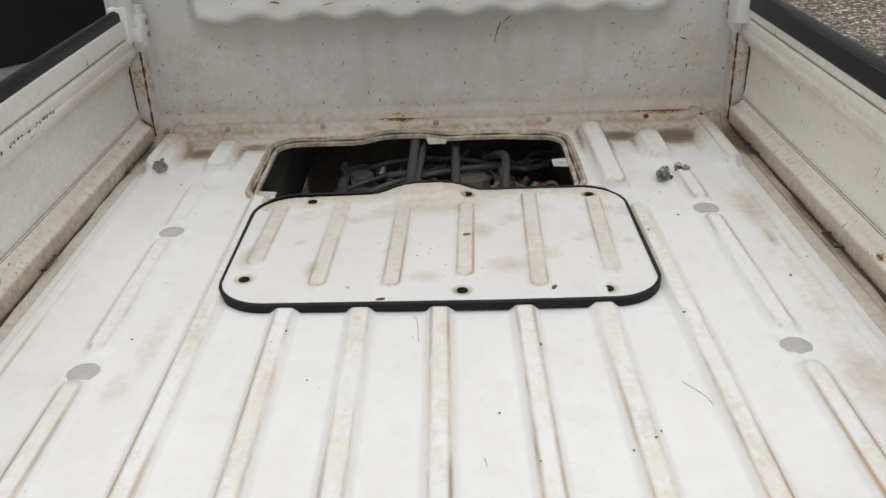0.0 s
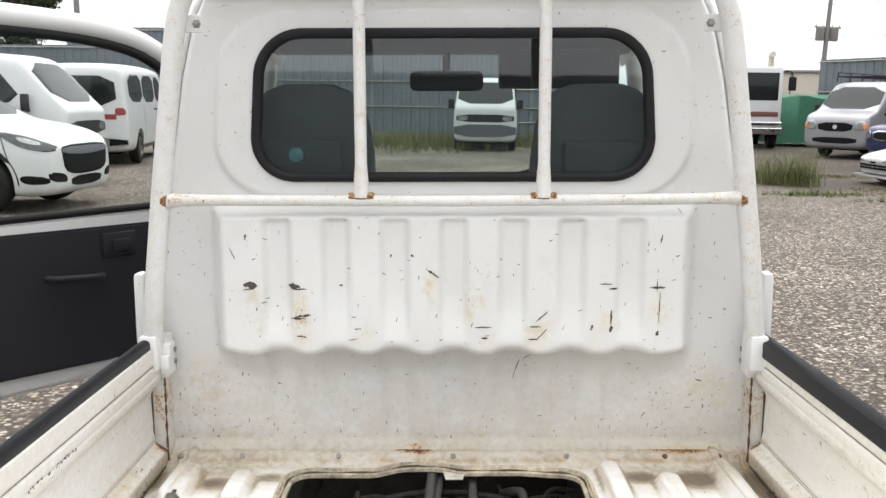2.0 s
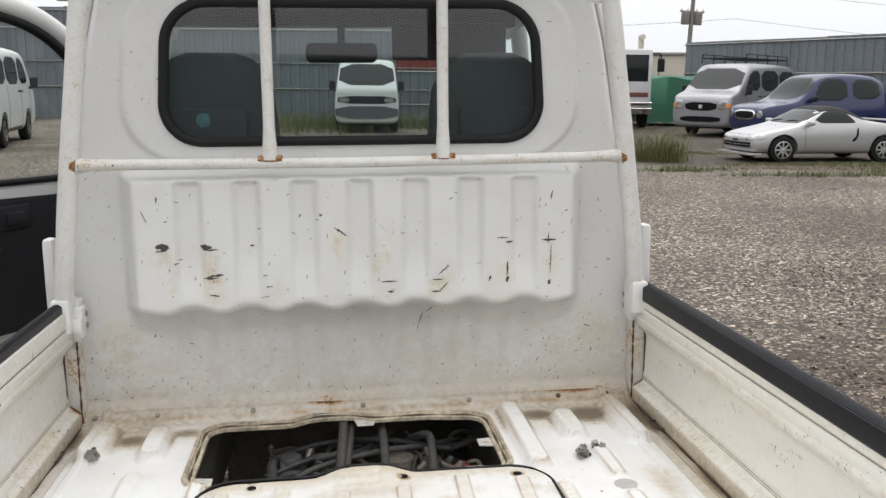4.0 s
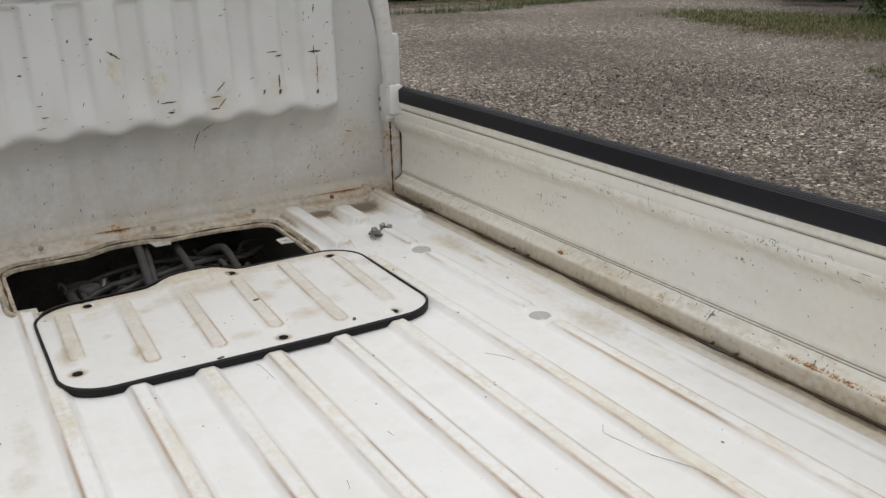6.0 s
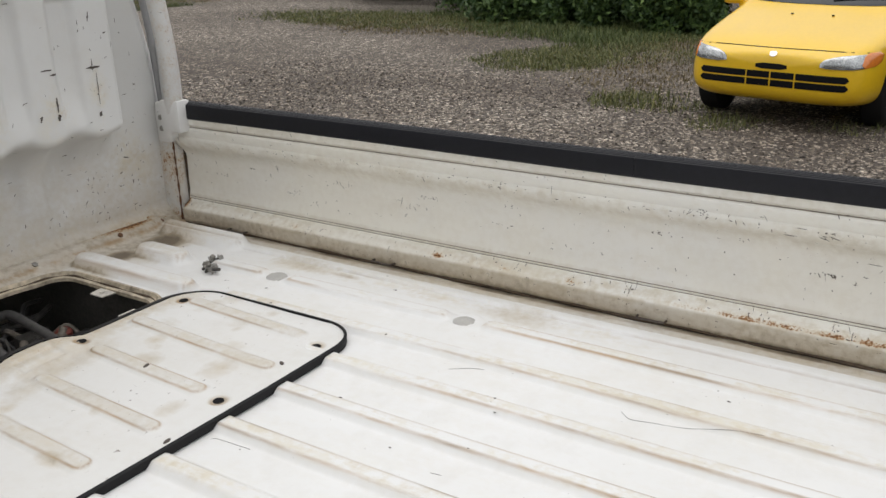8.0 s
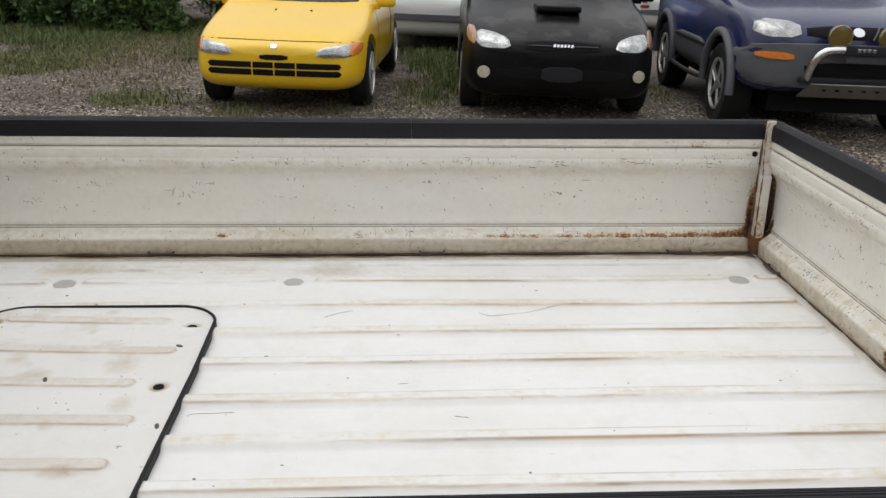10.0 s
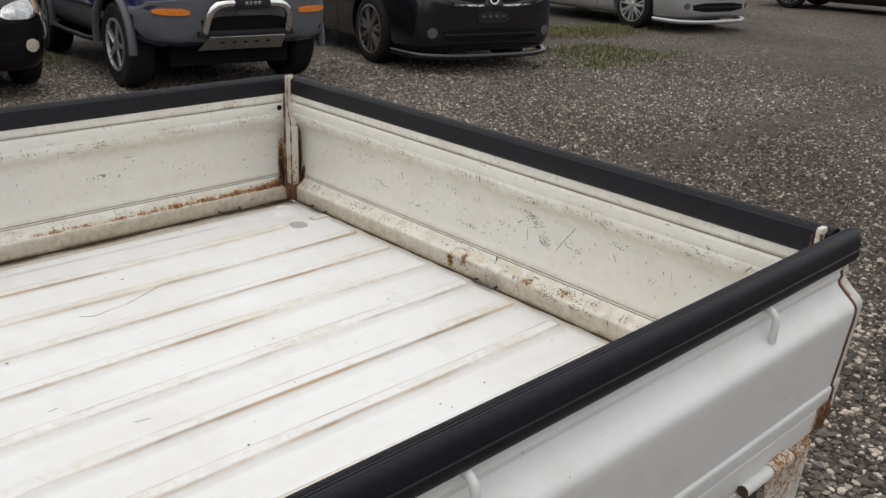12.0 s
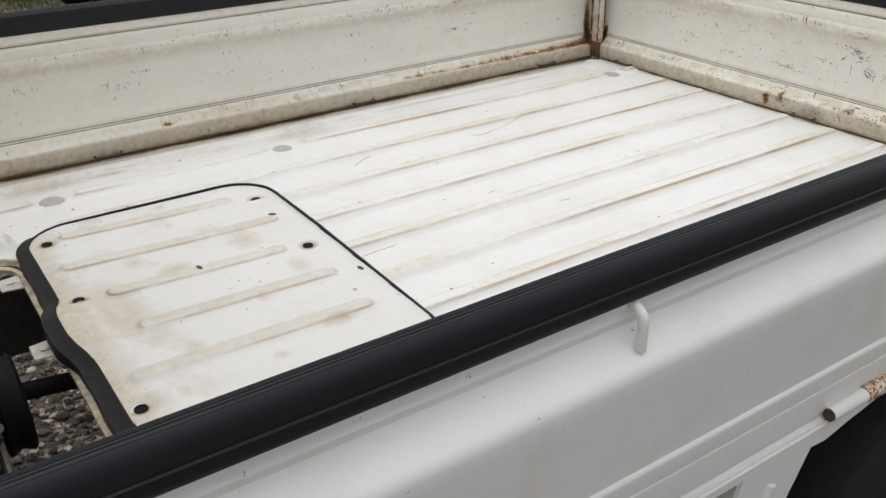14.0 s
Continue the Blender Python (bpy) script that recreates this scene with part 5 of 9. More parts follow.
for s in (-1, 1):
    pts = [(s * 0.640, GY + 0.02, 0.93), (s * 0.622, GY, 1.06), (s * 0.600, GY, 1.25), (s * 0.578, GY, 1.42), (s * 0.560, GY, 1.56), (s * 0.545, GY, 1.63), (s * 0.515, GY, 1.685), (s * 0.455, GY, 1.715), (s * 0.38, GY, 1.722), (0, GY, 1.726)]
    rusted(pipe("guard_post", pts, 0.0205, PAINT, guard, "white bent tube post", seg=14, n=14), 0.15)
    boxes("post_foot", [(s * 0.640 - 0.02, s * 0.640 + 0.02, GY - 0.012, GY + 0.05, 0.885, 0.96)], PLATE, guard, "", 0.008)
    boxes("corner_bracket", [(min(s * 0.660, s * 0.684), max(s * 0.660, s * 0.684), 1.905, 1.950, 0.925, 1.085)], PAINT, guard, "white corner bracket", 0.011)
    boxes("wall_tab", [(min(s * 0.505, s * 0.555), max(s * 0.505, s * 0.555), GY + 0.012, GY + 0.02, 1.583, 1.618)], PLATE, guard, "", 0.004)
    bolt_at("tab_bolt", Matrix.Translation((s * 0.515, GY + 0.012, 1.60)) @ Matrix.Rotation(radians(90), 4, "X"), guard, 0.006)
    pipe("side_conduit", [(s * 0.668, 1.955, 0.90), (s * 0.657, 1.955, 1.10), (s * 0.632, 1.955, 1.30)], 0.008, material("grey_trim_strip", (0.30, 0.30, 0.30), 0.5), guard, "grey sealing strip", seg=8)
    for z0, w in ((1.245, 0.017),):
        bm = tube(bmesh.new(), [(s * 0.585, GY - 0.001, 1.2455), (s * 0.590, GY - 0.001, 1.246), (s * 0.596, GY - 0.001, 1.2465)], [0.0180, 0.0196, 0.020], 12)
        rusted(put("rusted_weld", bm, PAINT, guard, "orange rust round the weld", angle=50), 0.33)
bar = [(-0.598, GY, 1.245), (-0.56, GY, 1.246), (-0.5, GY, 1.246), (0, GY, 1.244), (0.5, GY, 1.248), (0.56, GY, 1.25), (0.598, GY, 1.25)]
tube_r = [0.019, 0.013, 0.0115, 0.0115, 0.0115, 0.013, 0.019]
bm = tube(bmesh.new(), bar, tube_r, 14)
me = bpy.data.meshes.new("cross_bar")
bm.to_mesh(me), bm.free()
me.attributes.new("rust", "FLOAT", "POINT").data.foreach_set("value", [0.175 if abs(v.co.x) > 0.49 else 0.145 for v in me.vertices])
put("cross_bar", me, PAINT, guard, "white cross bar with chipped rust spots", angle=60)
for x in (-0.188, 0.185):
    bm = tube(bmesh.new(), [(x, GY, 1.252), (x, GY, 1.28), (x, GY, 1.32), (x, GY, 1.63), (x, GY, 1.68), (x, GY, 1.725)], [0.0175, 0.0155, 0.0125, 0.0125, 0.0150, 0.018], 14)
    me = bpy.data.meshes.new("upright_bar")
    bm.to_mesh(me), bm.free()
    me.attributes.new("rust", "FLOAT", "POINT").data.foreach_set("value", [0.20 if v.co.z > 1.66 or v.co.z < 1.24 else 0.16 for v in me.vertices])
    put("upright_bar", me, PAINT, guard, "white upright tube", angle=60)
    bm = tube(bmesh.new(), [(x - 0.026, GY - 0.002, 1.2525), (x, GY - 0.002, 1.254), (x + 0.026, GY - 0.002, 1.2525)], [0.0085, 0.0115, 0.0085], 12)
    rusted(put("rusted_weld", bm, PAINT, guard, "orange rust at the weld", angle=50), 0.33)

# ---- open door ----
door = thing("truck_door", "open white truck door with dark inner trim and window frame", "door",
             BED @ Matrix.Translation((-0.745, 3.14, 0)) @ Matrix.Rotation(math.atan2(-math.cos(radians(33)), -math.sin(radians(33))), 4, "Z") @ Matrix.Diagonal((1, -1, 1, 1)))
# along local x from the hinge to the free edge; the inner face looks to local -y
bm = bmesh.new()
low = [(0.0, 0.70), (0.25, 0.655), (0.5, 0.642), (0.8, 0.652), (1.02, 0.66), (1.06, 0.69), (1.07, 1.135), (0.0, 1.135)]
f, g = [bm.verts.new((x, -0.03, z)) for x, z in low], [bm.verts.new((x, 0.05, z)) for x, z in low]
bm.faces.new(f), bm.faces.new(g[::-1])
for k in range(len(low)):
    bm.faces.new((f[k], g[k], g[(k + 1) % len(low)], f[(k + 1) % len(low)]))
bmesh.ops.recalc_face_normals(bm, faces=bm.faces)
bmesh.ops.bevel(bm, geom=list(bm.edges), offset=0.012, segments=2, affect="EDGES")
put("door_body", bm, PAINT, door, "white door skin", angle=40)
bm = bmesh.new()
trim = [(0.03, 0.74), (0.3, 0.69), (0.6, 0.695), (1.02, 0.715), (1.035, 1.105), (0.03, 1.085)]
f, g = [bm.verts.new((x, -0.048, z)) for x, z in trim], [bm.verts.new((x, -0.028, z)) for x, z in trim]
bm.faces.new(f), bm.faces.new(g[::-1])
for k in range(len(trim)):
    bm.faces.new((f[k], g[k], g[(k + 1) % len(trim)], f[(k + 1) % len(trim)]))
bmesh.ops.recalc_face_normals(bm, faces=bm.faces)
bmesh.ops.bevel(bm, geom=list(bm.edges), offset=0.006, segments=2, affect="EDGES")
put("inner_trim", bm, DARKPLASTIC, door, "dark plastic inner trim", angle=40)
boxes("latch_bezel", [(0.475, 0.59, -0.056, -0.044, 1.005, 1.075)], DARKPLASTIC, door, "", 0.006)
boxes("latch_lever", [(0.50, 0.56, -0.064, -0.052, 1.02, 1.055)], DARKPLASTIC, door, "small dark door lever", 0.004)
pipe("pull_handle", [(0.60, -0.045, 0.955), (0.615, -0.075, 0.956), (0.68, -0.084, 0.962), (0.755, -0.075, 0.968), (0.77, -0.045, 0.969)], 0.010, DARKPLASTIC, door, "dark pull handle", seg=8)
pipe("window_seal", [(0.0, -0.02, 1.14), (0.5, -0.02, 1.14), (1.06, -0.02, 1.14)], 0.011, SEAL, door, seg=8)
fr = [(0.02, 0.0, 1.14), (0.10, 0.0, 1.36), (0.20, 0.0, 1.52), (0.34, 0.0, 1.62), (0.52, 0.0, 1.665), (0.80, 0.0, 1.68), (1.0, 0.0, 1.672), (1.06, 0.0, 1.62), (1.065, 0.0, 1.40), (1.065, 0.0, 1.14)]
pipe("window_frame", fr, 0.034, PAINT, door, "white window frame", seg=10)
pipe("frame_seal", [(x * 0.955 + 0.03, -0.008, z - 0.036 if z > 1.5 else z) for x, y, z in fr], 0.016, SEAL, door, seg=8)
bm = bmesh.new()
bm.faces.new([bm.verts.new((x * 0.96 + 0.02, 0.0, z - 0.02)) for x, y, z in fr])
dp = put("door_pane", bm, CLEAR, door, "clear door window", smooth=False)
dp.visible_shadow = False
pipe("mirror_arm", [(0.10, 0.05, 1.16), (0.08, 0.14, 1.20), (0.08, 0.16, 1.30)], 0.009, DARKPLASTIC, door, seg=8)
bm = box(bmesh.new(), -0.02, 0.10, 0.15, 0.19, 1.18, 1.36, 0.02, seg=3)
put("door_mirror", bm, DARKPLASTIC, door, "dark door mirror", angle=50)

for z in (0.78, 1.04):
    bm = box(bmesh.new(), -0.765, -0.655, 3.10, 3.15, z, z + 0.07, 0.008)
    bm.transform(door.matrix_basis.inverted() @ BED)
    bmesh.ops.recalc_face_normals(bm, faces=bm.faces)
    put("door_hinge", bm, PAINT, door, "white door hinge", angle=40)

# ---- wheels of the truck ----
def tyre_profile(r, w):
    return [(r * 0.60, -w / 2 * 0.80), (r * 0.72, -w / 2), (r * 0.92, -w / 2 * 0.98), (r * 0.985, -w / 2 * 0.80), (r, -w / 2 * 0.5), (r, w / 2 * 0.5), (r * 0.985, w / 2 * 0.80), (r * 0.92, w / 2 * 0.98), (r * 0.72, w / 2), (r * 0.60, w / 2 * 0.80)]


for s in (-1, 1):
    for y in (0.58, 2.48):
        m = Matrix.Translation((s * 0.60, y, 0.30 if y < 1 else 0.33)) @ Matrix.Rotation(radians(90 * s), 4, "Y")
        t = turned("wheel", tyre_profile(0.27, 0.145), m, TYRE, truck, "black tyre", 36)
        turned("rim", [(0.165, -0.05), (0.168, 0.05), (0.15, 0.045), (0.12, 0.01), (0.06, 0.02), (0.03, 0.045), (0.005, 0.045)], m, DARKALLOY, t, "grey steel rim", 28)

# ---- cover plate lying on the floor ----
CX0, CX1, CY0, CY1 = -0.320, 0.336, 1.120, 1.525
cover = thing("engine_cover", "white ribbed engine cover with black rubber edge lying on the bed", "cover", BED)
CZ = FLOOR + 0.0125
COVER_RIBS = [(-0.278, 1.262, 1.468), (-0.169, 1.188, 1.485), (-0.058, 1.185, 1.443), (0.052, 1.212, 1.452), (0.163, 1.175, 1.487), (0.275, 1.208, 1.463)]
COVER_HOLES = [(-0.288, 1.210), (0.043, 1.163), (0.256, 1.156), (-0.222, 1.507), (0.060, 1.503), (0.278, 1.497)]
askew = lambda X, Y: X - 0.035 * (Y - 1.33)


def in_cover(x, y, r=0.075):
    dx, dy = np.maximum(np.abs(x - (CX0 + CX1) / 2) - ((CX1 - CX0) / 2 - r), 0), np.maximum(np.abs(y - (CY0 + CY1) / 2) - ((CY1 - CY0) / 2 - r), 0)
    return np.sqrt(dx * dx + dy * dy) - r


def front_slant(x):
    """The front edge lies a little askew, nearer the cab on the left."""
    return 0.025 * np.maximum(0.1 - x, 0)


def lip(x):
    return 0.016 * np.exp(-((x + 0.012) / 0.07) ** 4)


def cover_z(X, Y):
    h = np.zeros_like(X)
    for cx, y0, y1 in COVER_RIBS:
        h = np.maximum(h, rib_shape(askew(X, Y), Y, cx, y0, y1, 0.0125) * 0.0060)
    for hx, hy in COVER_HOLES:
        d = np.sqrt((X - hx) ** 2 + (Y - hy) ** 2)
        h -= 0.003 * (1 - sst(d, 0.012, 0.022))
    h += 0.012 * np.exp(-((X + 0.012) / 0.075) ** 4) * sst(Y, 1.465, 1.50)
    dx, dy = np.abs(X + 0.022) - 0.040, np.abs(Y - 1.500) - 0.020
    h -= 0.004 * (1 - sst(np.maximum(dx, dy), -0.006, 0.002))
    h += 0.0022 * np.sin(X * 6 + 0.6) * np.sin(Y * 9)
    return CZ + h


def cover_wear(X, Y):
    w = np.full_like(X, 0.05)
    r = random.Random(41)
    for k in range(34):
        bx, by, br, bk = r.uniform(CX0, CX1), CY0 + (CY1 - CY0) * r.random() ** 0.6, r.uniform(0.012, 0.045), r.uniform(0.2, 0.5)
        w = np.maximum(w, bk * (1 - sst(np.sqrt(((X - bx) / r.uniform(0.7, 1.6)) ** 2 + (Y - by) ** 2), 0.0, br)))
    for cx, y0, y1 in COVER_RIBS:
        w = np.maximum(w, rib_shape(askew(X, Y), Y, cx, y0, y1, 0.0105) * 0.30)
    w = np.maximum(w, 0.52 * sst(Y, 1.46, 1.53))
    d = np.sqrt((X - 0.0) ** 2 / 5 + (Y - 1.465) ** 2)
    w = np.maximum(w, 0.5 * (1 - sst(d, 0.01, 0.06)))
    w = np.maximum(w, 0.65 * (1 - sst(np.sqrt((X + 0.292) ** 2 + ((Y - 1.28) / 2) ** 2), 0.0, 0.03)))
    w = np.maximum(w, 0.75 * (1 - sst(np.sqrt((X + 0.186) ** 2 + ((Y - 1.23) / 2) ** 2), 0.0, 0.022)))
    for hx, hy in COVER_HOLES:
        w = np.maximum(w, 0.8 * (1 - sst(np.sqrt((X - hx) ** 2 + (Y - hy) ** 2), 0.008, 0.02)))
    return w


def cover_tan(X, Y):
    w = np.full_like(X, 0.05)
    for cx, y0, y1 in COVER_RIBS:
        w = np.maximum(w, rib_shape(askew(X, Y), Y, cx, y0, y1, 0.0105) * 0.50)
    return np.maximum(w, 0.5 * sst(Y, 1.45, 1.52))


def cover_line(X, Y):
    w = np.zeros_like(X)
    for cx, y0, y1 in COVER_RIBS:
        dy = np.maximum(np.maximum(y0 - Y, Y - y1), 0)
        w = np.maximum(w, np.exp(-((np.sqrt((askew(X, Y) - cx) ** 2 + dy ** 2) - 0.0125) / 0.0018) ** 2) * 1.1)
    for hx, hy in COVER_HOLES:
        w = np.maximum(w, np.exp(-((np.sqrt((X - hx) ** 2 + (Y - hy) ** 2) - 0.011) / 0.003) ** 2))
    return w


put("cover_plate", grid_mesh("cover_plate", np.linspace(CX0, CX1, 400), np.linspace(CY0, CY1 + 0.016, 150), lambda U, V: (U, V, cover_z(U, V)),
                             keep=lambda U, V: in_cover(U, V - lip(U) * (V > 1.4) - front_slant(U) * (V < 1.3)) < -0.001, attrs={"wear": cover_wear, "rust": lambda U, V: 0.06 + 0.10 * sst(V, 1.48, 1.52), "line": cover_line, "tan": cover_tan}), PLATE, cover, "white plate with brown-worn ribs")
edge = rounded(CX0, CX1, CY0, CY1, 0.075, 10)
dense = []
for (x0, y0), (x1, y1) in zip(edge, edge[1:] + edge[:1]):
    k = max(1, int(math.hypot(x1 - x0, y1 - y0) / 0.02))
    dense += [(x0 + (x1 - x0) * i / k, y0 + (y1 - y0) * i / k) for i in range(k)]
bm = sweep_ring(bmesh.new(), dense, [(0.0035, -0.002), (0.004, 0.001), (0.0015, 0.0032), (-0.001, 0.0032), (-0.001, -0.0115), (0.0035, -0.0115)],
                lambda x, y, u: Vector((x, y + (float(lip(np.array(x))) + (0.016 if u < 0 else 0) * (y > 1.5) if y > 1.4 else float(front_slant(x)) if y < 1.3 else 0), CZ + u + (0.012 * math.exp(-((x + 0.012) / 0.075) ** 4) if y > 1.45 else 0) * (u > -0.01))))
put("edge_seal", bm, SEAL, cover, "black rubber edge seal", angle=50)
for hx, hy in COVER_HOLES:
    turned("bolt_hole", [(0.0085, 0.0), (0.0083, 0.0012), (0.006, 0.0012), (0.0055, 0.0006), (0.001, 0.0006)], Matrix.Translation((hx, hy, float(cover_z(np.array(hx), np.array(hy))) + 0.0002)), BLACKGAP, cover, "dark bolt hole", 16)
for hx, hy, a in ((0.054, 1.333, 15), (-0.076, 1.137, 10), (0.178, 1.161, 60)):
    bm = bmesh.new()
    lathe(bm, [(0.006, 0), (0.0055, 0.0012), (0.001, 0.0014)], Matrix.Translation((hx, hy, float(cover_z(np.array(hx), np.array(hy))))) @ Matrix.Rotation(radians(a), 4, "Z") @ Matrix.Diagonal((1.2, 0.55, 1, 1)), 9)
    put("paint_chip", bm, SCRATCH, cover, smooth=False)

# ---- loose bolts on the floor ----
def loose_bolt(x, y, rx, rz, size=1.0):
    b = thing("loose_bolt", "loose dirty steel flange bolt lying on the bed floor", "bolt", BED @ pose(x, y, FLOOR + 0.0115 * size, rx, 0, rz), "removed bolts")
    turned("bolt_head", [(0.0115 * size, 0.0), (0.0115 * size, 0.0025), (0.0075 * size, 0.003), (0.0072 * size, 0.0095), (0.003, 0.010)], Matrix.Identity(4), STEEL, b, seg=6)
    turned("bolt_shank", [(0.0042 * size, 0.0), (0.0042 * size, -0.019 * size), (0.002, -0.021 * size)], Matrix.Identity(4), SOOT, b, seg=10)


for x, y, rx, rz in ((0.428, 1.592, 20, 30), (0.437, 1.606, 75, 110), (0.426, 1.574, 95, 200), (0.438, 1.583, 60, 300), (0.478, 1.612, 80, 60), (0.468, 1.622, 30, 10)):
    loose_bolt(x, y, rx, rz, 0.78)
loose_bolt(-0.552, 1.690, 96, 5, 1.4)

# ---- engine under the opening ----
engine = thing("engine", "sooty engine with hoses, cables and carburettor seen through the floor opening", "engine", BED)
random.seed(11)
boxes("engine_block", [(-0.15, 0.26, 1.645, 2.02, 0.30, 0.49)], SOOT, engine, "dark engine block", 0.02)
boxes("intake_manifold", [(-0.10, 0.18, 1.68, 1.86, 0.48, 0.535)], CASTING, engine, "dirty intake casting", 0.02)
turned("carburettor_cap", [(0.033, 0.50), (0.033, 0.545), (0.026, 0.55), (0.026, 0.572), (0.022, 0.578), (0.004, 0.579)], Matrix.Translation((-0.168, 1.87, 0)), HOSE, engine, "round dark cap", 24)
turned("cap_collar", [(0.040, 0.515), (0.043, 0.53), (0.036, 0.536)], Matrix.Translation((-0.168, 1.87, 0)), CASTING, engine, "", 24)
turned("carburettor", [(0.045, 0.50), (0.045, 0.545), (0.040, 0.552), (0.038, 0.566), (0.01, 0.570)], Matrix.Translation((0.075, 1.86, 0)), CASTING, engine, "tan carburettor body", 20)
for d in ((0.13, 0.17, 1.80, 1.84, 0.53, 0.575), (0.10, 0.13, 1.74, 1.78, 0.53, 0.57), (0.0, 0.03, 1.76, 1.80, 0.53, 0.565), (-0.10, -0.07, 1.80, 1.83, 0.52, 0.56), (-0.02, 0.02, 1.66, 1.70, 0.54, 0.58)):
    boxes("linkage", [d], random.choice((CASTING, SOOT, HOSE)), engine, "", 0.006)
turned("red_cap", [(0.018, 0.0), (0.018, 0.012), (0.012, 0.018), (0.002, 0.020)], Matrix.Translation((0.216, 1.80, 0.55)), material("faded_red_cap", (0.20, 0.05, 0.035), 0.6), engine, "faded red cap", 16)
for pts, r, m in (([(-0.043, 1.97, 0.655), (-0.046, 1.89, 0.640), (-0.052, 1.80, 0.612), (-0.058, 1.72, 0.585), (-0.062, 1.66, 0.54)], 0.011, HOSE), ([(-0.026, 1.97, 0.645), (-0.029, 1.88, 0.628), (-0.040, 1.78, 0.602), (-0.050, 1.66, 0.56)], 0.008, HOSE),
                  ([(0.042, 1.98, 0.640), (0.042, 1.90, 0.628), (0.041, 1.80, 0.618), (0.040, 1.72, 0.605), (0.036, 1.65, 0.56)], 0.0095, HOSE), ([(0.11, 1.93, 0.58), (0.135, 1.885, 0.606), (0.150, 1.86, 0.610), (0.147, 1.78, 0.602), (0.142, 1.71, 0.592), (0.14, 1.65, 0.55)], 0.0095, HOSE),
                  ([(-0.21, 1.74, 0.53), (-0.13, 1.78, 0.575), (0.0, 1.83, 0.588), (0.12, 1.88, 0.580), (0.24, 1.92, 0.56)], 0.007, HOSE), ([(-0.20, 1.66, 0.53), (-0.10, 1.72, 0.57), (0.02, 1.78, 0.575), (0.06, 1.76, 0.555)], 0.010, HOSE),
                  ([(-0.22, 1.92, 0.55), (-0.10, 1.94, 0.575), (0.05, 1.93, 0.580), (0.2, 1.88, 0.57)], 0.006, HOSE), ([(0.10, 1.70, 0.55), (0.2, 1.76, 0.555), (0.27, 1.80, 0.54)], 0.008, HOSE),
                  ([(-0.215, 1.66, 0.50), (-0.205, 1.76, 0.55), (-0.21, 1.86, 0.56), (-0.20, 1.96, 0.53)], 0.012, HOSE), ([(-0.13, 1.88, 0.56), (-0.09, 1.86, 0.575), (-0.02, 1.88, 0.57), (0.03, 1.92, 0.55)], 0.009, HOSE),
                  ([(0.15, 1.87, 0.60), (0.19, 1.90, 0.575), (0.22, 1.93, 0.59), (0.27, 1.95, 0.58)], 0.005, HOSE)):
    pipe("hose", pts, r, m, engine, seg=10)
for k in range(64):
    x, y = random.uniform(-0.20, 0.2), random.uniform(1.64, 1.96)
    pts = [(x, y, random.uniform(0.49, 0.54))]
    a = random.uniform(0, 6.3)
    for j in range(3):
        a += random.uniform(-0.9, 0.9)
        last = pts[-1]
        pts.append((max(-0.22, min(0.27, last[0] + 0.07 * math.cos(a))), max(1.645, min(2.0, last[1] + 0.05 * math.sin(a))), random.uniform(0.51, 0.58)))
    pipe("cable", pts, random.uniform(0.003, 0.008), random.choice((HOSE, HOSE, SOOT, CASTING)), engine, seg=7, n=5)
for k in range(34):
    x, y, z = random.uniform(-0.19, 0.2), random.uniform(1.66, 1.95), random.uniform(0.51, 0.555)
    turned("fitting", [(0.012, 0), (0.013, 0.02), (0.009, 0.022), (0.008, 0.035), (0.002, 0.036)], Matrix.Translation((x, y, z)) @ Euler((random.uniform(-1, 1), random.uniform(-1, 1), 0)).to_matrix().to_4x4(), random.choice((SOOT, CASTING, STEEL, HOSE)), engine, seg=10)
# added dark plate that hides the bright gravel beyond the opening
boxes("added_bay_screen", [(0.30, 0.315, 1.64, 2.26, 0.36, 0.645)], SOOT, engine, "added dark plate closing the right of the engine bay", 0.003)
boxes("bay_front_wall", [(-0.36, 0.33, 2.26, 2.28, 0.30, 0.64)], SOOT, engine, "dark bulkhead", 0.004)
pipe("heater_pipe", [(0.10, 1.78, 0.50), (0.13, 1.68, 0.52), (0.15, 1.57, 0.505), (0.17, 1.48, 0.48), (0.20, 1.38, 0.45)], 0.014, SEAL, engine, "curved black pipe beside the block", seg=12)
turned("pulley", [(0.02, -0.02), (0.07, -0.02), (0.075, -0.015), (0.068, 0.0), (0.075, 0.015), (0.07, 0.02), (0.02, 0.02)], Matrix.Translation((0.14, 1.615, 0.50)) @ Matrix.Rotation(radians(90), 4, "X"), SEAL, engine, "black grooved pulley", 28)

# ---- ground ----
def ground_z(X, Y):
    return 0.012 * np.sin(X * 1.3) * np.sin(Y * 1.1 + 0.5)


def ground_soil(X, Y):
    s = np.zeros_like(X)
    for cx, cy, rx, ry in ((8.8, 3.6, 2.6, 1.6), (10.5, 6.5, 2.0, 3.0), (9.0, 14.5, 5.0, 1.3), (3.0, 22.5, 6.0, 3.0), (7.2, -0.2, 1.8, 1.2), (8.0, -2.5, 2.2, 2.0), (6.3, -8.6, 0.8, 1.6), (12.5, 4.0, 2.5, 8.0)):
        s = np.maximum(s, 0.75 * (1 - sst(np.sqrt(((X - cx) / rx) ** 2 + ((Y - cy) / ry) ** 2), 0.4, 1.1)))
    # tyre track along the yard behind the truck
    way = 1.80 + 0.05 * np.sin(Y * 1.1)
    return np.maximum(s, 0.95 * (1 - sst(np.abs(X - way), 0.08, 0.24)) * sst(-Y, 2.2, 3.4) * (1 - sst(-Y, 9.0, 12.0)))


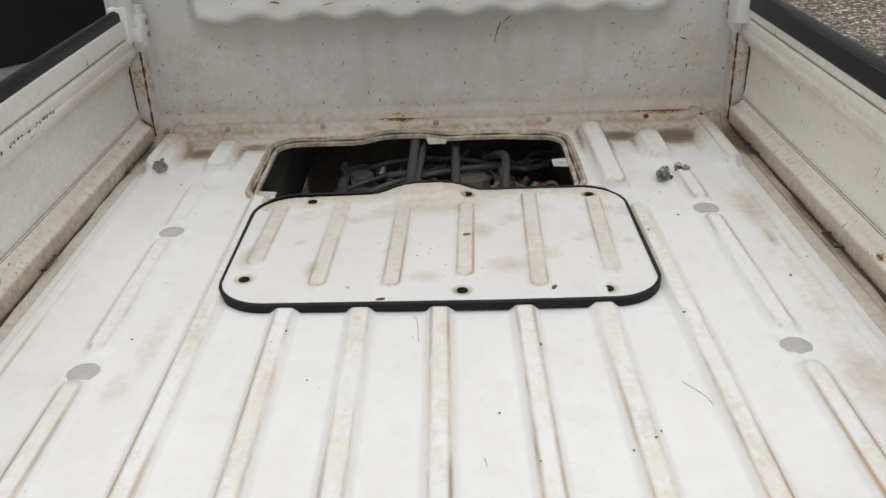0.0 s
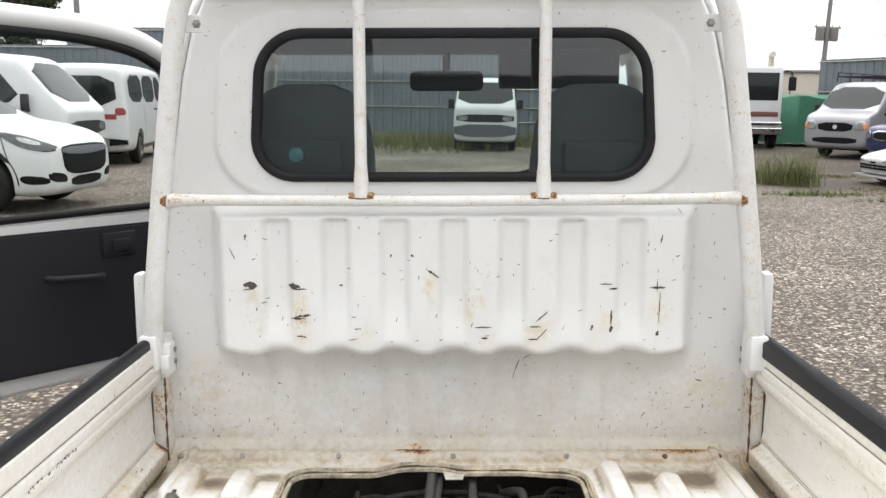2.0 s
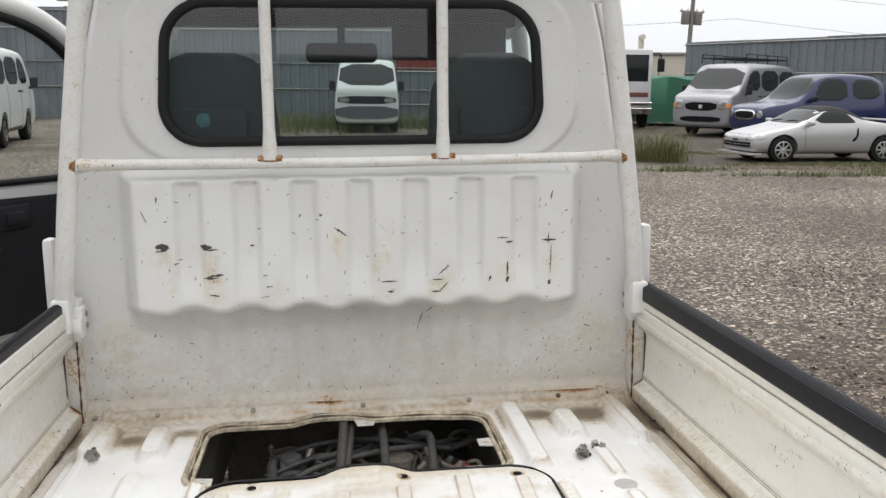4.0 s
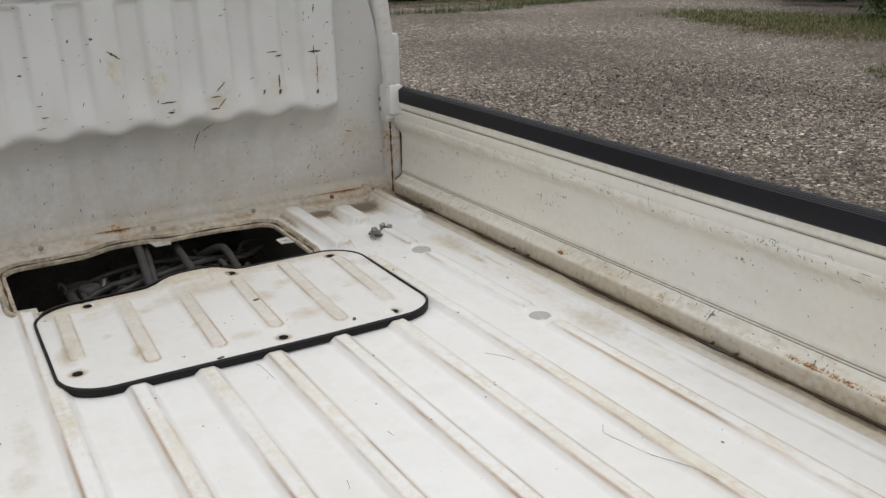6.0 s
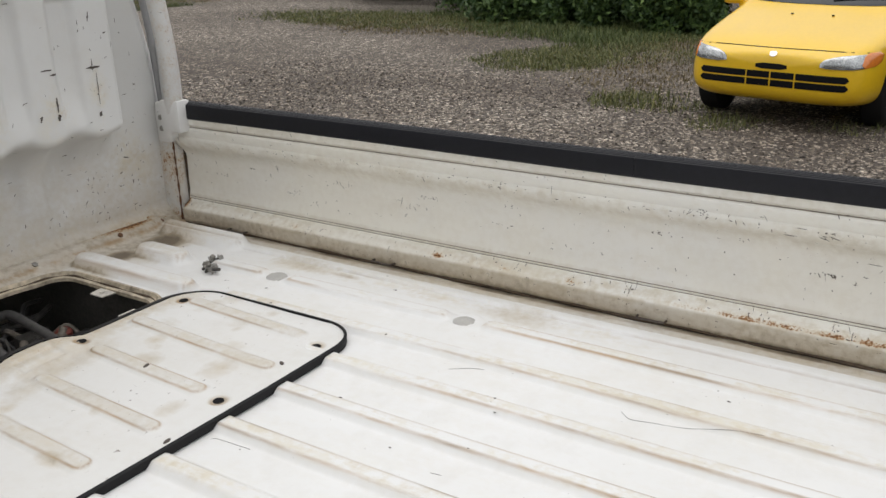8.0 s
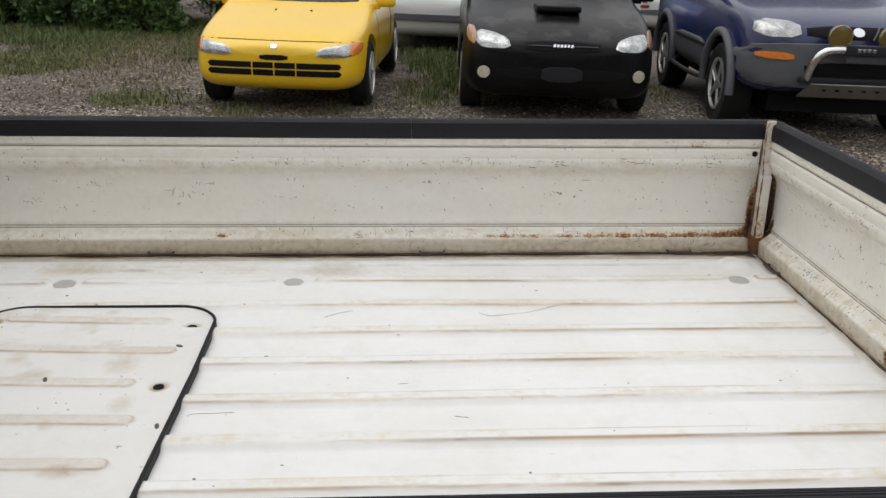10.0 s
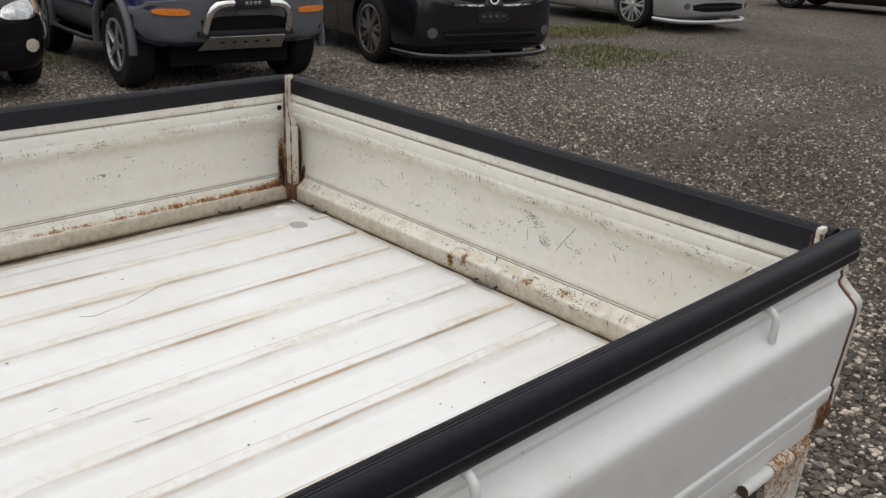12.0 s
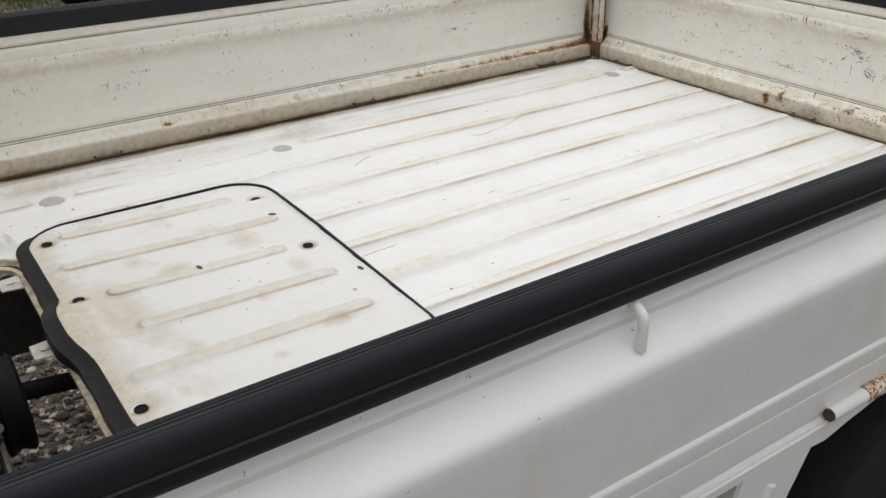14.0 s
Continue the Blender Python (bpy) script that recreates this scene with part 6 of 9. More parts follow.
axis = np.unique(np.concatenate([[-900, -300, -120], np.linspace(-60, 60, 121), np.arange(-10, 10.1, 0.125), [120, 300, 900]]))
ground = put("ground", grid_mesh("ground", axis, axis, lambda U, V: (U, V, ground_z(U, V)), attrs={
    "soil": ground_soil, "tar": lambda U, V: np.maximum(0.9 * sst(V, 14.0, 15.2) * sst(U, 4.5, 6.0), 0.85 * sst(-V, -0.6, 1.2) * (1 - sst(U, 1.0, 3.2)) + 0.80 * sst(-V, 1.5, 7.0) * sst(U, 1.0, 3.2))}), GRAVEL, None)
tagged(ground, "grey crushed-stone gravel yard with weedy patches", "ground", kind="structure")

# ---- vehicles in the yard ----
from mathutils.bvhtree import BVHTree


def shape_ring(b, belt, top, hw, tw):
    """Half section of a car body, from the middle of its underside to the middle of its top."""
    h = belt - b
    side = [(0.0, b), (0.55 * hw, b), (0.87 * hw, b + 0.012), (0.975 * hw, b + 0.075), (hw, b + 0.42 * h), (0.992 * hw, b + 0.76 * h), (0.955 * hw, belt)]
    e = 0.955 * hw
    up = [(e + (tw - e) * 0.5, belt + (top - belt) * 0.55), (tw, top - 0.05 * min(1, (top - belt) * 4)), (0.78 * tw, top - 0.012), (0.42 * tw, top), (0.0, top + 0.004)]
    return side + up


def car_shell(name, stations, arches, radius, arch_w=0.26):
    """Closed body through the stations (x, underside, belt, top, half width, half width on top), with wheel arches cut out."""
    bm = bmesh.new()
    rings = []
    for x, b, belt, top, hw, tw in stations:
        half = shape_ring(b, belt, top, hw, tw)
        full = half + [(-y, z) for y, z in half[-2:0:-1]]
        rings.append([bm.verts.new((x, y, z)) for y, z in full])
    n = len(rings[0])
    for a, c in zip(rings, rings[1:]):
        for k in range(n):
            bm.faces.new((a[k], a[(k + 1) % n], c[(k + 1) % n], c[k]))
    bm.faces.new(rings[0]), bm.faces.new(rings[-1][::-1])
    bmesh.ops.recalc_face_normals(bm, faces=bm.faces)
    me = bpy.data.meshes.new(name)
    bm.to_mesh(me), bm.free()
    tmp = bpy.data.objects.new("tmp", me)
    scene.collection.objects.link(tmp)
    tmp.modifiers.new("s", "SUBSURF").levels = 2
    cutters = []
    hw = max(s[4] for s in stations)
    for ax in arches:
        for s in (-1, 1):
            cb = bmesh.new()
            bmesh.ops.create_cone(cb, segments=40, radius1=radius, radius2=radius, depth=arch_w * 2, cap_ends=True, matrix=Matrix.Translation((ax, s * hw, radius * 0.9)) @ Matrix.Rotation(radians(90), 4, "X"))
            cm = bpy.data.meshes.new("cut")
            cb.to_mesh(cm), cb.free()
            co = bpy.data.objects.new("cut", cm)
            scene.collection.objects.link(co)
            md = tmp.modifiers.new("b", "BOOLEAN")
            md.operation, md.object, md.solver = "DIFFERENCE", co, "EXACT"
            cutters.append(co)
    dg = bpy.context.evaluated_depsgraph_get()
    dg.update()
    out = bpy.data.meshes.new_from_object(tmp.evaluated_get(dg))
    out.name = name
    for o in [tmp] + cutters:
        d = o.data
        bpy.data.objects.remove(o)
        bpy.data.meshes.remove(d)
    return out


def soft_outline(poly, rounds=2, step=0.05):
    P = [Vector(p) for p in poly]
    for _ in range(rounds):
        P = [q for a, b in zip(P, P[1:] + P[:1]) for q in (a * 0.78 + b * 0.22, a * 0.22 + b * 0.78)]
    out = []
    for a, b in zip(P, P[1:] + P[:1]):
        k = max(1, int((b - a).length / step))
        out += [a.lerp(b, i / k) for i in range(k)]
    return out


WAYS = {"front": (lambda u, v: Vector((3, u, v)), Vector((-1, 0, 0))), "rear": (lambda u, v: Vector((-9, u, v)), Vector((1, 0, 0))),
        "left": (lambda u, v: Vector((u, 4, v)), Vector((0, -1, 0))), "right": (lambda u, v: Vector((u, -4, v)), Vector((0, 1, 0))),
        "top": (lambda u, v: Vector((u, v, 6)), Vector((0, 0, -1)))}


def laid_on(tree, name, poly, way, mat, parent, label="", off=0.006, rounds=2, sink=0.012, step=0.05):
    """A panel that follows the body where its outline, seen along way, falls on it."""
    outline = soft_outline(poly, rounds, step)
    start, go = WAYS[way]
    c = sum(outline, Vector((0, 0))) / len(outline)
    bm = bmesh.new()

    def on(p, o):
        hit = tree.ray_cast(start(p.x, p.y), go)
        if hit[0] is None:
            return None
        return bm.verts.new(hit[0] - go * o * 0.5 + hit[1] * o * 0.5)

    rings = []
    for f, o in ((1.0, -sink), (1.0, off * 0.6), (0.97, off), (0.84, off), (0.70, off), (0.56, off), (0.42, off), (0.28, off), (0.14, off)):
        ring = [on(c.lerp(p, f), o) for p in outline]
        if any(v is None for v in ring):
            bm.free()
            return None
        rings.append(ring)
    mid = on(c, off)
    n = len(outline)
    for a, b in zip(rings, rings[1:]):
        for k in range(n):
            bm.faces.new((a[k], a[(k + 1) % n], b[(k + 1) % n], b[k]))
    if mid:
        for k in range(n):
            bm.faces.new((rings[-1][k], rings[-1][(k + 1) % n], mid))
    bmesh.ops.recalc_face_normals(bm, faces=bm.faces)
    return put(name, bm, mat, parent, label, angle=55)


def rim_mesh(r, spokes, w=0.03, split=False):
    bm = bmesh.new()
    lathe(bm, [(r, -0.06), (r * 1.01, 0.03), (r * 0.93, 0.034), (r * 0.88, -0.03), (r * 0.3, -0.035), (0.01, -0.035)], Matrix.Identity(4), 32)
    lathe(bm, [(r * 0.26, -0.035), (r * 0.25, 0.018), (r * 0.18, 0.026), (0.005, 0.027)], Matrix.Identity(4), 20)
    for k in range(spokes):
        q = 2 * math.pi * k / spokes
        box(bm, r * 0.18, r * 0.95, -w / 2, w / 2, -0.012, 0.022, 0.005, Matrix.Rotation(q, 4, "Z"))
        if split:
            box(bm, r * 0.2, r * 0.95, -w / 3, w / 3, -0.012, 0.018, 0.004, Matrix.Rotation(q + 0.32, 4, "Z"))
    bmesh.ops.recalc_face_normals(bm, faces=bm.faces)
    me = bpy.data.meshes.new("rim")
    bm.to_mesh(me), bm.free()
    return me


def wheels(car, axles, half, r, w, rim_r, spokes, rim_mat, split=False):
    bm = lathe(bmesh.new(), tyre_profile(r, w), Matrix.Identity(4), 40)
    bmesh.ops.recalc_face_normals(bm, faces=bm.faces)
    tm = bpy.data.meshes.new("wheel")
    bm.to_mesh(tm), bm.free()
    rm = rim_mesh(rim_r, spokes, 0.035, split)
    for ax in axles:
        for s in (-1, 1):
            t = put("wheel", tm, TYRE, car, "black tyre", angle=40)
            t.matrix_basis = Matrix.Translation((ax, s * (half - w / 2), r)) @ Matrix.Rotation(radians(-90 * s), 4, "X")
            ro = put("rim", rm, rim_mat, t, "spoked wheel rim", angle=35)
            ro.matrix_basis = Matrix.Translation((0, 0, w / 2 * 0.72))


def mirrored(poly):
    return [(-u, v) for u, v in poly][::-1]


def pair(tree, name, poly, mat, parent, label="", way="front", **k):
    laid_on(tree, name, poly, way, mat, parent, label, **k)
    laid_on(tree, name, mirrored(poly), way, mat, parent, label, **k)


def both_sides(tree, name, poly, mat, parent, label="", **k):
    laid_on(tree, name, poly, "left", mat, parent, label, **k)
    laid_on(tree, name, poly, "right", mat, parent, label, **k)


def car_paint(name, base, rough=0.28, metal=0.0, spread=0.05, coat=0.5, spec=0.4):
    return material(name, base, rough, metal, spread=spread, scale=3, grain=40, bump=0.03, depth=0.001, coat=coat, spec=spec)


def car_start(name, label, category, where, heading, stations, axles, arch_r, mat, group="parked cars"):
    car = thing(name, label, category, pose(where[0], where[1], where[2] if len(where) > 2 else 0.0, 0, 0, heading), group)
    me = car_shell("body", stations, axles, arch_r)
    tree = BVHTree.FromPolygons([v.co for v in me.vertices], [tuple(p.vertices) for p in me.polygons])
    put("body", me, mat, car, angle=42)
    liner = bmesh.new()
    hw = max(s[4] for s in stations)
    box(liner, axles[1] - 0.4, axles[0] + 0.4, -hw * 0.62, hw * 0.62, 0.2, 0.55)
    put("underbody", liner, BLACKGAP, car, "black underbody", smooth=False)
    return car, tree


def mirror_pair(car, x, half, z, mat, size=(0.09, 0.16, 0.12)):
    for s in (-1, 1):
        a, b, c = size
        bm = box(bmesh.new(), x - a / 2, x + a / 2, s * (half + b / 2) - b / 2, s * (half + b / 2) + b / 2, z - c / 2, z + c / 2, min(size) * 0.4, seg=3)
        box(bm, x - 0.03, x + 0.03, s * half - 0.04, s * half + 0.04, z - c / 2 - 0.02, z - c / 2 + 0.03, 0.01)
        put("door_mirror", bm, mat, car, angle=50)


def wiper(car, y0, y1, x, z, dz=0.02):
    pipe("wiper", [(x, y0, z), (x - 0.05, (y0 + y1) / 2, z + dz + 0.012), (x - 0.07, y1, z + dz)], 0.008, SEAL, car, seg=6)


def roadster(where, heading, mat, name_label, roof_mat, roof_label, rim_mat, lip=False, turn=AMBER):
    st = [(0.0, 0.30, 0.49, 0.515, 0.42, 0.32), (-0.05, 0.21, 0.53, 0.56, 0.585, 0.47), (-0.22, 0.18, 0.585, 0.63, 0.665, 0.55), (-0.55, 0.17, 0.655, 0.70, 0.69, 0.58), (-0.88, 0.17, 0.715, 0.77, 0.697, 0.60),
          (-1.02, 0.17, 0.74, 0.82, 0.697, 0.58), (-1.52, 0.17, 0.77, 1.135, 0.697, 0.50), (-1.75, 0.17, 0.775, 1.175, 0.697, 0.485), (-2.1, 0.17, 0.785, 1.16, 0.697, 0.485), (-2.42, 0.17, 0.79, 0.96, 0.697, 0.53),
          (-2.66, 0.17, 0.80, 0.87, 0.69, 0.58), (-3.12, 0.22, 0.79, 0.83, 0.67, 0.56), (-3.29, 0.35, 0.68, 0.72, 0.57, 0.47)]
    car, tree = car_start("roadster", name_label, "car", where, heading, st, (-0.66, -2.90), 0.315, mat)
    wheels(car, (-0.66, -2.90), 0.685, 0.272, 0.165, 0.18, 8 if lip else 6, rim_mat)
    laid_on(tree, "windscreen", [(-0.50, 1.10), (-0.58, 0.83), (-0.3, 0.815), (0.3, 0.815), (0.58, 0.83), (0.50, 1.10)], "front", AUTOGLASS, car, "dark windscreen", rounds=1)
    both_sides(tree, "side_window", [(-1.28, 0.83), (-1.62, 1.09), (-2.0, 1.10), (-2.25, 0.86), (-2.2, 0.83)], AUTOGLASS, car, "dark side window", rounds=1)
    pair(tree, "headlamp", [(0.32, 0.462), (0.33, 0.515), (0.42, 0.548), (0.62, 0.57), (0.64, 0.515), (0.60, 0.468)], LENS, car, "slanted clear headlamp", off=0.008, rounds=1, step=0.03)
    pair(tree, "turn_lamp", [(0.575, 0.470), (0.575, 0.572), (0.650, 0.575), (0.650, 0.49)], turn, car, "small turn lamp", off=0.011, rounds=1, step=0.03)
    for z0, z1 in ((0.315, 0.362), (0.372, 0.418)):
        for y0, y1, e0, e1 in ((-0.52, -0.175, 0.02, 0), (-0.165, -0.005, 0, 0), (0.005, 0.165, 0, 0), (0.175, 0.52, 0, 0.02)):
            laid_on(tree, "grille_slot", [(y0, z0 + e0), (y0 + e0, z0), (y1 - e1, z0), (y1, z0 + e1), (y1, z1 - e1), (y1 - e1, z1), (y0 + e0, z1), (y0, z1 - e0)], "front", BLACKGAP, car, "black grille slot", off=0.003, rounds=0, step=0.03)
    laid_on(tree, "plate_recess", [(-0.11, 0.435), (-0.11, 0.475), (0.11, 0.475), (0.11, 0.435)], "front", BLACKGAP, car, "empty number-plate recess", off=0.004, rounds=1, step=0.03)
    laid_on(tree, "badge", [(-0.022, 0.520), (-0.026, 0.552), (0.026, 0.552), (0.022, 0.520)], "front", CHROME, car, "small chrome badge", off=0.008, rounds=1, step=0.01)
    laid_on(tree, "soft_top", [(-1.50, -0.50), (-1.50, 0.50), (-2.05, 0.53), (-2.42, 0.58), (-2.60, 0.54), (-2.60, -0.54), (-2.42, -0.58), (-2.05, -0.53)], "top", roof_mat, car, roof_label, off=0.010, rounds=0)
    both_sides(tree, "soft_top_quarter", [(-1.55, 1.10), (-2.02, 1.115), (-2.27, 0.855), (-2.62, 0.85), (-2.36, 1.04), (-2.1, 1.14), (-1.6, 1.145)], roof_mat, car, "", off=0.012, rounds=1)
    both_sides(tree, "door_seam", [(-1.12, 0.30), (-1.12, 0.74), (-1.128, 0.74), (-1.128, 0.30)], BLACKGAP, car, off=0.001, rounds=0)
    both_sides(tree, "air_intake", [(-2.14, 0.46), (-2.24, 0.56), (-2.26, 0.73), (-2.30, 0.73), (-2.29, 0.53), (-2.2, 0.44)], BLACKGAP, car, "black side intake", off=0.002, rounds=1)
    mirror_pair(car, -1.18, 0.66, 0.83, mat, (0.10, 0.17, 0.10))
    wiper(car, -0.42, 0.02, -1.03, 0.845), wiper(car, 0.08, 0.46, -1.03, 0.845)
    laid_on(tree, "hood_seam", [(-0.60, 0.572), (-0.60, 0.577), (0.60, 0.577), (0.60, 0.572)], "front", BLACKGAP, car, off=0.001, rounds=0)
    for y in (-0.14, 0.16):
        turned("washer_jet", [(0.010, 0.0), (0.009, 0.008), (0.003, 0.01)], Matrix.Translation((-0.78, y, 0.752)), SEAL, car, seg=10)
    if lip:
        boxes("rear_spoiler", [(-3.25, -3.05, -0.5, 0.5, 0.88, 0.91)], mat, car, "", 0.01)
        boxes("chin_spoiler", [(-0.25, 0.03, -0.62, 0.62, 0.15, 0.20)], mat, car, "", 0.02)
    return car


YELLOW, SILVER, BLACKCAR, NAVY, WHITECAR = car_paint("yellow_car_paint", (0.80, 0.50, 0.015), 0.32), car_paint("silver_car_paint", (0.46, 0.46, 0.46), 0.32, 0.5), car_paint("black_car_paint", (0.006, 0.006, 0.007), 0.22), \
    car_paint("navy_car_paint", (0.012, 0.018, 0.075), 0.25), car_paint("white_car_paint", (0.60, 0.61, 0.61), 0.3)
VANSILVER = car_paint("van_silver_paint", (0.30, 0.30, 0.315), 0.34, 0.5)
FADED = car_paint("faded_black_paint", (0.006, 0.0055, 0.006), 0.30, spread=0.6, coat=0.03, spec=0.16)


def peeling(m):
    """Clear coat peeling off in pale clouds on the upward faces of a black body."""
    n, l = links(m)
    b = n["Principled BSDF"]
    old = b.inputs["Base Color"].links[0].from_socket
    co, geo, part_, up, ns, cl, both, x = (n.new("ShaderNode" + k) for k in ("TexCoord", "NewGeometry", "SeparateXYZ", "MapRange", "TexNoise", "MapRange", "Math", "Mix"))
    x.data_type, both.operation = "RGBA", "MULTIPLY"
    ns.inputs["Scale"].default_value, ns.inputs["Detail"].default_value, ns.inputs["Roughness"].default_value = 3.2, 4, 0.6
    l.new(co.outputs["Object"], ns.inputs["Vector"]), l.new(geo.outputs["True Normal"], part_.inputs[0])
    up.inputs["From Min"].default_value, up.inputs["From Max"].default_value = 0.80, 0.92
    cl.inputs["From Min"].default_value, cl.inputs["From Max"].default_value = 0.52, 0.60
    l.new(part_.outputs["Z"], up.inputs["Value"]), l.new(ns.outputs[0], cl.inputs["Value"])
    l.new(up.outputs[0], both.inputs[0]), l.new(cl.outputs[0], both.inputs[1]), l.new(both.outputs[0], x.inputs["Factor"])
    a, c = [k for k in x.inputs if k.type == "RGBA"]
    c.default_value = (0.034, 0.033, 0.033, 1)
    l.new(old, a), l.new([o for o in x.outputs if o.type == "RGBA"][0], b.inputs["Base Color"])


peeling(FADED)
FOGLENS = material("yellowed_fog_lens", (0.55, 0.52, 0.40), 0.25, spread=0.3, scale=40, coat=0.8)
PALEAMBER = material("pale_amber_lens", (0.42, 0.22, 0.13), 0.2, spread=0.3, scale=30, coat=0.6)
GREYTRIM = material("grey_plastic_trim", (0.10, 0.103, 0.115), 0.6, spread=0.1, spec=0.3)
roadster((5.45, 1.65), 174.4, YELLOW, "bright yellow two-seat roadster parked on weedy gravel", YELLOW, "yellow roof panel", ALLOY).scale = (0.95, 0.95, 0.95)
roadster((7.36, 15.60), 184.0, SILVER, "silver two-seat roadster with black soft top parked on gravel", material("black_soft_top", (0.015, 0.015, 0.016), 0.8), "black fabric soft top", ALLOY, True, LENS).scale = (0.91, 0.92, 0.86)


def hatchback(where, heading):
    st = [(0.0, 0.30, 0.56, 0.60, 0.55, 0.42), (-0.07, 0.19, 0.64, 0.675, 0.73, 0.60), (-0.32, 0.17, 0.73, 0.775, 0.795, 0.68), (-0.75, 0.17, 0.82, 0.875, 0.81, 0.70), (-1.0, 0.17, 0.865, 0.93, 0.81, 0.70),
          (-1.10, 0.17, 0.88, 0.97, 0.81, 0.68), (-1.65, 0.17, 0.90, 1.35, 0.81, 0.57), (-2.0, 0.17, 0.91, 1.40, 0.81, 0.56), (-3.0, 0.17, 0.92, 1.38, 0.81, 0.56), (-3.45, 0.2, 0.93, 1.2, 0.80, 0.6), (-3.7, 0.22, 0.9, 1.0, 0.77, 0.62), (-3.79, 0.35, 0.75, 0.8, 0.68, 0.5)]
    car, tree = car_start("hatchback", "black hatchback with sun-faded hood scoop parked on gravel", "car", where, heading, st, (-0.72, -3.02), 0.335, FADED)
    wheels(car, (-0.72, -3.02), 0.80, 0.285, 0.18, 0.19, 7, DARKALLOY)
    pair(tree, "headlamp", [(0.41, 0.59), (0.44, 0.665), (0.56, 0.705), (0.69, 0.72), (0.70, 0.62), (0.63, 0.585)], LENS, car, "clear oval headlamp", off=0.010, rounds=1, step=0.03)
    pair(tree, "turn_lamp", [(0.69, 0.60), (0.695, 0.735), (0.765, 0.74), (0.765, 0.63)], PALEAMBER, car, "pale amber turn lamp", off=0.013, rounds=1, step=0.03)
    laid_on(tree, "grille", [(-0.31, 0.575), (-0.31, 0.655), (0.31, 0.655), (0.31, 0.575)], "front", BLACKGAP, car, "black grille", off=0.006, rounds=1, step=0.04)
    laid_on(tree, "grille_bar", [(-0.28, 0.617), (-0.28, 0.622), (0.28, 0.622), (0.28, 0.617)], "front", GREYTRIM, car, off=0.012, rounds=0)
    for k in range(6):
        u = -0.082 + k * 0.028
        laid_on(tree, "badge_bar", [(u, 0.610), (u + 0.004, 0.630), (u + 0.022, 0.630), (u + 0.018, 0.610)], "front", CHROME, car, "", off=0.016, rounds=0, step=0.01)
    laid_on(tree, "bumper_opening", [(-0.52, 0.34), (-0.54, 0.44), (0.54, 0.44), (0.52, 0.34)], "front", BLACKGAP, car, "black bumper opening", off=0.003, rounds=1)
    laid_on(tree, "plate_bracket", [(-0.165, 0.335), (-0.165, 0.455), (0.165, 0.455), (0.165, 0.335)], "front", DARKPLASTIC, car, "empty plate bracket", off=0.018, rounds=1)
    pair(tree, "fog_lamp", [(0.625 + 0.050 * math.cos(q), 0.395 + 0.050 * math.sin(q)) for q in np.linspace(0, 2 * math.pi, 18)[:-1]], FOGLENS, car, "round yellowed fog lamp", off=0.012, rounds=0, step=0.03)
    laid_on(tree, "bumper_seam", [(-0.76, 0.553), (-0.76, 0.559), (0.76, 0.559), (0.76, 0.553)], "front", BLACKGAP, car, off=0.001, rounds=0)
    laid_on(tree, "windscreen", [(-0.60, 1.30), (-0.68, 0.985), (0.68, 0.985), (0.60, 1.30)], "front", AUTOGLASS, car, "dark windscreen", rounds=1)
    both_sides(tree, "side_window", [(-1.45, 0.97), (-1.85, 1.30), (-3.1, 1.28), (-3.3, 1.0)], AUTOGLASS, car, "dark side window", rounds=1)
    bm = bmesh.new()
    box(bm, -0.80, -0.50, -0.19, 0.19, 0.85, 0.905, 0.02, seg=3)
    put("hood_scoop", bm, FADED, car, "raised hood scoop", angle=50)
    boxes("scoop_mouth", [(-0.515, -0.492, -0.165, 0.165, 0.862, 0.893)], BLACKGAP, car, "", 0.006)
    mirror_pair(car, -1.30, 0.80, 0.98, FADED)
    wiper(car, -0.55, 0.0, -1.08, 0.985), wiper(car, 0.05, 0.6, -1.08, 0.985)
    both_sides(tree, "door_seam", [(-1.32, 0.25), (-1.32, 0.9), (-1.328, 0.9), (-1.328, 0.25)], BLACKGAP, car, off=0.001, rounds=0)
    return car


hatchback((5.43, -0.48), 176).scale = (0.93, 0.93, 0.92)


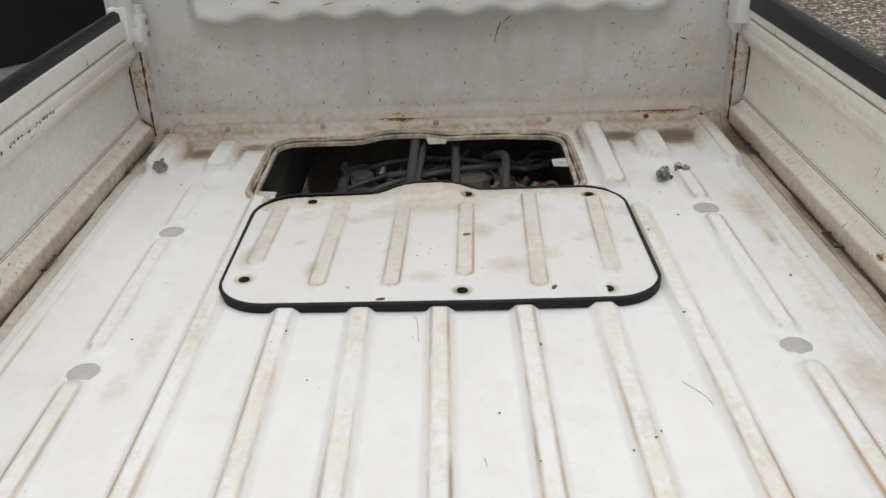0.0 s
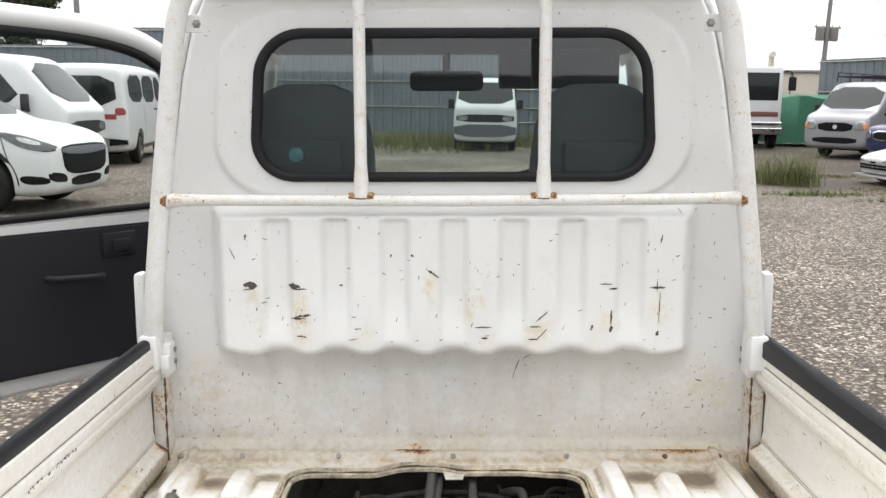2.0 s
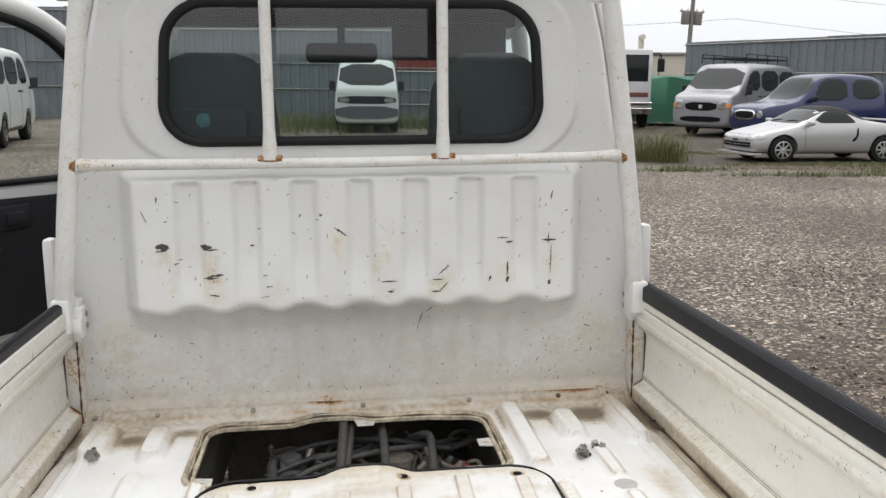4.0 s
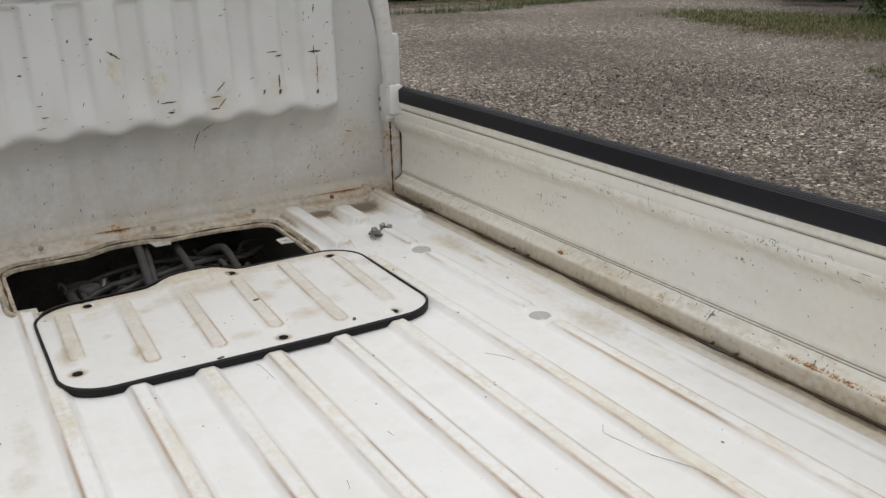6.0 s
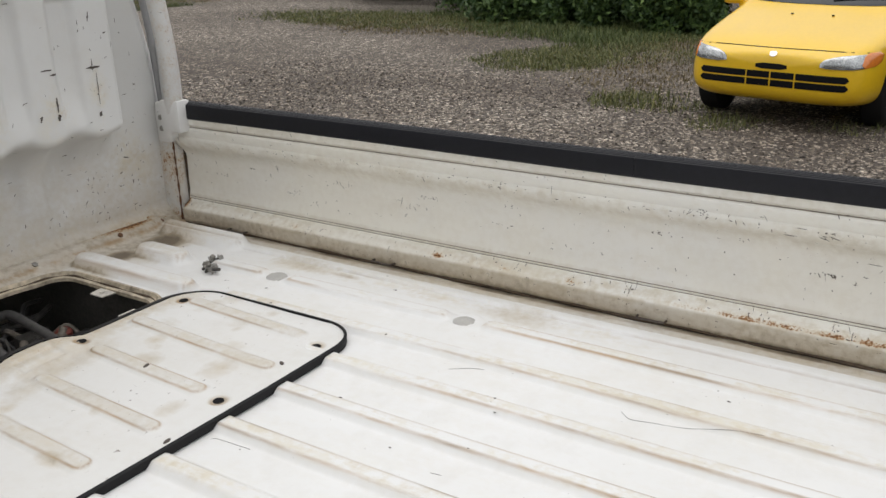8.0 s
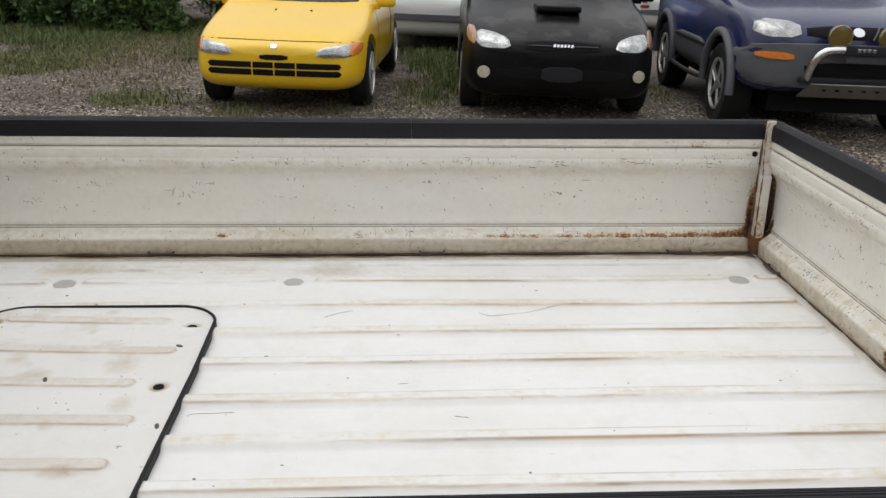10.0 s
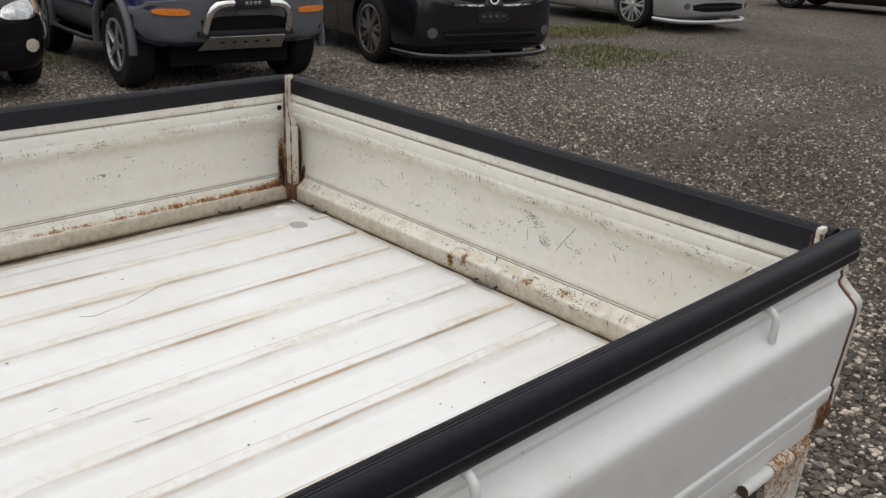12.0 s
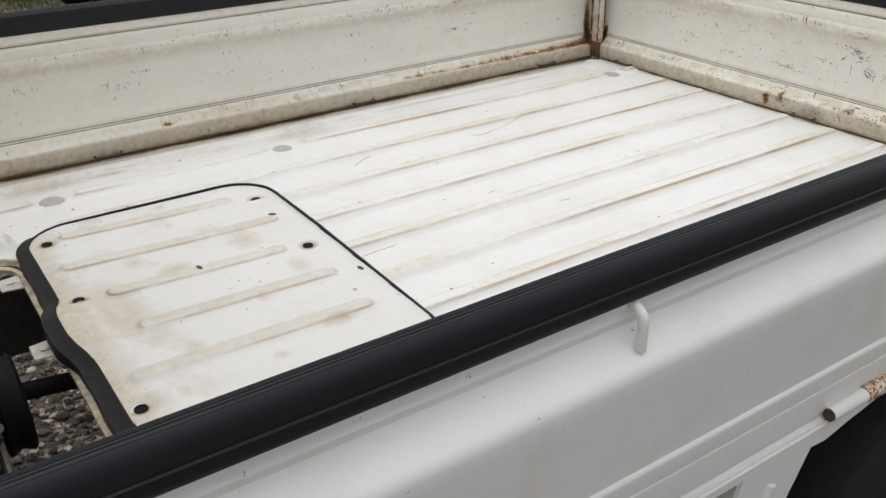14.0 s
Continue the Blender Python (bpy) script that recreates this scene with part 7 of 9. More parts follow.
def off_roader(where, heading):
    st = [(0.0, 0.47, 0.74, 0.78, 0.62, 0.5), (-0.07, 0.37, 0.86, 0.90, 0.80, 0.68), (-0.36, 0.34, 0.95, 1.0, 0.84, 0.74), (-0.85, 0.34, 1.0, 1.06, 0.845, 0.74), (-1.05, 0.34, 1.02, 1.10, 0.845, 0.72), (-1.5, 0.34, 1.04, 1.55, 0.845, 0.62),
          (-1.85, 0.34, 1.05, 1.66, 0.845, 0.60), (-3.2, 0.34, 1.05, 1.65, 0.845, 0.60), (-3.5, 0.36, 1.05, 1.45, 0.83, 0.62), (-3.62, 0.4, 1.0, 1.1, 0.8, 0.65), (-3.7, 0.5, 0.9, 0.95, 0.7, 0.55)]
    car, tree = car_start("off_roader", "dark blue compact off-roader with chrome bull bar and grey bumper", "car", where, heading, st, (-0.68, -2.88), 0.42, NAVY)
    wheels(car, (-0.68, -2.88), 0.845, 0.345, 0.225, 0.215, 5, ALLOY)
    laid_on(tree, "front_bumper", [(-0.82, 0.47), (-0.83, 0.74), (-0.5, 0.765), (0.5, 0.765), (0.83, 0.74), (0.82, 0.47), (0.6, 0.43), (-0.6, 0.43)], "front", GREYTRIM, car, "grey plastic bumper", off=0.035, rounds=1)
    laid_on(tree, "bumper_opening", [(-0.38, 0.50), (-0.40, 0.63), (0.40, 0.63), (0.38, 0.50)], "front", BLACKGAP, car, "black bumper opening", off=0.042, rounds=1)
    pair(tree, "turn_lamp", [(0.47, 0.635), (0.47, 0.69), (0.74, 0.70), (0.74, 0.65)], AMBER, car, "amber bumper lamp", off=0.045, rounds=1, step=0.03)
    pair(tree, "headlamp", [(0.42, 0.80), (0.42, 0.91), (0.74, 0.93), (0.77, 0.80)], LENS, car, "large clear headlamp", off=0.012, rounds=1, step=0.04)
    laid_on(tree, "grille", [(-0.38, 0.80), (-0.38, 0.89), (0.38, 0.89), (0.38, 0.80)], "front", BLACKGAP, car, "black grille", off=0.006, rounds=1)
    pair(tree, "grille_bar", [(0.10, 0.80), (0.16, 0.89), (0.175, 0.89), (0.115, 0.80)], GREYTRIM, car, "", off=0.012, rounds=0)
    laid_on(tree, "badge", [(0.045 * math.cos(q), 0.85 + 0.032 * math.sin(q)) for q in np.linspace(0, 2 * math.pi, 14)[:-1]], "front", CHROME, car, "oval chrome badge", off=0.018, rounds=0, step=0.02)
    pipe("bull_bar", [(0.03, -0.36, 0.50), (0.09, -0.35, 0.62), (0.12, -0.31, 0.70), (0.13, -0.20, 0.735), (0.13, 0.20, 0.735), (0.12, 0.31, 0.70), (0.09, 0.35, 0.62), (0.03, 0.36, 0.50)], 0.031, CHROME, car, "chrome bull bar", seg=12)
    boxes("bar_sleeve", [(0.095, 0.165, -0.155, 0.155, 0.70, 0.775)], DARKPLASTIC, car, "dark sleeve with pale lettering bars", 0.015)
    for k in range(4):
        boxes("letter_bar", [(0.164, 0.168, -0.07 + k * 0.036, -0.044 + k * 0.036, 0.728, 0.752)], CHROME, car, "", 0.001)
    boxes("plate_holder", [(0.10, 0.112, -0.115, 0.115, 0.645, 0.695)], GREYTRIM, car, "", 0.004)
    boxes("lower_bar", [(0.0, 0.06, -0.42, 0.42, 0.47, 0.52)], DARKPLASTIC, car, "", 0.02)
    bm = bmesh.new()
    f = [bm.verts.new(p) for p in ((0.05, -0.33, 0.475), (0.05, 0.33, 0.475), (-0.10, 0.37, 0.355), (-0.10, -0.37, 0.355))]
    bm.faces.new(f)
    skid = put("skid_plate", bm, ALLOY, car, "perforated metal skid plate", smooth=False)
    md = skid.modifiers.new("t", "SOLIDIFY")
    md.thickness = 0.01
    for k in range(5):
        turned("skid_hole", [(0.024, 0.0), (0.024, 0.004), (0.003, 0.004)], Matrix.Translation((-0.010, -0.20 + k * 0.10, 0.427)) @ Matrix.Rotation(radians(51), 4, "Y"), BLACKGAP, skid, seg=14)
    for s in (-1, 1):
        m = Matrix.Translation((0.11, s * 0.185, 0.83)) @ Matrix.Rotation(radians(90), 4, "Y")
        turned("driving_lamp", [(0.06, -0.07), (0.085, -0.04), (0.088, 0.0), (0.082, 0.01), (0.078, 0.006), (0.01, 0.014)], m, material("yellow_lamp_glass", (0.13, 0.085, 0.012), 0.15, coat=1.0) if s < 0 else bpy.data.materials["yellow_lamp_glass"], car, "round yellow driving lamp", 24)
    both_sides(tree, "side_cladding", [(-1.12, 0.36), (-1.08, 0.66), (-2.45, 0.66), (-2.42, 0.36)], GREYTRIM, car, "grey lower cladding", off=0.014, rounds=1)
    both_sides(tree, "cladding_strip", [(-1.15, 0.60), (-1.15, 0.63), (-2.4, 0.63), (-2.4, 0.60)], DARKPLASTIC, car, off=0.02, rounds=0)
    for s in (-1, 1):
        pipe("side_step", [(-1.15, s * 0.80, 0.36), (-1.3, s * 0.86, 0.33), (-2.25, s * 0.86, 0.33), (-2.4, s * 0.80, 0.36)], 0.022, DARKPLASTIC, car, "dark side step tube", seg=8)
        for ax in (-0.68, -2.88):
            pts = [(ax + 0.44 * math.cos(q), s * 0.845, 0.36 + 0.42 * math.sin(q)) for q in np.linspace(-0.1, math.pi + 0.1, 16)]
            pipe("wheel_arch_trim", pts, 0.035, GREYTRIM, car, "grey arch flare", False, 8)
    laid_on(tree, "windscreen", [(-0.62, 1.50), (-0.71, 1.13), (0.71, 1.13), (0.62, 1.50)], "front", AUTOGLASS, car, "dark windscreen", rounds=1)
    both_sides(tree, "side_window", [(-1.42, 1.10), (-1.75, 1.55), (-3.3, 1.55), (-3.4, 1.12)], AUTOGLASS, car, "dark side window", rounds=1)
    mirror_pair(car, -1.25, 0.83, 1.12, NAVY)
    return car


off_roader((4.87, -2.42), 174.5).scale = (0.92, 0.92, 0.91)


def compact(where, heading, mat, label, rim_mat, lights=LENS, chrome=True):
    st = [(0.0, 0.26, 0.60, 0.65, 0.55, 0.42), (-0.07, 0.17, 0.71, 0.76, 0.76, 0.62), (-0.38, 0.15, 0.83, 0.89, 0.83, 0.70), (-0.85, 0.15, 0.92, 0.99, 0.845, 0.70), (-0.98, 0.15, 0.94, 1.04, 0.845, 0.68), (-1.6, 0.15, 0.97, 1.48, 0.845, 0.60),
          (-2.0, 0.15, 0.98, 1.535, 0.845, 0.58), (-3.2, 0.15, 1.0, 1.5, 0.845, 0.58), (-3.8, 0.2, 1.0, 1.3, 0.83, 0.62), (-4.1, 0.25, 0.9, 1.0, 0.8, 0.65), (-4.2, 0.35, 0.8, 0.86, 0.7, 0.5)]
    car, tree = car_start("compact_car", label, "car", where, heading, st, (-0.82, -3.4), 0.365, mat)
    wheels(car, (-0.82, -3.4), 0.835, 0.315, 0.20, 0.225, 7, rim_mat, True)
    pair(tree, "headlamp", [(0.44, 0.66), (0.50, 0.73), (0.66, 0.82), (0.74, 0.84), (0.70, 0.73), (0.64, 0.68)], lights, car, "swept clear headlamp", off=0.010, rounds=1, step=0.03)
    pair(tree, "grille", [(0.10, 0.60), (0.08, 0.70), (0.40, 0.72), (0.44, 0.655)], BLACKGAP, car, "black mesh grille", off=0.004, rounds=1)
    if chrome:
        for a, b in ((0.60, 0.585), (0.715, 0.70)):
            pair(tree, "grille_bar", [(0.10, b), (0.10, a), (0.42, a + 0.01), (0.42, b + 0.01)], CHROME, car, "chrome grille strip", off=0.012, rounds=0)
        laid_on(tree, "badge", [(0.055 * math.cos(q), 0.655 + 0.055 * math.sin(q)) for q in np.linspace(0, 2 * math.pi, 18)[:-1]], "front", CHROME, car, "round chrome badge", off=0.014, rounds=0, step=0.02)
        laid_on(tree, "badge_face", [(0.040 * math.cos(q), 0.655 + 0.040 * math.sin(q)) for q in np.linspace(0, 2 * math.pi, 18)[:-1]], "front", BLACKGAP, car, "", off=0.017, rounds=0, step=0.02)
        laid_on(tree, "badge_bar", [(-0.055, 0.645), (-0.055, 0.665), (0.055, 0.665), (0.055, 0.645)], "front", CHROME, car, "", off=0.019, rounds=0)
    laid_on(tree, "lower_opening", [(-0.50, 0.28), (-0.54, 0.40), (0.54, 0.40), (0.50, 0.28)], "front", BLACKGAP, car, "black lower intake", off=0.003, rounds=1)
    laid_on(tree, "intake_bar", [(-0.5, 0.335), (-0.5, 0.35), (0.5, 0.35), (0.5, 0.335)], "front", DARKPLASTIC, car, "", off=0.012, rounds=0)
    laid_on(tree, "plate_holder", [(-0.17, 0.44), (-0.17, 0.54), (0.17, 0.54), (0.17, 0.44)], "front", DARKPLASTIC, car, "empty plate holder", off=0.01, rounds=1)
    for k in range(4):
        laid_on(tree, "plate_clip", [(-0.125 + k * 0.07, 0.49), (-0.125 + k * 0.07, 0.51), (-0.095 + k * 0.07, 0.51), (-0.095 + k * 0.07, 0.49)], "front", GREYTRIM, car, "", off=0.016, rounds=0, step=0.02)
    pair(tree, "fog_lamp", [(0.62 + 0.045 * math.cos(q), 0.36 + 0.045 * math.sin(q)) for q in np.linspace(0, 2 * math.pi, 14)[:-1]], GREYTRIM, car, "dim fog lamp", off=0.006, rounds=0, step=0.03)
    pipe("chin_lip", [(-0.45, -0.80, 0.17), (-0.12, -0.70, 0.16), (0.02, -0.40, 0.155), (0.05, 0.0, 0.155), (0.02, 0.40, 0.155), (-0.12, 0.70, 0.16), (-0.45, 0.80, 0.17)], 0.028, mat, car, "chin spoiler lip", seg=8)
    laid_on(tree, "windscreen", [(-0.58, 1.42), (-0.68, 1.05), (0.68, 1.05), (0.58, 1.42)], "front", AUTOGLASS, car, "dark windscreen", rounds=1)
    both_sides(tree, "side_window", [(-1.5, 1.03), (-1.95, 1.43), (-3.3, 1.42), (-3.7, 1.08)], AUTOGLASS, car, "dark side window", rounds=1)
    both_sides(tree, "door_seam", [(-1.5, 0.25), (-1.5, 0.95), (-1.508, 0.95), (-1.508, 0.25)], BLACKGAP, car, off=0.001, rounds=0)
    mirror_pair(car, -1.5, 0.83, 1.03, mat)
    return car


compact((4.62, -4.84), 169, BLACKCAR, "black compact car with chrome-striped grille and dark alloy wheels", DARKALLOY)
compact((5.45, -10.15), 172.5, SILVER, "silver compact car parked across the gravel yard", ALLOY, chrome=False)
compact((3.9, -16.8), 185, BLACKCAR, "dark compact car parked far across the gravel yard", DARKALLOY, chrome=False)


def round_car(where, heading, mat, label):
    st = [(0.0, 0.32, 0.55, 0.58, 0.5, 0.38), (-0.08, 0.22, 0.66, 0.70, 0.68, 0.52), (-0.4, 0.18, 0.76, 0.84, 0.74, 0.58), (-0.95, 0.18, 0.84, 0.94, 0.76, 0.60), (-1.6, 0.18, 0.90, 1.38, 0.76, 0.52), (-2.4, 0.18, 0.92, 1.40, 0.76, 0.52), (-3.2, 0.2, 0.9, 1.1, 0.74, 0.55), (-3.6, 0.3, 0.75, 0.8, 0.6, 0.45)]
    car, tree = car_start("round_lamp_car", label, "car", where, heading, st, (-0.7, -2.9), 0.32, mat)
    wheels(car, (-0.7, -2.9), 0.75, 0.28, 0.16, 0.19, 8, ALLOY)
    pair(tree, "lamp_ring", [(0.52 + 0.105 * math.cos(q), 0.66 + 0.105 * math.sin(q)) for q in np.linspace(0, 2 * math.pi, 20)[:-1]], CHROME, car, "chrome lamp ring", off=0.012, rounds=0, step=0.03)
    pair(tree, "headlamp", [(0.52 + 0.085 * math.cos(q), 0.66 + 0.085 * math.sin(q)) for q in np.linspace(0, 2 * math.pi, 20)[:-1]], LENS, car, "round headlamp", off=0.022, rounds=0, step=0.03)
    laid_on(tree, "bumper", [(-0.62, 0.40), (-0.62, 0.47), (0.62, 0.47), (0.62, 0.40)], "front", GREYTRIM, car, "grey bumper strip", off=0.03, rounds=1)
    pair(tree, "turn_lamp", [(0.46, 0.49), (0.46, 0.53), (0.58, 0.53), (0.58, 0.49)], REDLENS, car, "small red-orange lamp", off=0.012, rounds=1, step=0.03)
    laid_on(tree, "windscreen", [(-0.50, 1.32), (-0.60, 0.96), (0.60, 0.96), (0.50, 1.32)], "front", AUTOGLASS, car, "dark windscreen", rounds=1)
    both_sides(tree, "side_window", [(-1.4, 0.96), (-1.75, 1.32), (-2.5, 1.32), (-2.8, 0.98)], AUTOGLASS, car, "dark side window", rounds=1)
    return car


round_car((9.45, 0.36), 168, WHITECAR, "white rounded car with round headlamps parked in weeds")
round_car((11.6, -3.35), 180, WHITECAR, "white small car with round headlamps behind the row")
round_car((11.0, -0.85), 180, car_paint("blue_car_paint", (0.02, 0.06, 0.30), 0.3), "blue small car behind the row")


def van(where, heading, mat, label, dark_nose=False, rack=False, bonnet=0.25, rear_lamps=False):
    if bonnet < 0.4:
        st = [(0.0, 0.36, 1.04, 1.08, 0.78, 0.72), (-0.015, 0.30, 1.10, 1.14, 0.815, 0.75), (-0.06, 0.27, 1.16, 1.21, 0.84, 0.765), (-0.14, 0.25, 1.19, 1.29, 0.845, 0.77), (-0.60, 0.24, 1.20, 1.84, 0.845, 0.74), (-0.70, 0.24, 1.20, 1.91, 0.845, 0.74), (-0.86, 0.24, 1.20, 1.955, 0.845, 0.735)]
    else:
        st = [(0.0, 0.36, 0.90, 0.94, 0.74, 0.66), (-0.02, 0.30, 0.96, 1.00, 0.79, 0.71), (-0.09, 0.26, 1.04, 1.09, 0.835, 0.75), (-0.16, 0.25, 1.07, 1.13, 0.845, 0.76), (-bonnet + 0.05, 0.24, 1.16, 1.24, 0.845, 0.75), (-bonnet, 0.24, 1.17, 1.27, 0.845, 0.75), (-bonnet - 0.62, 0.24, 1.20, 1.86, 0.845, 0.73), (-bonnet - 0.75, 0.24, 1.20, 1.93, 0.845, 0.73), (-bonnet - 0.95, 0.24, 1.20, 1.965, 0.845, 0.73)]
    st += [(-2.6, 0.24, 1.2, 1.99, 0.845, 0.735), (-4.35, 0.24, 1.2, 1.97, 0.845, 0.735), (-4.62, 0.28, 1.18, 1.92, 0.84, 0.73), (-4.7, 0.36, 1.12, 1.80, 0.81, 0.70)]
    car, tree = car_start("van", label, "van", where, heading, st, (-0.85 - bonnet * 0.5, -3.55), 0.37, mat)
    wheels(car, (-0.85 - bonnet * 0.5, -3.55), 0.83, 0.32, 0.19, 0.20, 6, DARKALLOY)
    laid_on(tree, "windscreen", [(-0.68, 1.82), (-0.75, 1.26), (0.75, 1.26), (0.68, 1.82)], "front", AUTOGLASS, car, "dark windscreen", rounds=1)
    x0 = -bonnet - 0.35
    both_sides(tree, "front_side_window", [(x0, 1.25), (x0 - 0.42, 1.75), (x0 - 1.0, 1.78), (x0 - 1.0, 1.22)], AUTOGLASS, car, "dark side window", rounds=1)
    both_sides(tree, "side_window", [(x0 - 1.12, 1.22), (x0 - 1.12, 1.78), (x0 - 2.35, 1.78), (x0 - 2.35, 1.22)], AUTOGLASS, car, "dark side window", rounds=1)
    both_sides(tree, "side_window", [(x0 - 2.45, 1.22), (x0 - 2.45, 1.78), (x0 - 3.7, 1.76), (x0 - 3.7, 1.24)], AUTOGLASS, car, "dark side window", rounds=1)
    laid_on(tree, "rear_window", [(-0.64, 1.16), (-0.60, 1.72), (0.60, 1.72), (0.64, 1.16)], "rear", AUTOGLASS, car, "dark rear window", rounds=1)
    if dark_nose:
        laid_on(tree, "grille_panel", [(-0.76, 0.78), (-0.76, 0.98), (0.76, 0.98), (0.76, 0.78)], "front", DARKPLASTIC, car, "dark grille panel", off=0.008, rounds=1)
        laid_on(tree, "front_bumper", [(-0.80, 0.40), (-0.82, 0.72), (0.82, 0.72), (0.80, 0.40)], "front", GREYTRIM, car, "dark grey bumper", off=0.05, rounds=1)
        pair(tree, "headlamp", [(0.46, 0.82), (0.46, 0.94), (0.72, 0.94), (0.72, 0.82)], LENS, car, "square headlamp", off=0.016, rounds=1, step=0.04)
    else:
        laid_on(tree, "grille_panel", [(-0.42, 0.70), (-0.46, 0.92), (0.46, 0.92), (0.42, 0.70)], "front", BLACKGAP, car, "black grille", off=0.006, rounds=1)
        pair(tree, "headlamp", [(0.48, 0.72), (0.50, 0.95), (0.74, 0.98), (0.76, 0.76)], LENS, car, "large clear headlamp", off=0.012, rounds=1, step=0.04)
        pair(tree, "turn_lamp", [(0.70, 0.76), (0.70, 0.90), (0.80, 0.90), (0.80, 0.78)], AMBER, car, "amber turn lamp", off=0.016, rounds=1, step=0.04)
        laid_on(tree, "lower_opening", [(-0.55, 0.40), (-0.58, 0.55), (0.58, 0.55), (0.55, 0.40)], "front", BLACKGAP, car, "black lower opening", off=0.004, rounds=1)
        laid_on(tree, "badge", [(0.06 * math.cos(q), 0.81 + 0.06 * math.sin(q)) for q in np.linspace(0, 2 * math.pi, 14)[:-1]], "front", CHROME, car, "round chrome badge", off=0.014, rounds=0, step=0.03)
    if rear_lamps:
        pair(tree, "tail_lamp", [(0.60, 0.98), (0.60, 1.12), (0.78, 1.12), (0.80, 0.98)], REDLENS, car, "red tail lamp", way="rear", off=0.012, rounds=1, step=0.04)
        laid_on(tree, "rear_band", [(-0.62, 0.90), (-0.62, 1.0), (0.72, 1.0), (0.72, 0.90)], "rear", REDLENS, car, "dark red band across the tailgate", off=0.010, rounds=0)
        laid_on(tree, "plate_recess", [(-0.3, 0.62), (-0.3, 0.78), (0.3, 0.78), (0.3, 0.62)], "rear", GREYTRIM, car, "", off=0.006, rounds=1)
        laid_on(tree, "rear_bumper", [(-0.80, 0.40), (-0.80, 0.54), (0.80, 0.54), (0.80, 0.40)], "rear", BLACKGAP, car, "dark rear bumper", off=0.06, rounds=1)
    if rack:
        for y in (-0.62, 0.62):
            pipe("rack_rail", [(-1.3, y, 2.10), (-4.3, y, 2.10)], 0.018, SEAL, car, "", False, 6)
            pipe("rack_rail", [(-1.3, y, 2.20), (-4.3, y, 2.20)], 0.014, SEAL, car, "", False, 6)
        for x in (-1.3, -2.05, -2.8, -3.55, -4.3):
            pipe("rack_bar", [(x, -0.64, 1.96), (x, -0.62, 2.20), (x, -0.62, 2.10), (x, 0.62, 2.10), (x, 0.62, 2.20), (x, 0.64, 1.96)], 0.016, SEAL, car, "", False, 6)
    for gx in (x0 - 0.02, x0 - 1.06, x0 - 2.40):
        both_sides(tree, "panel_gap", [(gx, 1.18), (gx - 0.014, 1.18), (gx - 0.014, 0.34), (gx, 0.34)], BLACKGAP, car, "", off=0.002, rounds=0, step=0.04)
    for gx in (x0 - 0.86, x0 - 1.18):
        both_sides(tree, "door_handle", [(gx, 1.05), (gx, 1.09), (gx - 0.15, 1.09), (gx - 0.15, 1.05)], SEAL, car, "black door handle", off=0.02, rounds=1, step=0.03)
    mirror_pair(car, -bonnet - 0.3, 0.84, 1.25, DARKPLASTIC, (0.08, 0.16, 0.24))
    both_sides(tree, "sill_trim", [(-1.6, 0.30), (-1.6, 0.36), (-3.1, 0.36), (-3.1, 0.30)], GREYTRIM, car, off=0.004, rounds=0)
    wiper(car, -0.55, 0.0, -bonnet + 0.02, 1.24), wiper(car, 0.05, 0.6, -bonnet + 0.02, 1.24)
    return car


van((0.94, 23.7), -93, WHITECAR, "white cab-over van with dark bumper parked at the fence", True)
van((9.75, 22.8), 222, VANSILVER, "silver van with roof rack parked on asphalt", rack=True, bonnet=0.62)
van((-5.55, 13.8, 0.0), 2, WHITECAR, "white passenger van parked in the yard", True)
van((-7.62, 21.7), 98, WHITECAR, "white van seen from behind with red tail band", rear_lamps=True)


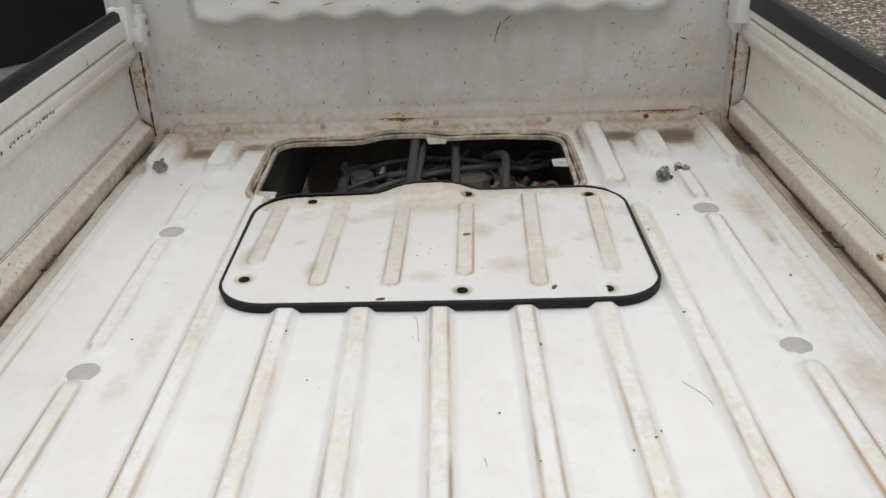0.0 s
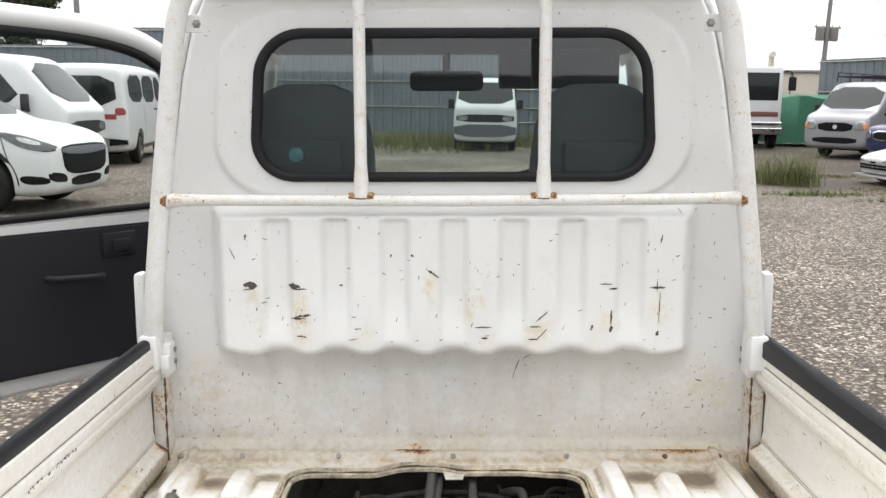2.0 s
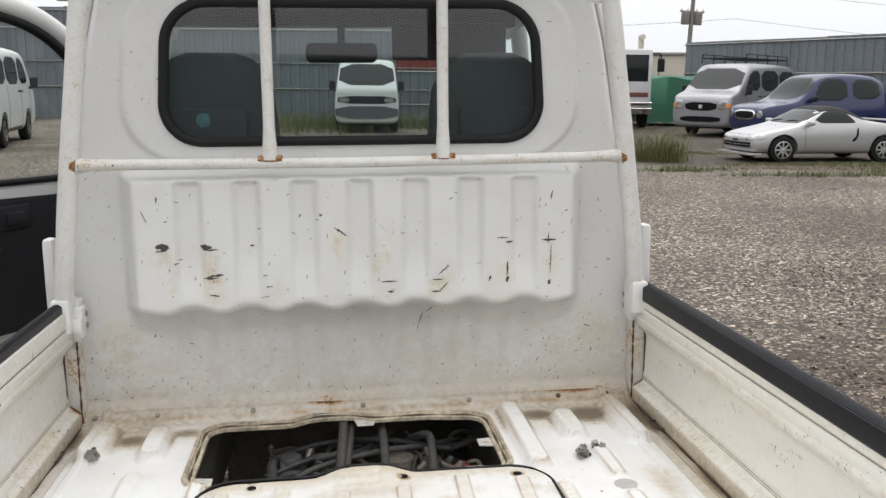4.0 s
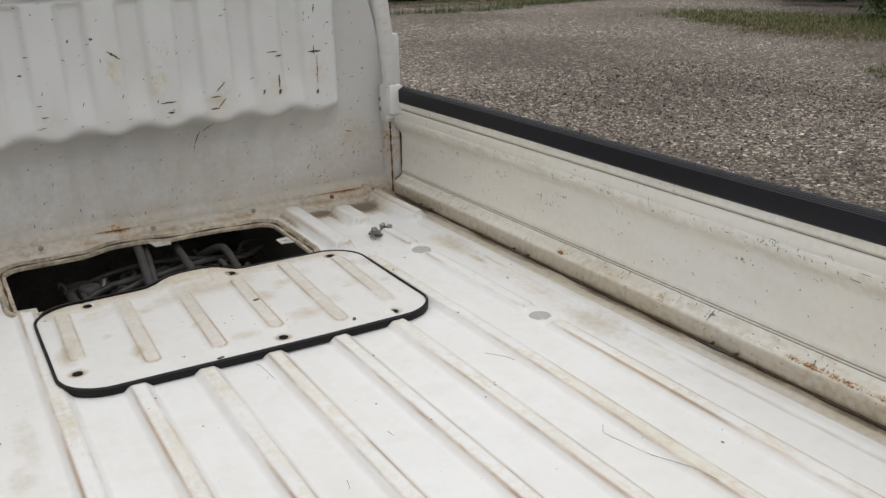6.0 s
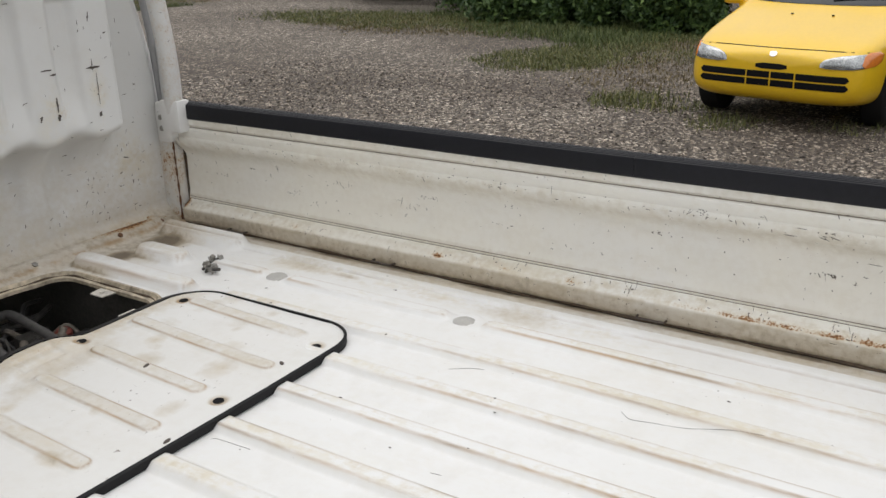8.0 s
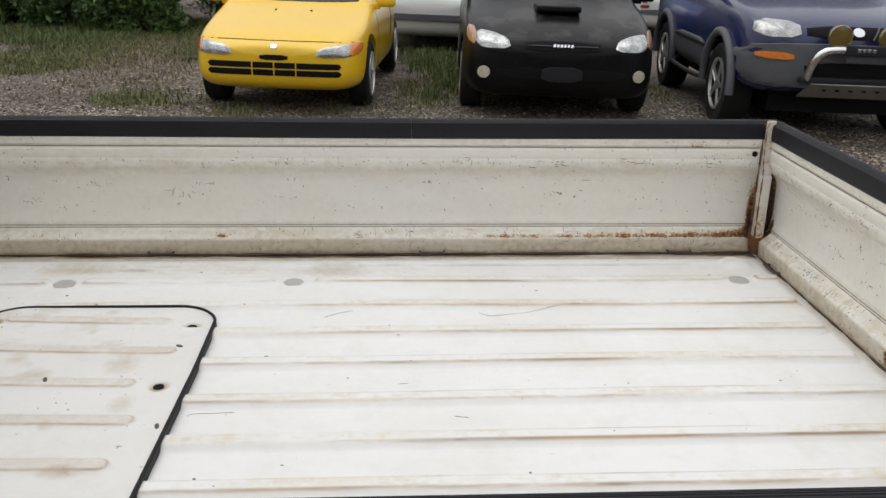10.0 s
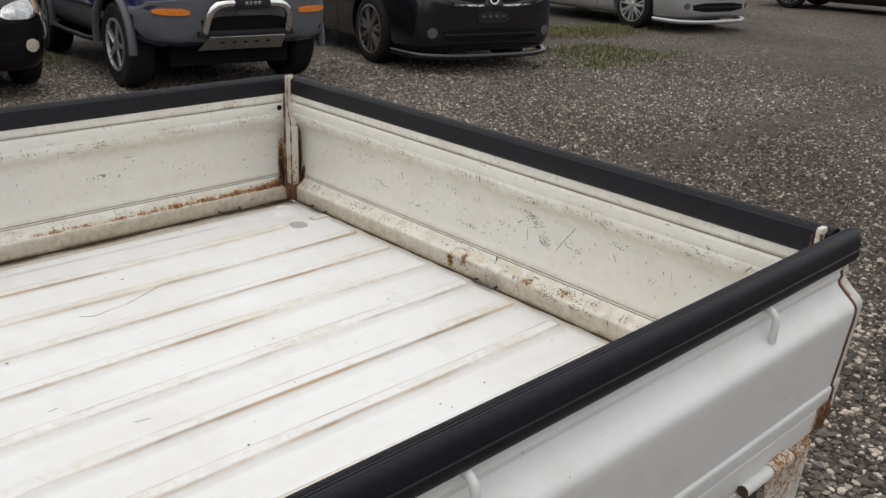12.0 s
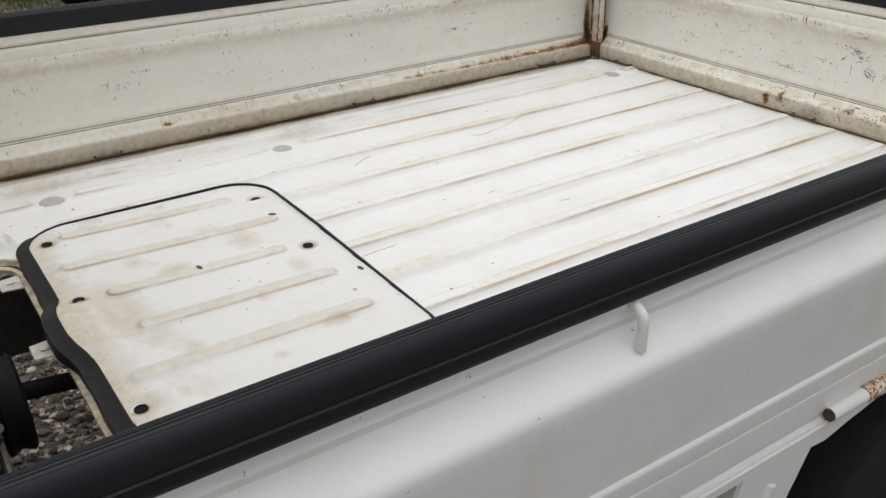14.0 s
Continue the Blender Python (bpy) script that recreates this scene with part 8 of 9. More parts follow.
def suv(where, heading):
    st = [(0.0, 0.32, 0.66, 0.72, 0.60, 0.48), (-0.08, 0.20, 0.80, 0.86, 0.80, 0.66), (-0.4, 0.19, 0.92, 0.99, 0.87, 0.74), (-0.95, 0.19, 0.99, 1.07, 0.885, 0.74), (-1.1, 0.19, 1.0, 1.11, 0.885, 0.72), (-1.75, 0.19, 1.03, 1.54, 0.885, 0.62), (-2.2, 0.19, 1.05, 1.605, 0.885, 0.6),
          (-3.3, 0.2, 1.1, 1.55, 0.88, 0.6), (-4.0, 0.25, 1.1, 1.25, 0.86, 0.64), (-4.3, 0.35, 0.9, 0.95, 0.75, 0.55)]
    car, tree = car_start("crossover", "white crossover with black grille parked in the yard", "car", where, heading, st, (-0.86, -3.47), 0.40, WHITECAR)
    wheels(car, (-0.86, -3.47), 0.875, 0.34, 0.215, 0.235, 5, ALLOY, True)
    dark_lens = material("smoked_lens", (0.055, 0.057, 0.06), 0.12, 0.3, spread=0.5, scale=14, coat=1.0)
    both_sides(tree, "headlamp", [(-0.05, 0.71), (-0.06, 0.80), (-0.30, 0.90), (-0.62, 0.95), (-0.58, 0.88), (-0.34, 0.76)], dark_lens, car, "smoked swept headlamp", off=0.010, rounds=1, step=0.03)
    both_sides(tree, "lamp_reflector", [(-0.16, 0.79), (-0.17, 0.83), (-0.30, 0.875), (-0.44, 0.895), (-0.36, 0.83)], LENS, car, "bright lamp reflector", off=0.016, rounds=1, step=0.03)
    laid_on(tree, "grille", [(-0.52, 0.50), (-0.56, 0.70), (-0.52, 0.79), (0.52, 0.79), (0.56, 0.70), (0.52, 0.50), (0.30, 0.44), (-0.30, 0.44)], "front", BLACKGAP, car, "gloss black grille", off=0.010, rounds=1)
    laid_on(tree, "grille_bar", [(-0.56, 0.70), (-0.56, 0.765), (0.56, 0.765), (0.56, 0.70), (0.2, 0.67), (-0.2, 0.67)], "front", GREYTRIM, car, "grey metal grille bar", off=0.020, rounds=1, step=0.04)
    pair(tree, "fog_recess", [(0.46, 0.36), (0.50, 0.46), (0.76, 0.50), (0.74, 0.38)], BLACKGAP, car, "black fog recess", off=0.004, rounds=1)
    both_sides(tree, "fog_recess", [(-0.08, 0.36), (-0.10, 0.44), (-0.36, 0.46), (-0.40, 0.40), (-0.30, 0.35)], BLACKGAP, car, "black fog recess", off=0.005, rounds=1, step=0.03)
    for cx in (-0.86, -3.47):
        ring = [(cx + r * math.cos(q), 0.34 + r * math.sin(q)) for r, qs in ((0.46, np.linspace(0.0, math.pi, 15)), (0.39, np.linspace(math.pi, 0.0, 15))) for q in qs]
        both_sides(tree, "arch_trim", ring, DARKPLASTIC, car, "black plastic wheel-arch trim", off=0.008, rounds=0, step=0.04)
    both_sides(tree, "panel_gap", [(-0.60, 0.95), (-0.612, 0.95), (-0.512, 0.62), (-0.50, 0.62)], BLACKGAP, car, "", off=0.002, rounds=0, step=0.03)
    both_sides(tree, "panel_gap", [(-1.42, 1.02), (-1.432, 1.02), (-1.432, 0.32), (-1.42, 0.32)], BLACKGAP, car, "", off=0.002, rounds=0, step=0.03)
    laid_on(tree, "lower_opening", [(-0.36, 0.30), (-0.40, 0.42), (0.40, 0.42), (0.36, 0.30)], "front", BLACKGAP, car, "", off=0.004, rounds=1)
    laid_on(tree, "windscreen", [(-0.60, 1.48), (-0.74, 1.12), (0.74, 1.12), (0.60, 1.48)], "front", AUTOGLASS, car, "dark windscreen", rounds=1)
    both_sides(tree, "side_window", [(-1.6, 1.10), (-2.1, 1.50), (-3.3, 1.46), (-3.7, 1.2)], AUTOGLASS, car, "dark side window", rounds=1)
    mirror_pair(car, -1.55, 0.87, 1.12, WHITECAR)
    return car


suv((-4.42, 10.9), -4)


def small_jeep(where, heading):
    st = [(0.0, 0.42, 0.78, 0.82, 0.60, 0.54), (-0.06, 0.36, 0.88, 0.92, 0.70, 0.62), (-0.5, 0.34, 0.94, 1.0, 0.735, 0.64), (-0.95, 0.34, 0.97, 1.04, 0.74, 0.64), (-1.35, 0.34, 1.0, 1.55, 0.74, 0.58), (-1.6, 0.34, 1.0, 1.66, 0.74, 0.57), (-3.0, 0.34, 1.0, 1.66, 0.74, 0.57), (-3.25, 0.38, 0.98, 1.45, 0.72, 0.56), (-3.3, 0.45, 0.9, 1.2, 0.68, 0.52)]
    car, tree = car_start("small_jeep", "dark blue small four-wheel-drive parked on asphalt", "car", where, heading, st, (-0.6, -2.75), 0.39, NAVY)
    wheels(car, (-0.6, -2.75), 0.735, 0.33, 0.18, 0.20, 5, ALLOY)
    laid_on(tree, "grille", [(-0.36, 0.62), (-0.38, 0.84), (0.38, 0.84), (0.36, 0.62)], "front", CHROME, car, "chrome-edged grille", off=0.014, rounds=1)
    laid_on(tree, "grille_mesh", [(-0.33, 0.65), (-0.34, 0.81), (0.34, 0.81), (0.33, 0.65)], "front", BLACKGAP, car, "", off=0.019, rounds=1)
    pair(tree, "headlamp", [(0.52 + 0.09 * math.cos(q), 0.74 + 0.09 * math.sin(q)) for q in np.linspace(0, 2 * math.pi, 16)[:-1]], LENS, car, "round headlamp", off=0.014, rounds=0, step=0.03)
    laid_on(tree, "windscreen", [(-0.56, 1.56), (-0.62, 1.08), (0.62, 1.08), (0.56, 1.56)], "front", AUTOGLASS, car, "dark windscreen", rounds=1)
    both_sides(tree, "side_window", [(-1.25, 1.06), (-1.5, 1.54), (-2.15, 1.54), (-2.15, 1.06)], AUTOGLASS, car, "dark side window", rounds=1)
    both_sides(tree, "side_window", [(-2.3, 1.08), (-2.3, 1.54), (-3.0, 1.52), (-3.05, 1.12)], AUTOGLASS, car, "dark side window", rounds=1)
    mirror_pair(car, -1.2, 0.73, 1.10, DARKPLASTIC)
    return car


small_jeep((9.15, 19.0), 189)

# ---- fences, buildings and distance ----
FENCE = material("grey_corrugated_steel", (0.17, 0.19, 0.21), 0.55, 0.3, spread=0.25, scale=0.8, grain=14)
REDBOX = material("faded_red_steel", (0.26, 0.045, 0.035), 0.6, spread=0.25, scale=0.7, grain=12)
BEIGE = material("beige_panel", (0.50, 0.46, 0.38), 0.7, spread=0.1, scale=0.6, grain=12)
GREENTARP = material("green_tarpaulin", (0.012, 0.11, 0.055), 0.55, spread=0.25, scale=1.6, grain=20, bump=0.4, depth=0.02)
WOODPOLE = material("concrete_pole", (0.20, 0.19, 0.18), 0.8, spread=0.15)


def sheet_fence(name, label, a, b, height, mat, z0=0.0, pitch=0.32, category="fence"):
    """Upright folded sheets from a to b, with rails and posts."""
    a, b = Vector((*a, 0)), Vector((*b, 0))
    length, along = (b - a).length, (b - a).normalized()
    side = Vector((along.y, -along.x, 0))
    f = thing(name, label, category, Matrix.Translation(a), kind="")
    n = int(length / pitch)
    per = 9
    for k0 in range(0, n, per):
        verts, faces = [], []
        m = min(per, n - k0)
        for k in range(m):
            for j, (u, d) in enumerate(((0.0, 0.0), (0.42, 0.0), (0.5, 0.035), (0.92, 0.035), (1.0, 0.0))):
                if k and j == 0:
                    continue
                p = along * ((k0 + k + u) * pitch) + side * d
                verts += [(p.x, p.y, z0), (p.x, p.y, z0 + height - 0.02 * math.sin(k0 * 3.1))]
        for k in range(len(verts) // 2 - 1):
            faces.append((2 * k, 2 * k + 2, 2 * k + 3, 2 * k + 1))
        o = put("fence_sheet", from_lists("fence_sheet", verts, faces), mat, f, "corrugated sheet", smooth=False)
        md = o.modifiers.new("t", "SOLIDIFY")
        md.thickness = 0.006
    for h in (0.35, 0.62, 0.97):
        pipe("fence_rail", [along * 0 + Vector((0, 0, z0 + height * h)) + side * 0.06, along * length + Vector((0, 0, z0 + height * h)) + side * 0.06], 0.025, STEEL, f, "", False, 6)
    return f


sheet_fence("steel_fence", "grey corrugated steel fence at the back of the yard", (-18, 33.5), (2.2, 30.0), 3.1, FENCE)
sheet_fence("steel_fence", "grey blue corrugated steel fence under a red container", (2.2, 30.0), (9.5, 31.5), 1.75, FENCE)
sheet_fence("steel_fence", "grey corrugated steel fence along the asphalt", (12.6, 31.0), (17.5, 19.5), 2.85, FENCE)
sheet_fence("steel_fence", "grey corrugated steel fence along the asphalt", (17.5, 19.5), (25.0, 4.0), 2.85, FENCE)
sheet_fence("steel_fence", "tall grey corrugated steel wall", (-16.0, 38.0), (-7.0, 37.0), 4.1, FENCE)
sheet_fence("shipping_container", "faded red ribbed shipping container", (-0.2, 33.4), (6.5, 33.8), 3.0, REDBOX, 0.0, 0.28, "container")
beige = thing("site_building", "beige flat-roofed prefabricated building", "building", pose(13.0, 42.0, 0, 0, 0, -14))
boxes("wall", [(-1.5, 8.0, 0.0, 4.0, 0.0, 2.75)], BEIGE, beige, "beige panel wall", 0.02)
boxes("roof", [(-1.6, 8.1, -0.1, 4.1, 2.75, 2.88)], STEEL, beige, "thin flat roof", 0.02)
for x in (0.5, 2.6, 4.8, 6.6):
    boxes("panel_seam", [(x, x + 0.05, -0.015, 0.0, 0.0, 2.75)], GREYTRIM, beige, "", 0.002)

# covered load and lorry
bm = bmesh.new()
bmesh.ops.create_grid(bm, x_segments=28, y_segments=22, size=0.5)
for v in bm.verts:
    u, w = v.co.x * 2, v.co.y * 2
    h = (1 - float(sst(np.array(max(abs(u), abs(w))), 0.80, 0.98)))
    v.co = Vector((u * 1.55, w * 1.3, 0.12 + 1.5 * h + 0.05 * math.sin(u * 7 + w * 3) * h + 0.03 * math.sin(u * 19) * (1 - h)))
tarp = put("covered_load", bm, GREENTARP, None, angle=60)
tarp.matrix_basis = pose(11.9, 29.8, 0, 0, 0, -8)
tagged(tarp, "bulky load under a creased green tarpaulin", "tarpaulin")
lorry = thing("lorry", "white lorry with dark windscreen and steel front bar", "truck", pose(8.9, 27.2, 0, 0, 0, -100))
LW = WHITECAR
boxes("lorry_cab", [(-1.6, 0.0, -1.05, 1.05, 0.75, 2.45)], LW, lorry, "white lorry cab", 0.10)
boxes("windscreen", [(-0.08, 0.012, -0.93, 0.93, 1.45, 2.28)], AUTOGLASS, lorry, "dark windscreen", 0.03)
boxes("grille_band", [(-0.05, 0.02, -0.95, 0.95, 0.98, 1.12)], material("brown_band", (0.14, 0.05, 0.035), 0.5), lorry, "brown grille band", 0.01)
boxes("front_bumper", [(-0.3, 0.10, -1.08, 1.08, 0.45, 0.72)], STEEL, lorry, "", 0.03)
for z in (0.62, 0.80):
    pipe("front_bar", [(0.14, -1.05, z), (0.18, 0, z), (0.14, 1.05, z)], 0.03, CHROME, lorry, seg=8)
for s in (-1, 1):
    boxes("headlamp", [(0.085, 0.115, s * 0.75 - 0.12, s * 0.75 + 0.12, 0.50, 0.66)], LENS, lorry, "", 0.02)
    pipe("mirror_arm", [(-0.1, s * 1.03, 2.3), (0.12, s * 1.25, 2.28), (0.12, s * 1.28, 1.8)], 0.018, SEAL, lorry, seg=6)
    boxes("mirror", [(0.08, 0.14, s * 1.28 - 0.11, s * 1.28 + 0.11, 1.75, 2.15)], SEAL, lorry, "", 0.03)
    for x in (-0.75, -3.8):
        t = turned("wheel", tyre_profile(0.42, 0.24), Matrix.Translation((x, s * 0.92, 0.42)) @ Matrix.Rotation(radians(90), 4, "X"), TYRE, lorry, "", 28)
boxes("lorry_bed", [(-5.5, -1.75, -1.05, 1.05, 0.85, 1.3)], STEEL, lorry, "", 0.02)
pipe("exhaust_stack", [(-1.5, 0.9, 1.0), (-1.5, 0.9, 2.75), (-1.45, 0.9, 2.85), (-1.2, 0.9, 2.87)], 0.09, BEIGE, lorry, seg=10)


def utility_pole(x, y, h, lean=0.0, boxes_on=True):
    p = thing("utility_pole", "grey utility pole with cross-arms and transformers", "utility pole", pose(x, y, 0, 0, lean, 0))
    turned("pole", [(0.17, 0.0), (0.12, h), (0.02, h + 0.02)], Matrix.Identity(4), WOODPOLE, p, seg=14)
    for k, z in enumerate((h - 0.3, h - 2.1)):
        boxes("cross_arm", [(-0.8, 0.8, -0.05, 0.05, z, z + 0.10)], WOODPOLE, p, "", 0.01)
        for q in (-0.7, -0.3, 0.3, 0.7):
            turned("insulator", [(0.04, 0), (0.05, 0.08), (0.02, 0.14)], Matrix.Translation((q, 0, z + 0.1)), BEIGE, p, seg=8)
    if boxes_on:
        for s in (-1, 1):
            turned("transformer", [(0.24, 0), (0.26, 0.05), (0.26, 0.75), (0.20, 0.82), (0.03, 0.84)], Matrix.Translation((s * 0.42, 0, h - 2.85)), WOODPOLE, p, seg=16)


# two unseen fences, added to darken the horizon that the cars reflect
sheet_fence("steel_fence", "unseen grey steel fence added to darken the horizon in reflections", (-16.0, -26.0), (-18.0, 33.0), 3.2, FENCE)
sheet_fence("steel_fence", "unseen grey steel fence added to darken the horizon in reflections", (24.0, -27.0), (-16.0, -26.0), 3.2, FENCE)
utility_pole(22.7, 55.6, 8.0, 2.0)
utility_pole(-18.9, 46.3, 10.0, 0.0, False)
utility_pole(-13.2, 50.0, 5.6, 0.0, False)
for k, (z0, z1) in enumerate(((7.6, 7.2), (6.7, 6.5), (4.9, 4.4))):
    a, c = Vector((-60, 58, z0 + 1.6)), Vector((70, 57, z1 + 0.9))
    pts = [a.lerp(c, t) - Vector((0, 0, 1.2 * math.sin(math.pi * ((t * 3) % 1)))) for t in np.linspace(0, 1, 46)]
    w = pipe("overhead_wire", pts, 0.011, SEAL, None, "", False, 5)
    tagged(w, "thin dark overhead power line", "power line", "power lines")

# ---- plants ----
LEAF = island_material("green_leaves", (0.022, 0.055, 0.012), (0.15, 0.23, 0.055), 0.6)
DARKLEAF = island_material("dark_leaves", (0.008, 0.018, 0.006), (0.035, 0.06, 0.018), 0.6)
GRASS = island_material("grass_blades", (0.055, 0.070, 0.018), (0.26, 0.25, 0.085), 0.7)
WEED = island_material("weed_leaves", (0.035, 0.060, 0.013), (0.17, 0.20, 0.05), 0.7)
STRAW = island_material("dry_grass", (0.09, 0.07, 0.03), (0.28, 0.22, 0.10), 0.8)
BARK = material("bark", (0.07, 0.05, 0.035), 0.9, spread=0.3, scale=6, grain=40, bump=0.6)


def leaf_cloud(name, centers, radii, count, size, seed, mat, parent):
    """Many small leaves about the given clump centres."""
    r = np.random.default_rng(seed)
    C, R = np.asarray(centers), np.asarray(radii)
    pick = r.integers(0, len(C), count)
    d = r.normal(size=(count, 3))
    d /= np.linalg.norm(d, axis=1)[:, None]
    p = C[pick] + d * (R[pick] * r.uniform(0.35, 1.08, count) ** 0.6)[:, None]
    p = p[p[:, 2] > 0.03]
    n = len(p)
    a = r.normal(size=(n, 3))
    a /= np.linalg.norm(a, axis=1)[:, None]
    b = np.cross(a, r.normal(size=(n, 3)))
    b /= np.linalg.norm(b, axis=1)[:, None]
    s = size * r.uniform(0.6, 1.4, n)[:, None]
    V = np.stack([p - a * s, p + b * s * 0.42, p + a * s, p - b * s * 0.42], 1).reshape(-1, 3)
    F = np.arange(4 * n).reshape(n, 4)
    return put(name, from_lists(name, V.tolist(), F.tolist()), mat, parent, smooth=False)


def shrub(x, y, w, h, seed, mat=LEAF, label="dense green shrub at the edge of the gravel yard", leaves=15000, size=0.045):
    r = random.Random(seed)
    s = thing("shrub", label, "shrub", pose(x, y, 0), "shrubs")
    cs, rs = [], []
    for k in range(16):
        q, d = r.uniform(0, 6.3), w * math.sqrt(r.random())
        top = h * (1 - 0.45 * (d / w) ** 2) * r.uniform(0.55, 1.0)
        cs.append((d * math.cos(q), d * math.sin(q), top * r.uniform(0.18, 0.95))), rs.append(r.uniform(0.26, 0.50) * min(w, h) * 0.82)
    for c in cs[:3]:
        pipe("stem", [(c[0] * 0.2, c[1] * 0.2, 0), (c[0] * 0.6, c[1] * 0.6, c[2] * 0.6), c], 0.014, BARK, s, seg=5, n=3)
    leaf_cloud("foliage", cs, rs, leaves, size, seed, mat, s)


for k, (x, y, w, h) in enumerate(((12.3, 6.6, 1.3, 2.1), (12.1, 5.0, 1.3, 2.3), (12.6, 3.4, 1.4, 2.6), (13.2, 8.6, 1.4, 2.0), (12.8, 1.7, 1.2, 2.4), (13.4, 0.2, 1.3, 2.6), (14.2, -1.8, 1.5, 2.6), (14.6, 10.6, 1.4, 1.8), (11.6, 5.6, 0.7, 0.9), (11.3, 4.2, 0.7, 0.8), (15.0, -4.6, 1.6, 2.6), (14.6, 4.6, 1.8, 3.4))):
    shrub(x, y, w, h, 40 + k)


def tree_at(x, y, h, spread, seed):
    r = random.Random(seed)
    t = thing("tree", "tall dark broad-leaved tree beyond the yard", "tree", pose(x, y, 0))
    pipe("trunk", [(0, 0, 0), (0.1, 0.05, h * 0.3), (0, 0.1, h * 0.6), (0.1, 0, h * 0.85)], [0.3] * 7 + [0.22] * 6 + [0.12] * 6, BARK, t, seg=10, n=6)
    cs, rs = [], []
    for k in range(34):
        q, z = r.uniform(0, 6.3), h * r.uniform(0.28, 1.0)
        d = spread * r.uniform(0.2, 1.0) * (1.15 - abs(z / h - 0.6) * 1.3)
        cs.append((d * math.cos(q), d * math.sin(q), z)), rs.append(r.uniform(0.7, 1.3))
        if k < 10:
            pipe("limb", [(0.05, 0.05, z * 0.6), (d * 0.5 * math.cos(q), d * 0.5 * math.sin(q), z * 0.85), cs[-1]], 0.06, BARK, t, seg=6, n=3)
    leaf_cloud("crown", cs, rs, 14000, 0.16, seed, DARKLEAF, t)


tree_at(-25.5, 53.5, 12.5, 3.4, 3)
tree_at(-31.0, 57.0, 13.5, 4.2, 4)


def grass_field(name, label, spots, mat, seed, tall=0.16, density=420):
    """Grass blades strewn over the elliptical spots (x, y, rx, ry, share)."""
    r = np.random.default_rng(seed)
    P, H = [], []
    for x, y, rx, ry, share in spots:
        n = int(density * math.pi * rx * ry * share)
        q, d = r.uniform(0, 2 * np.pi, n), np.sqrt(r.uniform(0, 1, n)) * (1 + 0.15 * r.normal(size=n))
        P.append(np.stack([x + rx * d * np.cos(q), y + ry * d * np.sin(q)], 1)), H.append(tall * (1.25 - 0.7 * np.clip(d, 0, 1)) * r.uniform(0.35, 1.2, n))
    P, H = np.concatenate(P), np.concatenate(H)
    # blades stand in tufts
    c = P[r.integers(0, len(P), len(P) // 14)]
    near = c[r.integers(0, len(c), len(P))] + r.normal(size=P.shape) * 0.05
    P = np.where(r.random(len(P))[:, None] < 0.6, P * 0.0 + near, P)
    n = len(P)
    q = r.uniform(0, 2 * np.pi, n)
    w, lean = 0.0032 + 0.002 * r.random(n), H * r.uniform(0.2, 1.1, n)
    side, fwd = np.stack([np.cos(q), np.sin(q)], 1), np.stack([-np.sin(q), np.cos(q)], 1)
    z0 = np.zeros(n)
    A = np.c_[P + side * w[:, None], z0]
    B = np.c_[P - side * w[:, None], z0]
    C = np.c_[P + side * w[:, None] * 0.6 + fwd * lean[:, None] * 0.4, H * 0.6]
    D = np.c_[P - side * w[:, None] * 0.6 + fwd * lean[:, None] * 0.4, H * 0.6]
    T = np.c_[P + fwd * lean[:, None], H]
    V = np.stack([A, B, D, C, T], 1).reshape(-1, 3)
    i = np.arange(n) * 5
    F = [tuple(f) for f in np.stack([i, i + 1, i + 2, i + 3], 1).tolist()] + [tuple(f) for f in np.stack([i + 3, i + 2, i + 4], 1).tolist()]
    o = put(name, from_lists(name, V.tolist(), F), mat, None, smooth=False)
    return tagged(o, label, "grass", kind="stuff")


grass_field("weeds", "green weeds growing through the gravel", [(11.2, 5.2, 1.3, 2.6, 1.0), (8.8, 4.3, 1.7, 0.55, 0.55), (7.9, 4.5, 0.9, 0.7, 0.8), (8.6, 3.9, 1.2, 0.6, 0.5), (6.0, 2.85, 0.35, 0.3, 0.7), (5.5, 1.95, 0.3, 0.25, 0.6), (6.6, 0.55, 0.9, 0.25, 0.6), (4.5, -6.7, 0.4, 1.0, 0.5), (5.1, -6.9, 0.4, 0.7, 0.5), (8.3, 0.1, 1.6, 0.28, 1.0), (9.6, 2.9, 1.4, 0.5, 0.7), (6.15, 2.6, 0.5, 0.5, 0.25), (10.6, 8.6, 1.2, 2.2, 0.5),
                                                                     (8.0, -1.65, 1.5, 0.25, 0.5), (6.4, -8.6, 0.45, 1.3, 0.6), (7.6, -10.6, 0.7, 0.4, 0.6), (10.0, 14.6, 3.4, 0.35, 0.5), (6.0, 17.2, 2.0, 0.5, 0.5), (5.8, 1.0, 0.3, 0.5, 0.25)], GRASS, 7, 0.065, 2600)
grass_field("undergrowth", "knee-high green undergrowth at the foot of the shrubs", [(11.9, 5.0, 1.0, 3.4, 1.0), (10.4, 5.4, 1.0, 1.6, 0.6), (12.4, 0.5, 1.2, 2.6, 0.9), (9.6, 4.6, 1.0, 0.5, 0.5), (8.9, 0.1, 1.3, 0.22, 0.8), (7.4, 0.15, 0.9, 0.26, 0.9), (6.4, 0.45, 0.5, 0.16, 0.4), (9.0, 0.4, 1.2, 0.3, 0.9), (7.4, 12.75, 1.6, 0.18, 0.5), (9.8, 13.3, 1.4, 0.2, 0.6), (5.6, 13.6, 0.9, 0.25, 0.5)], WEED, 17, 0.12, 1800)
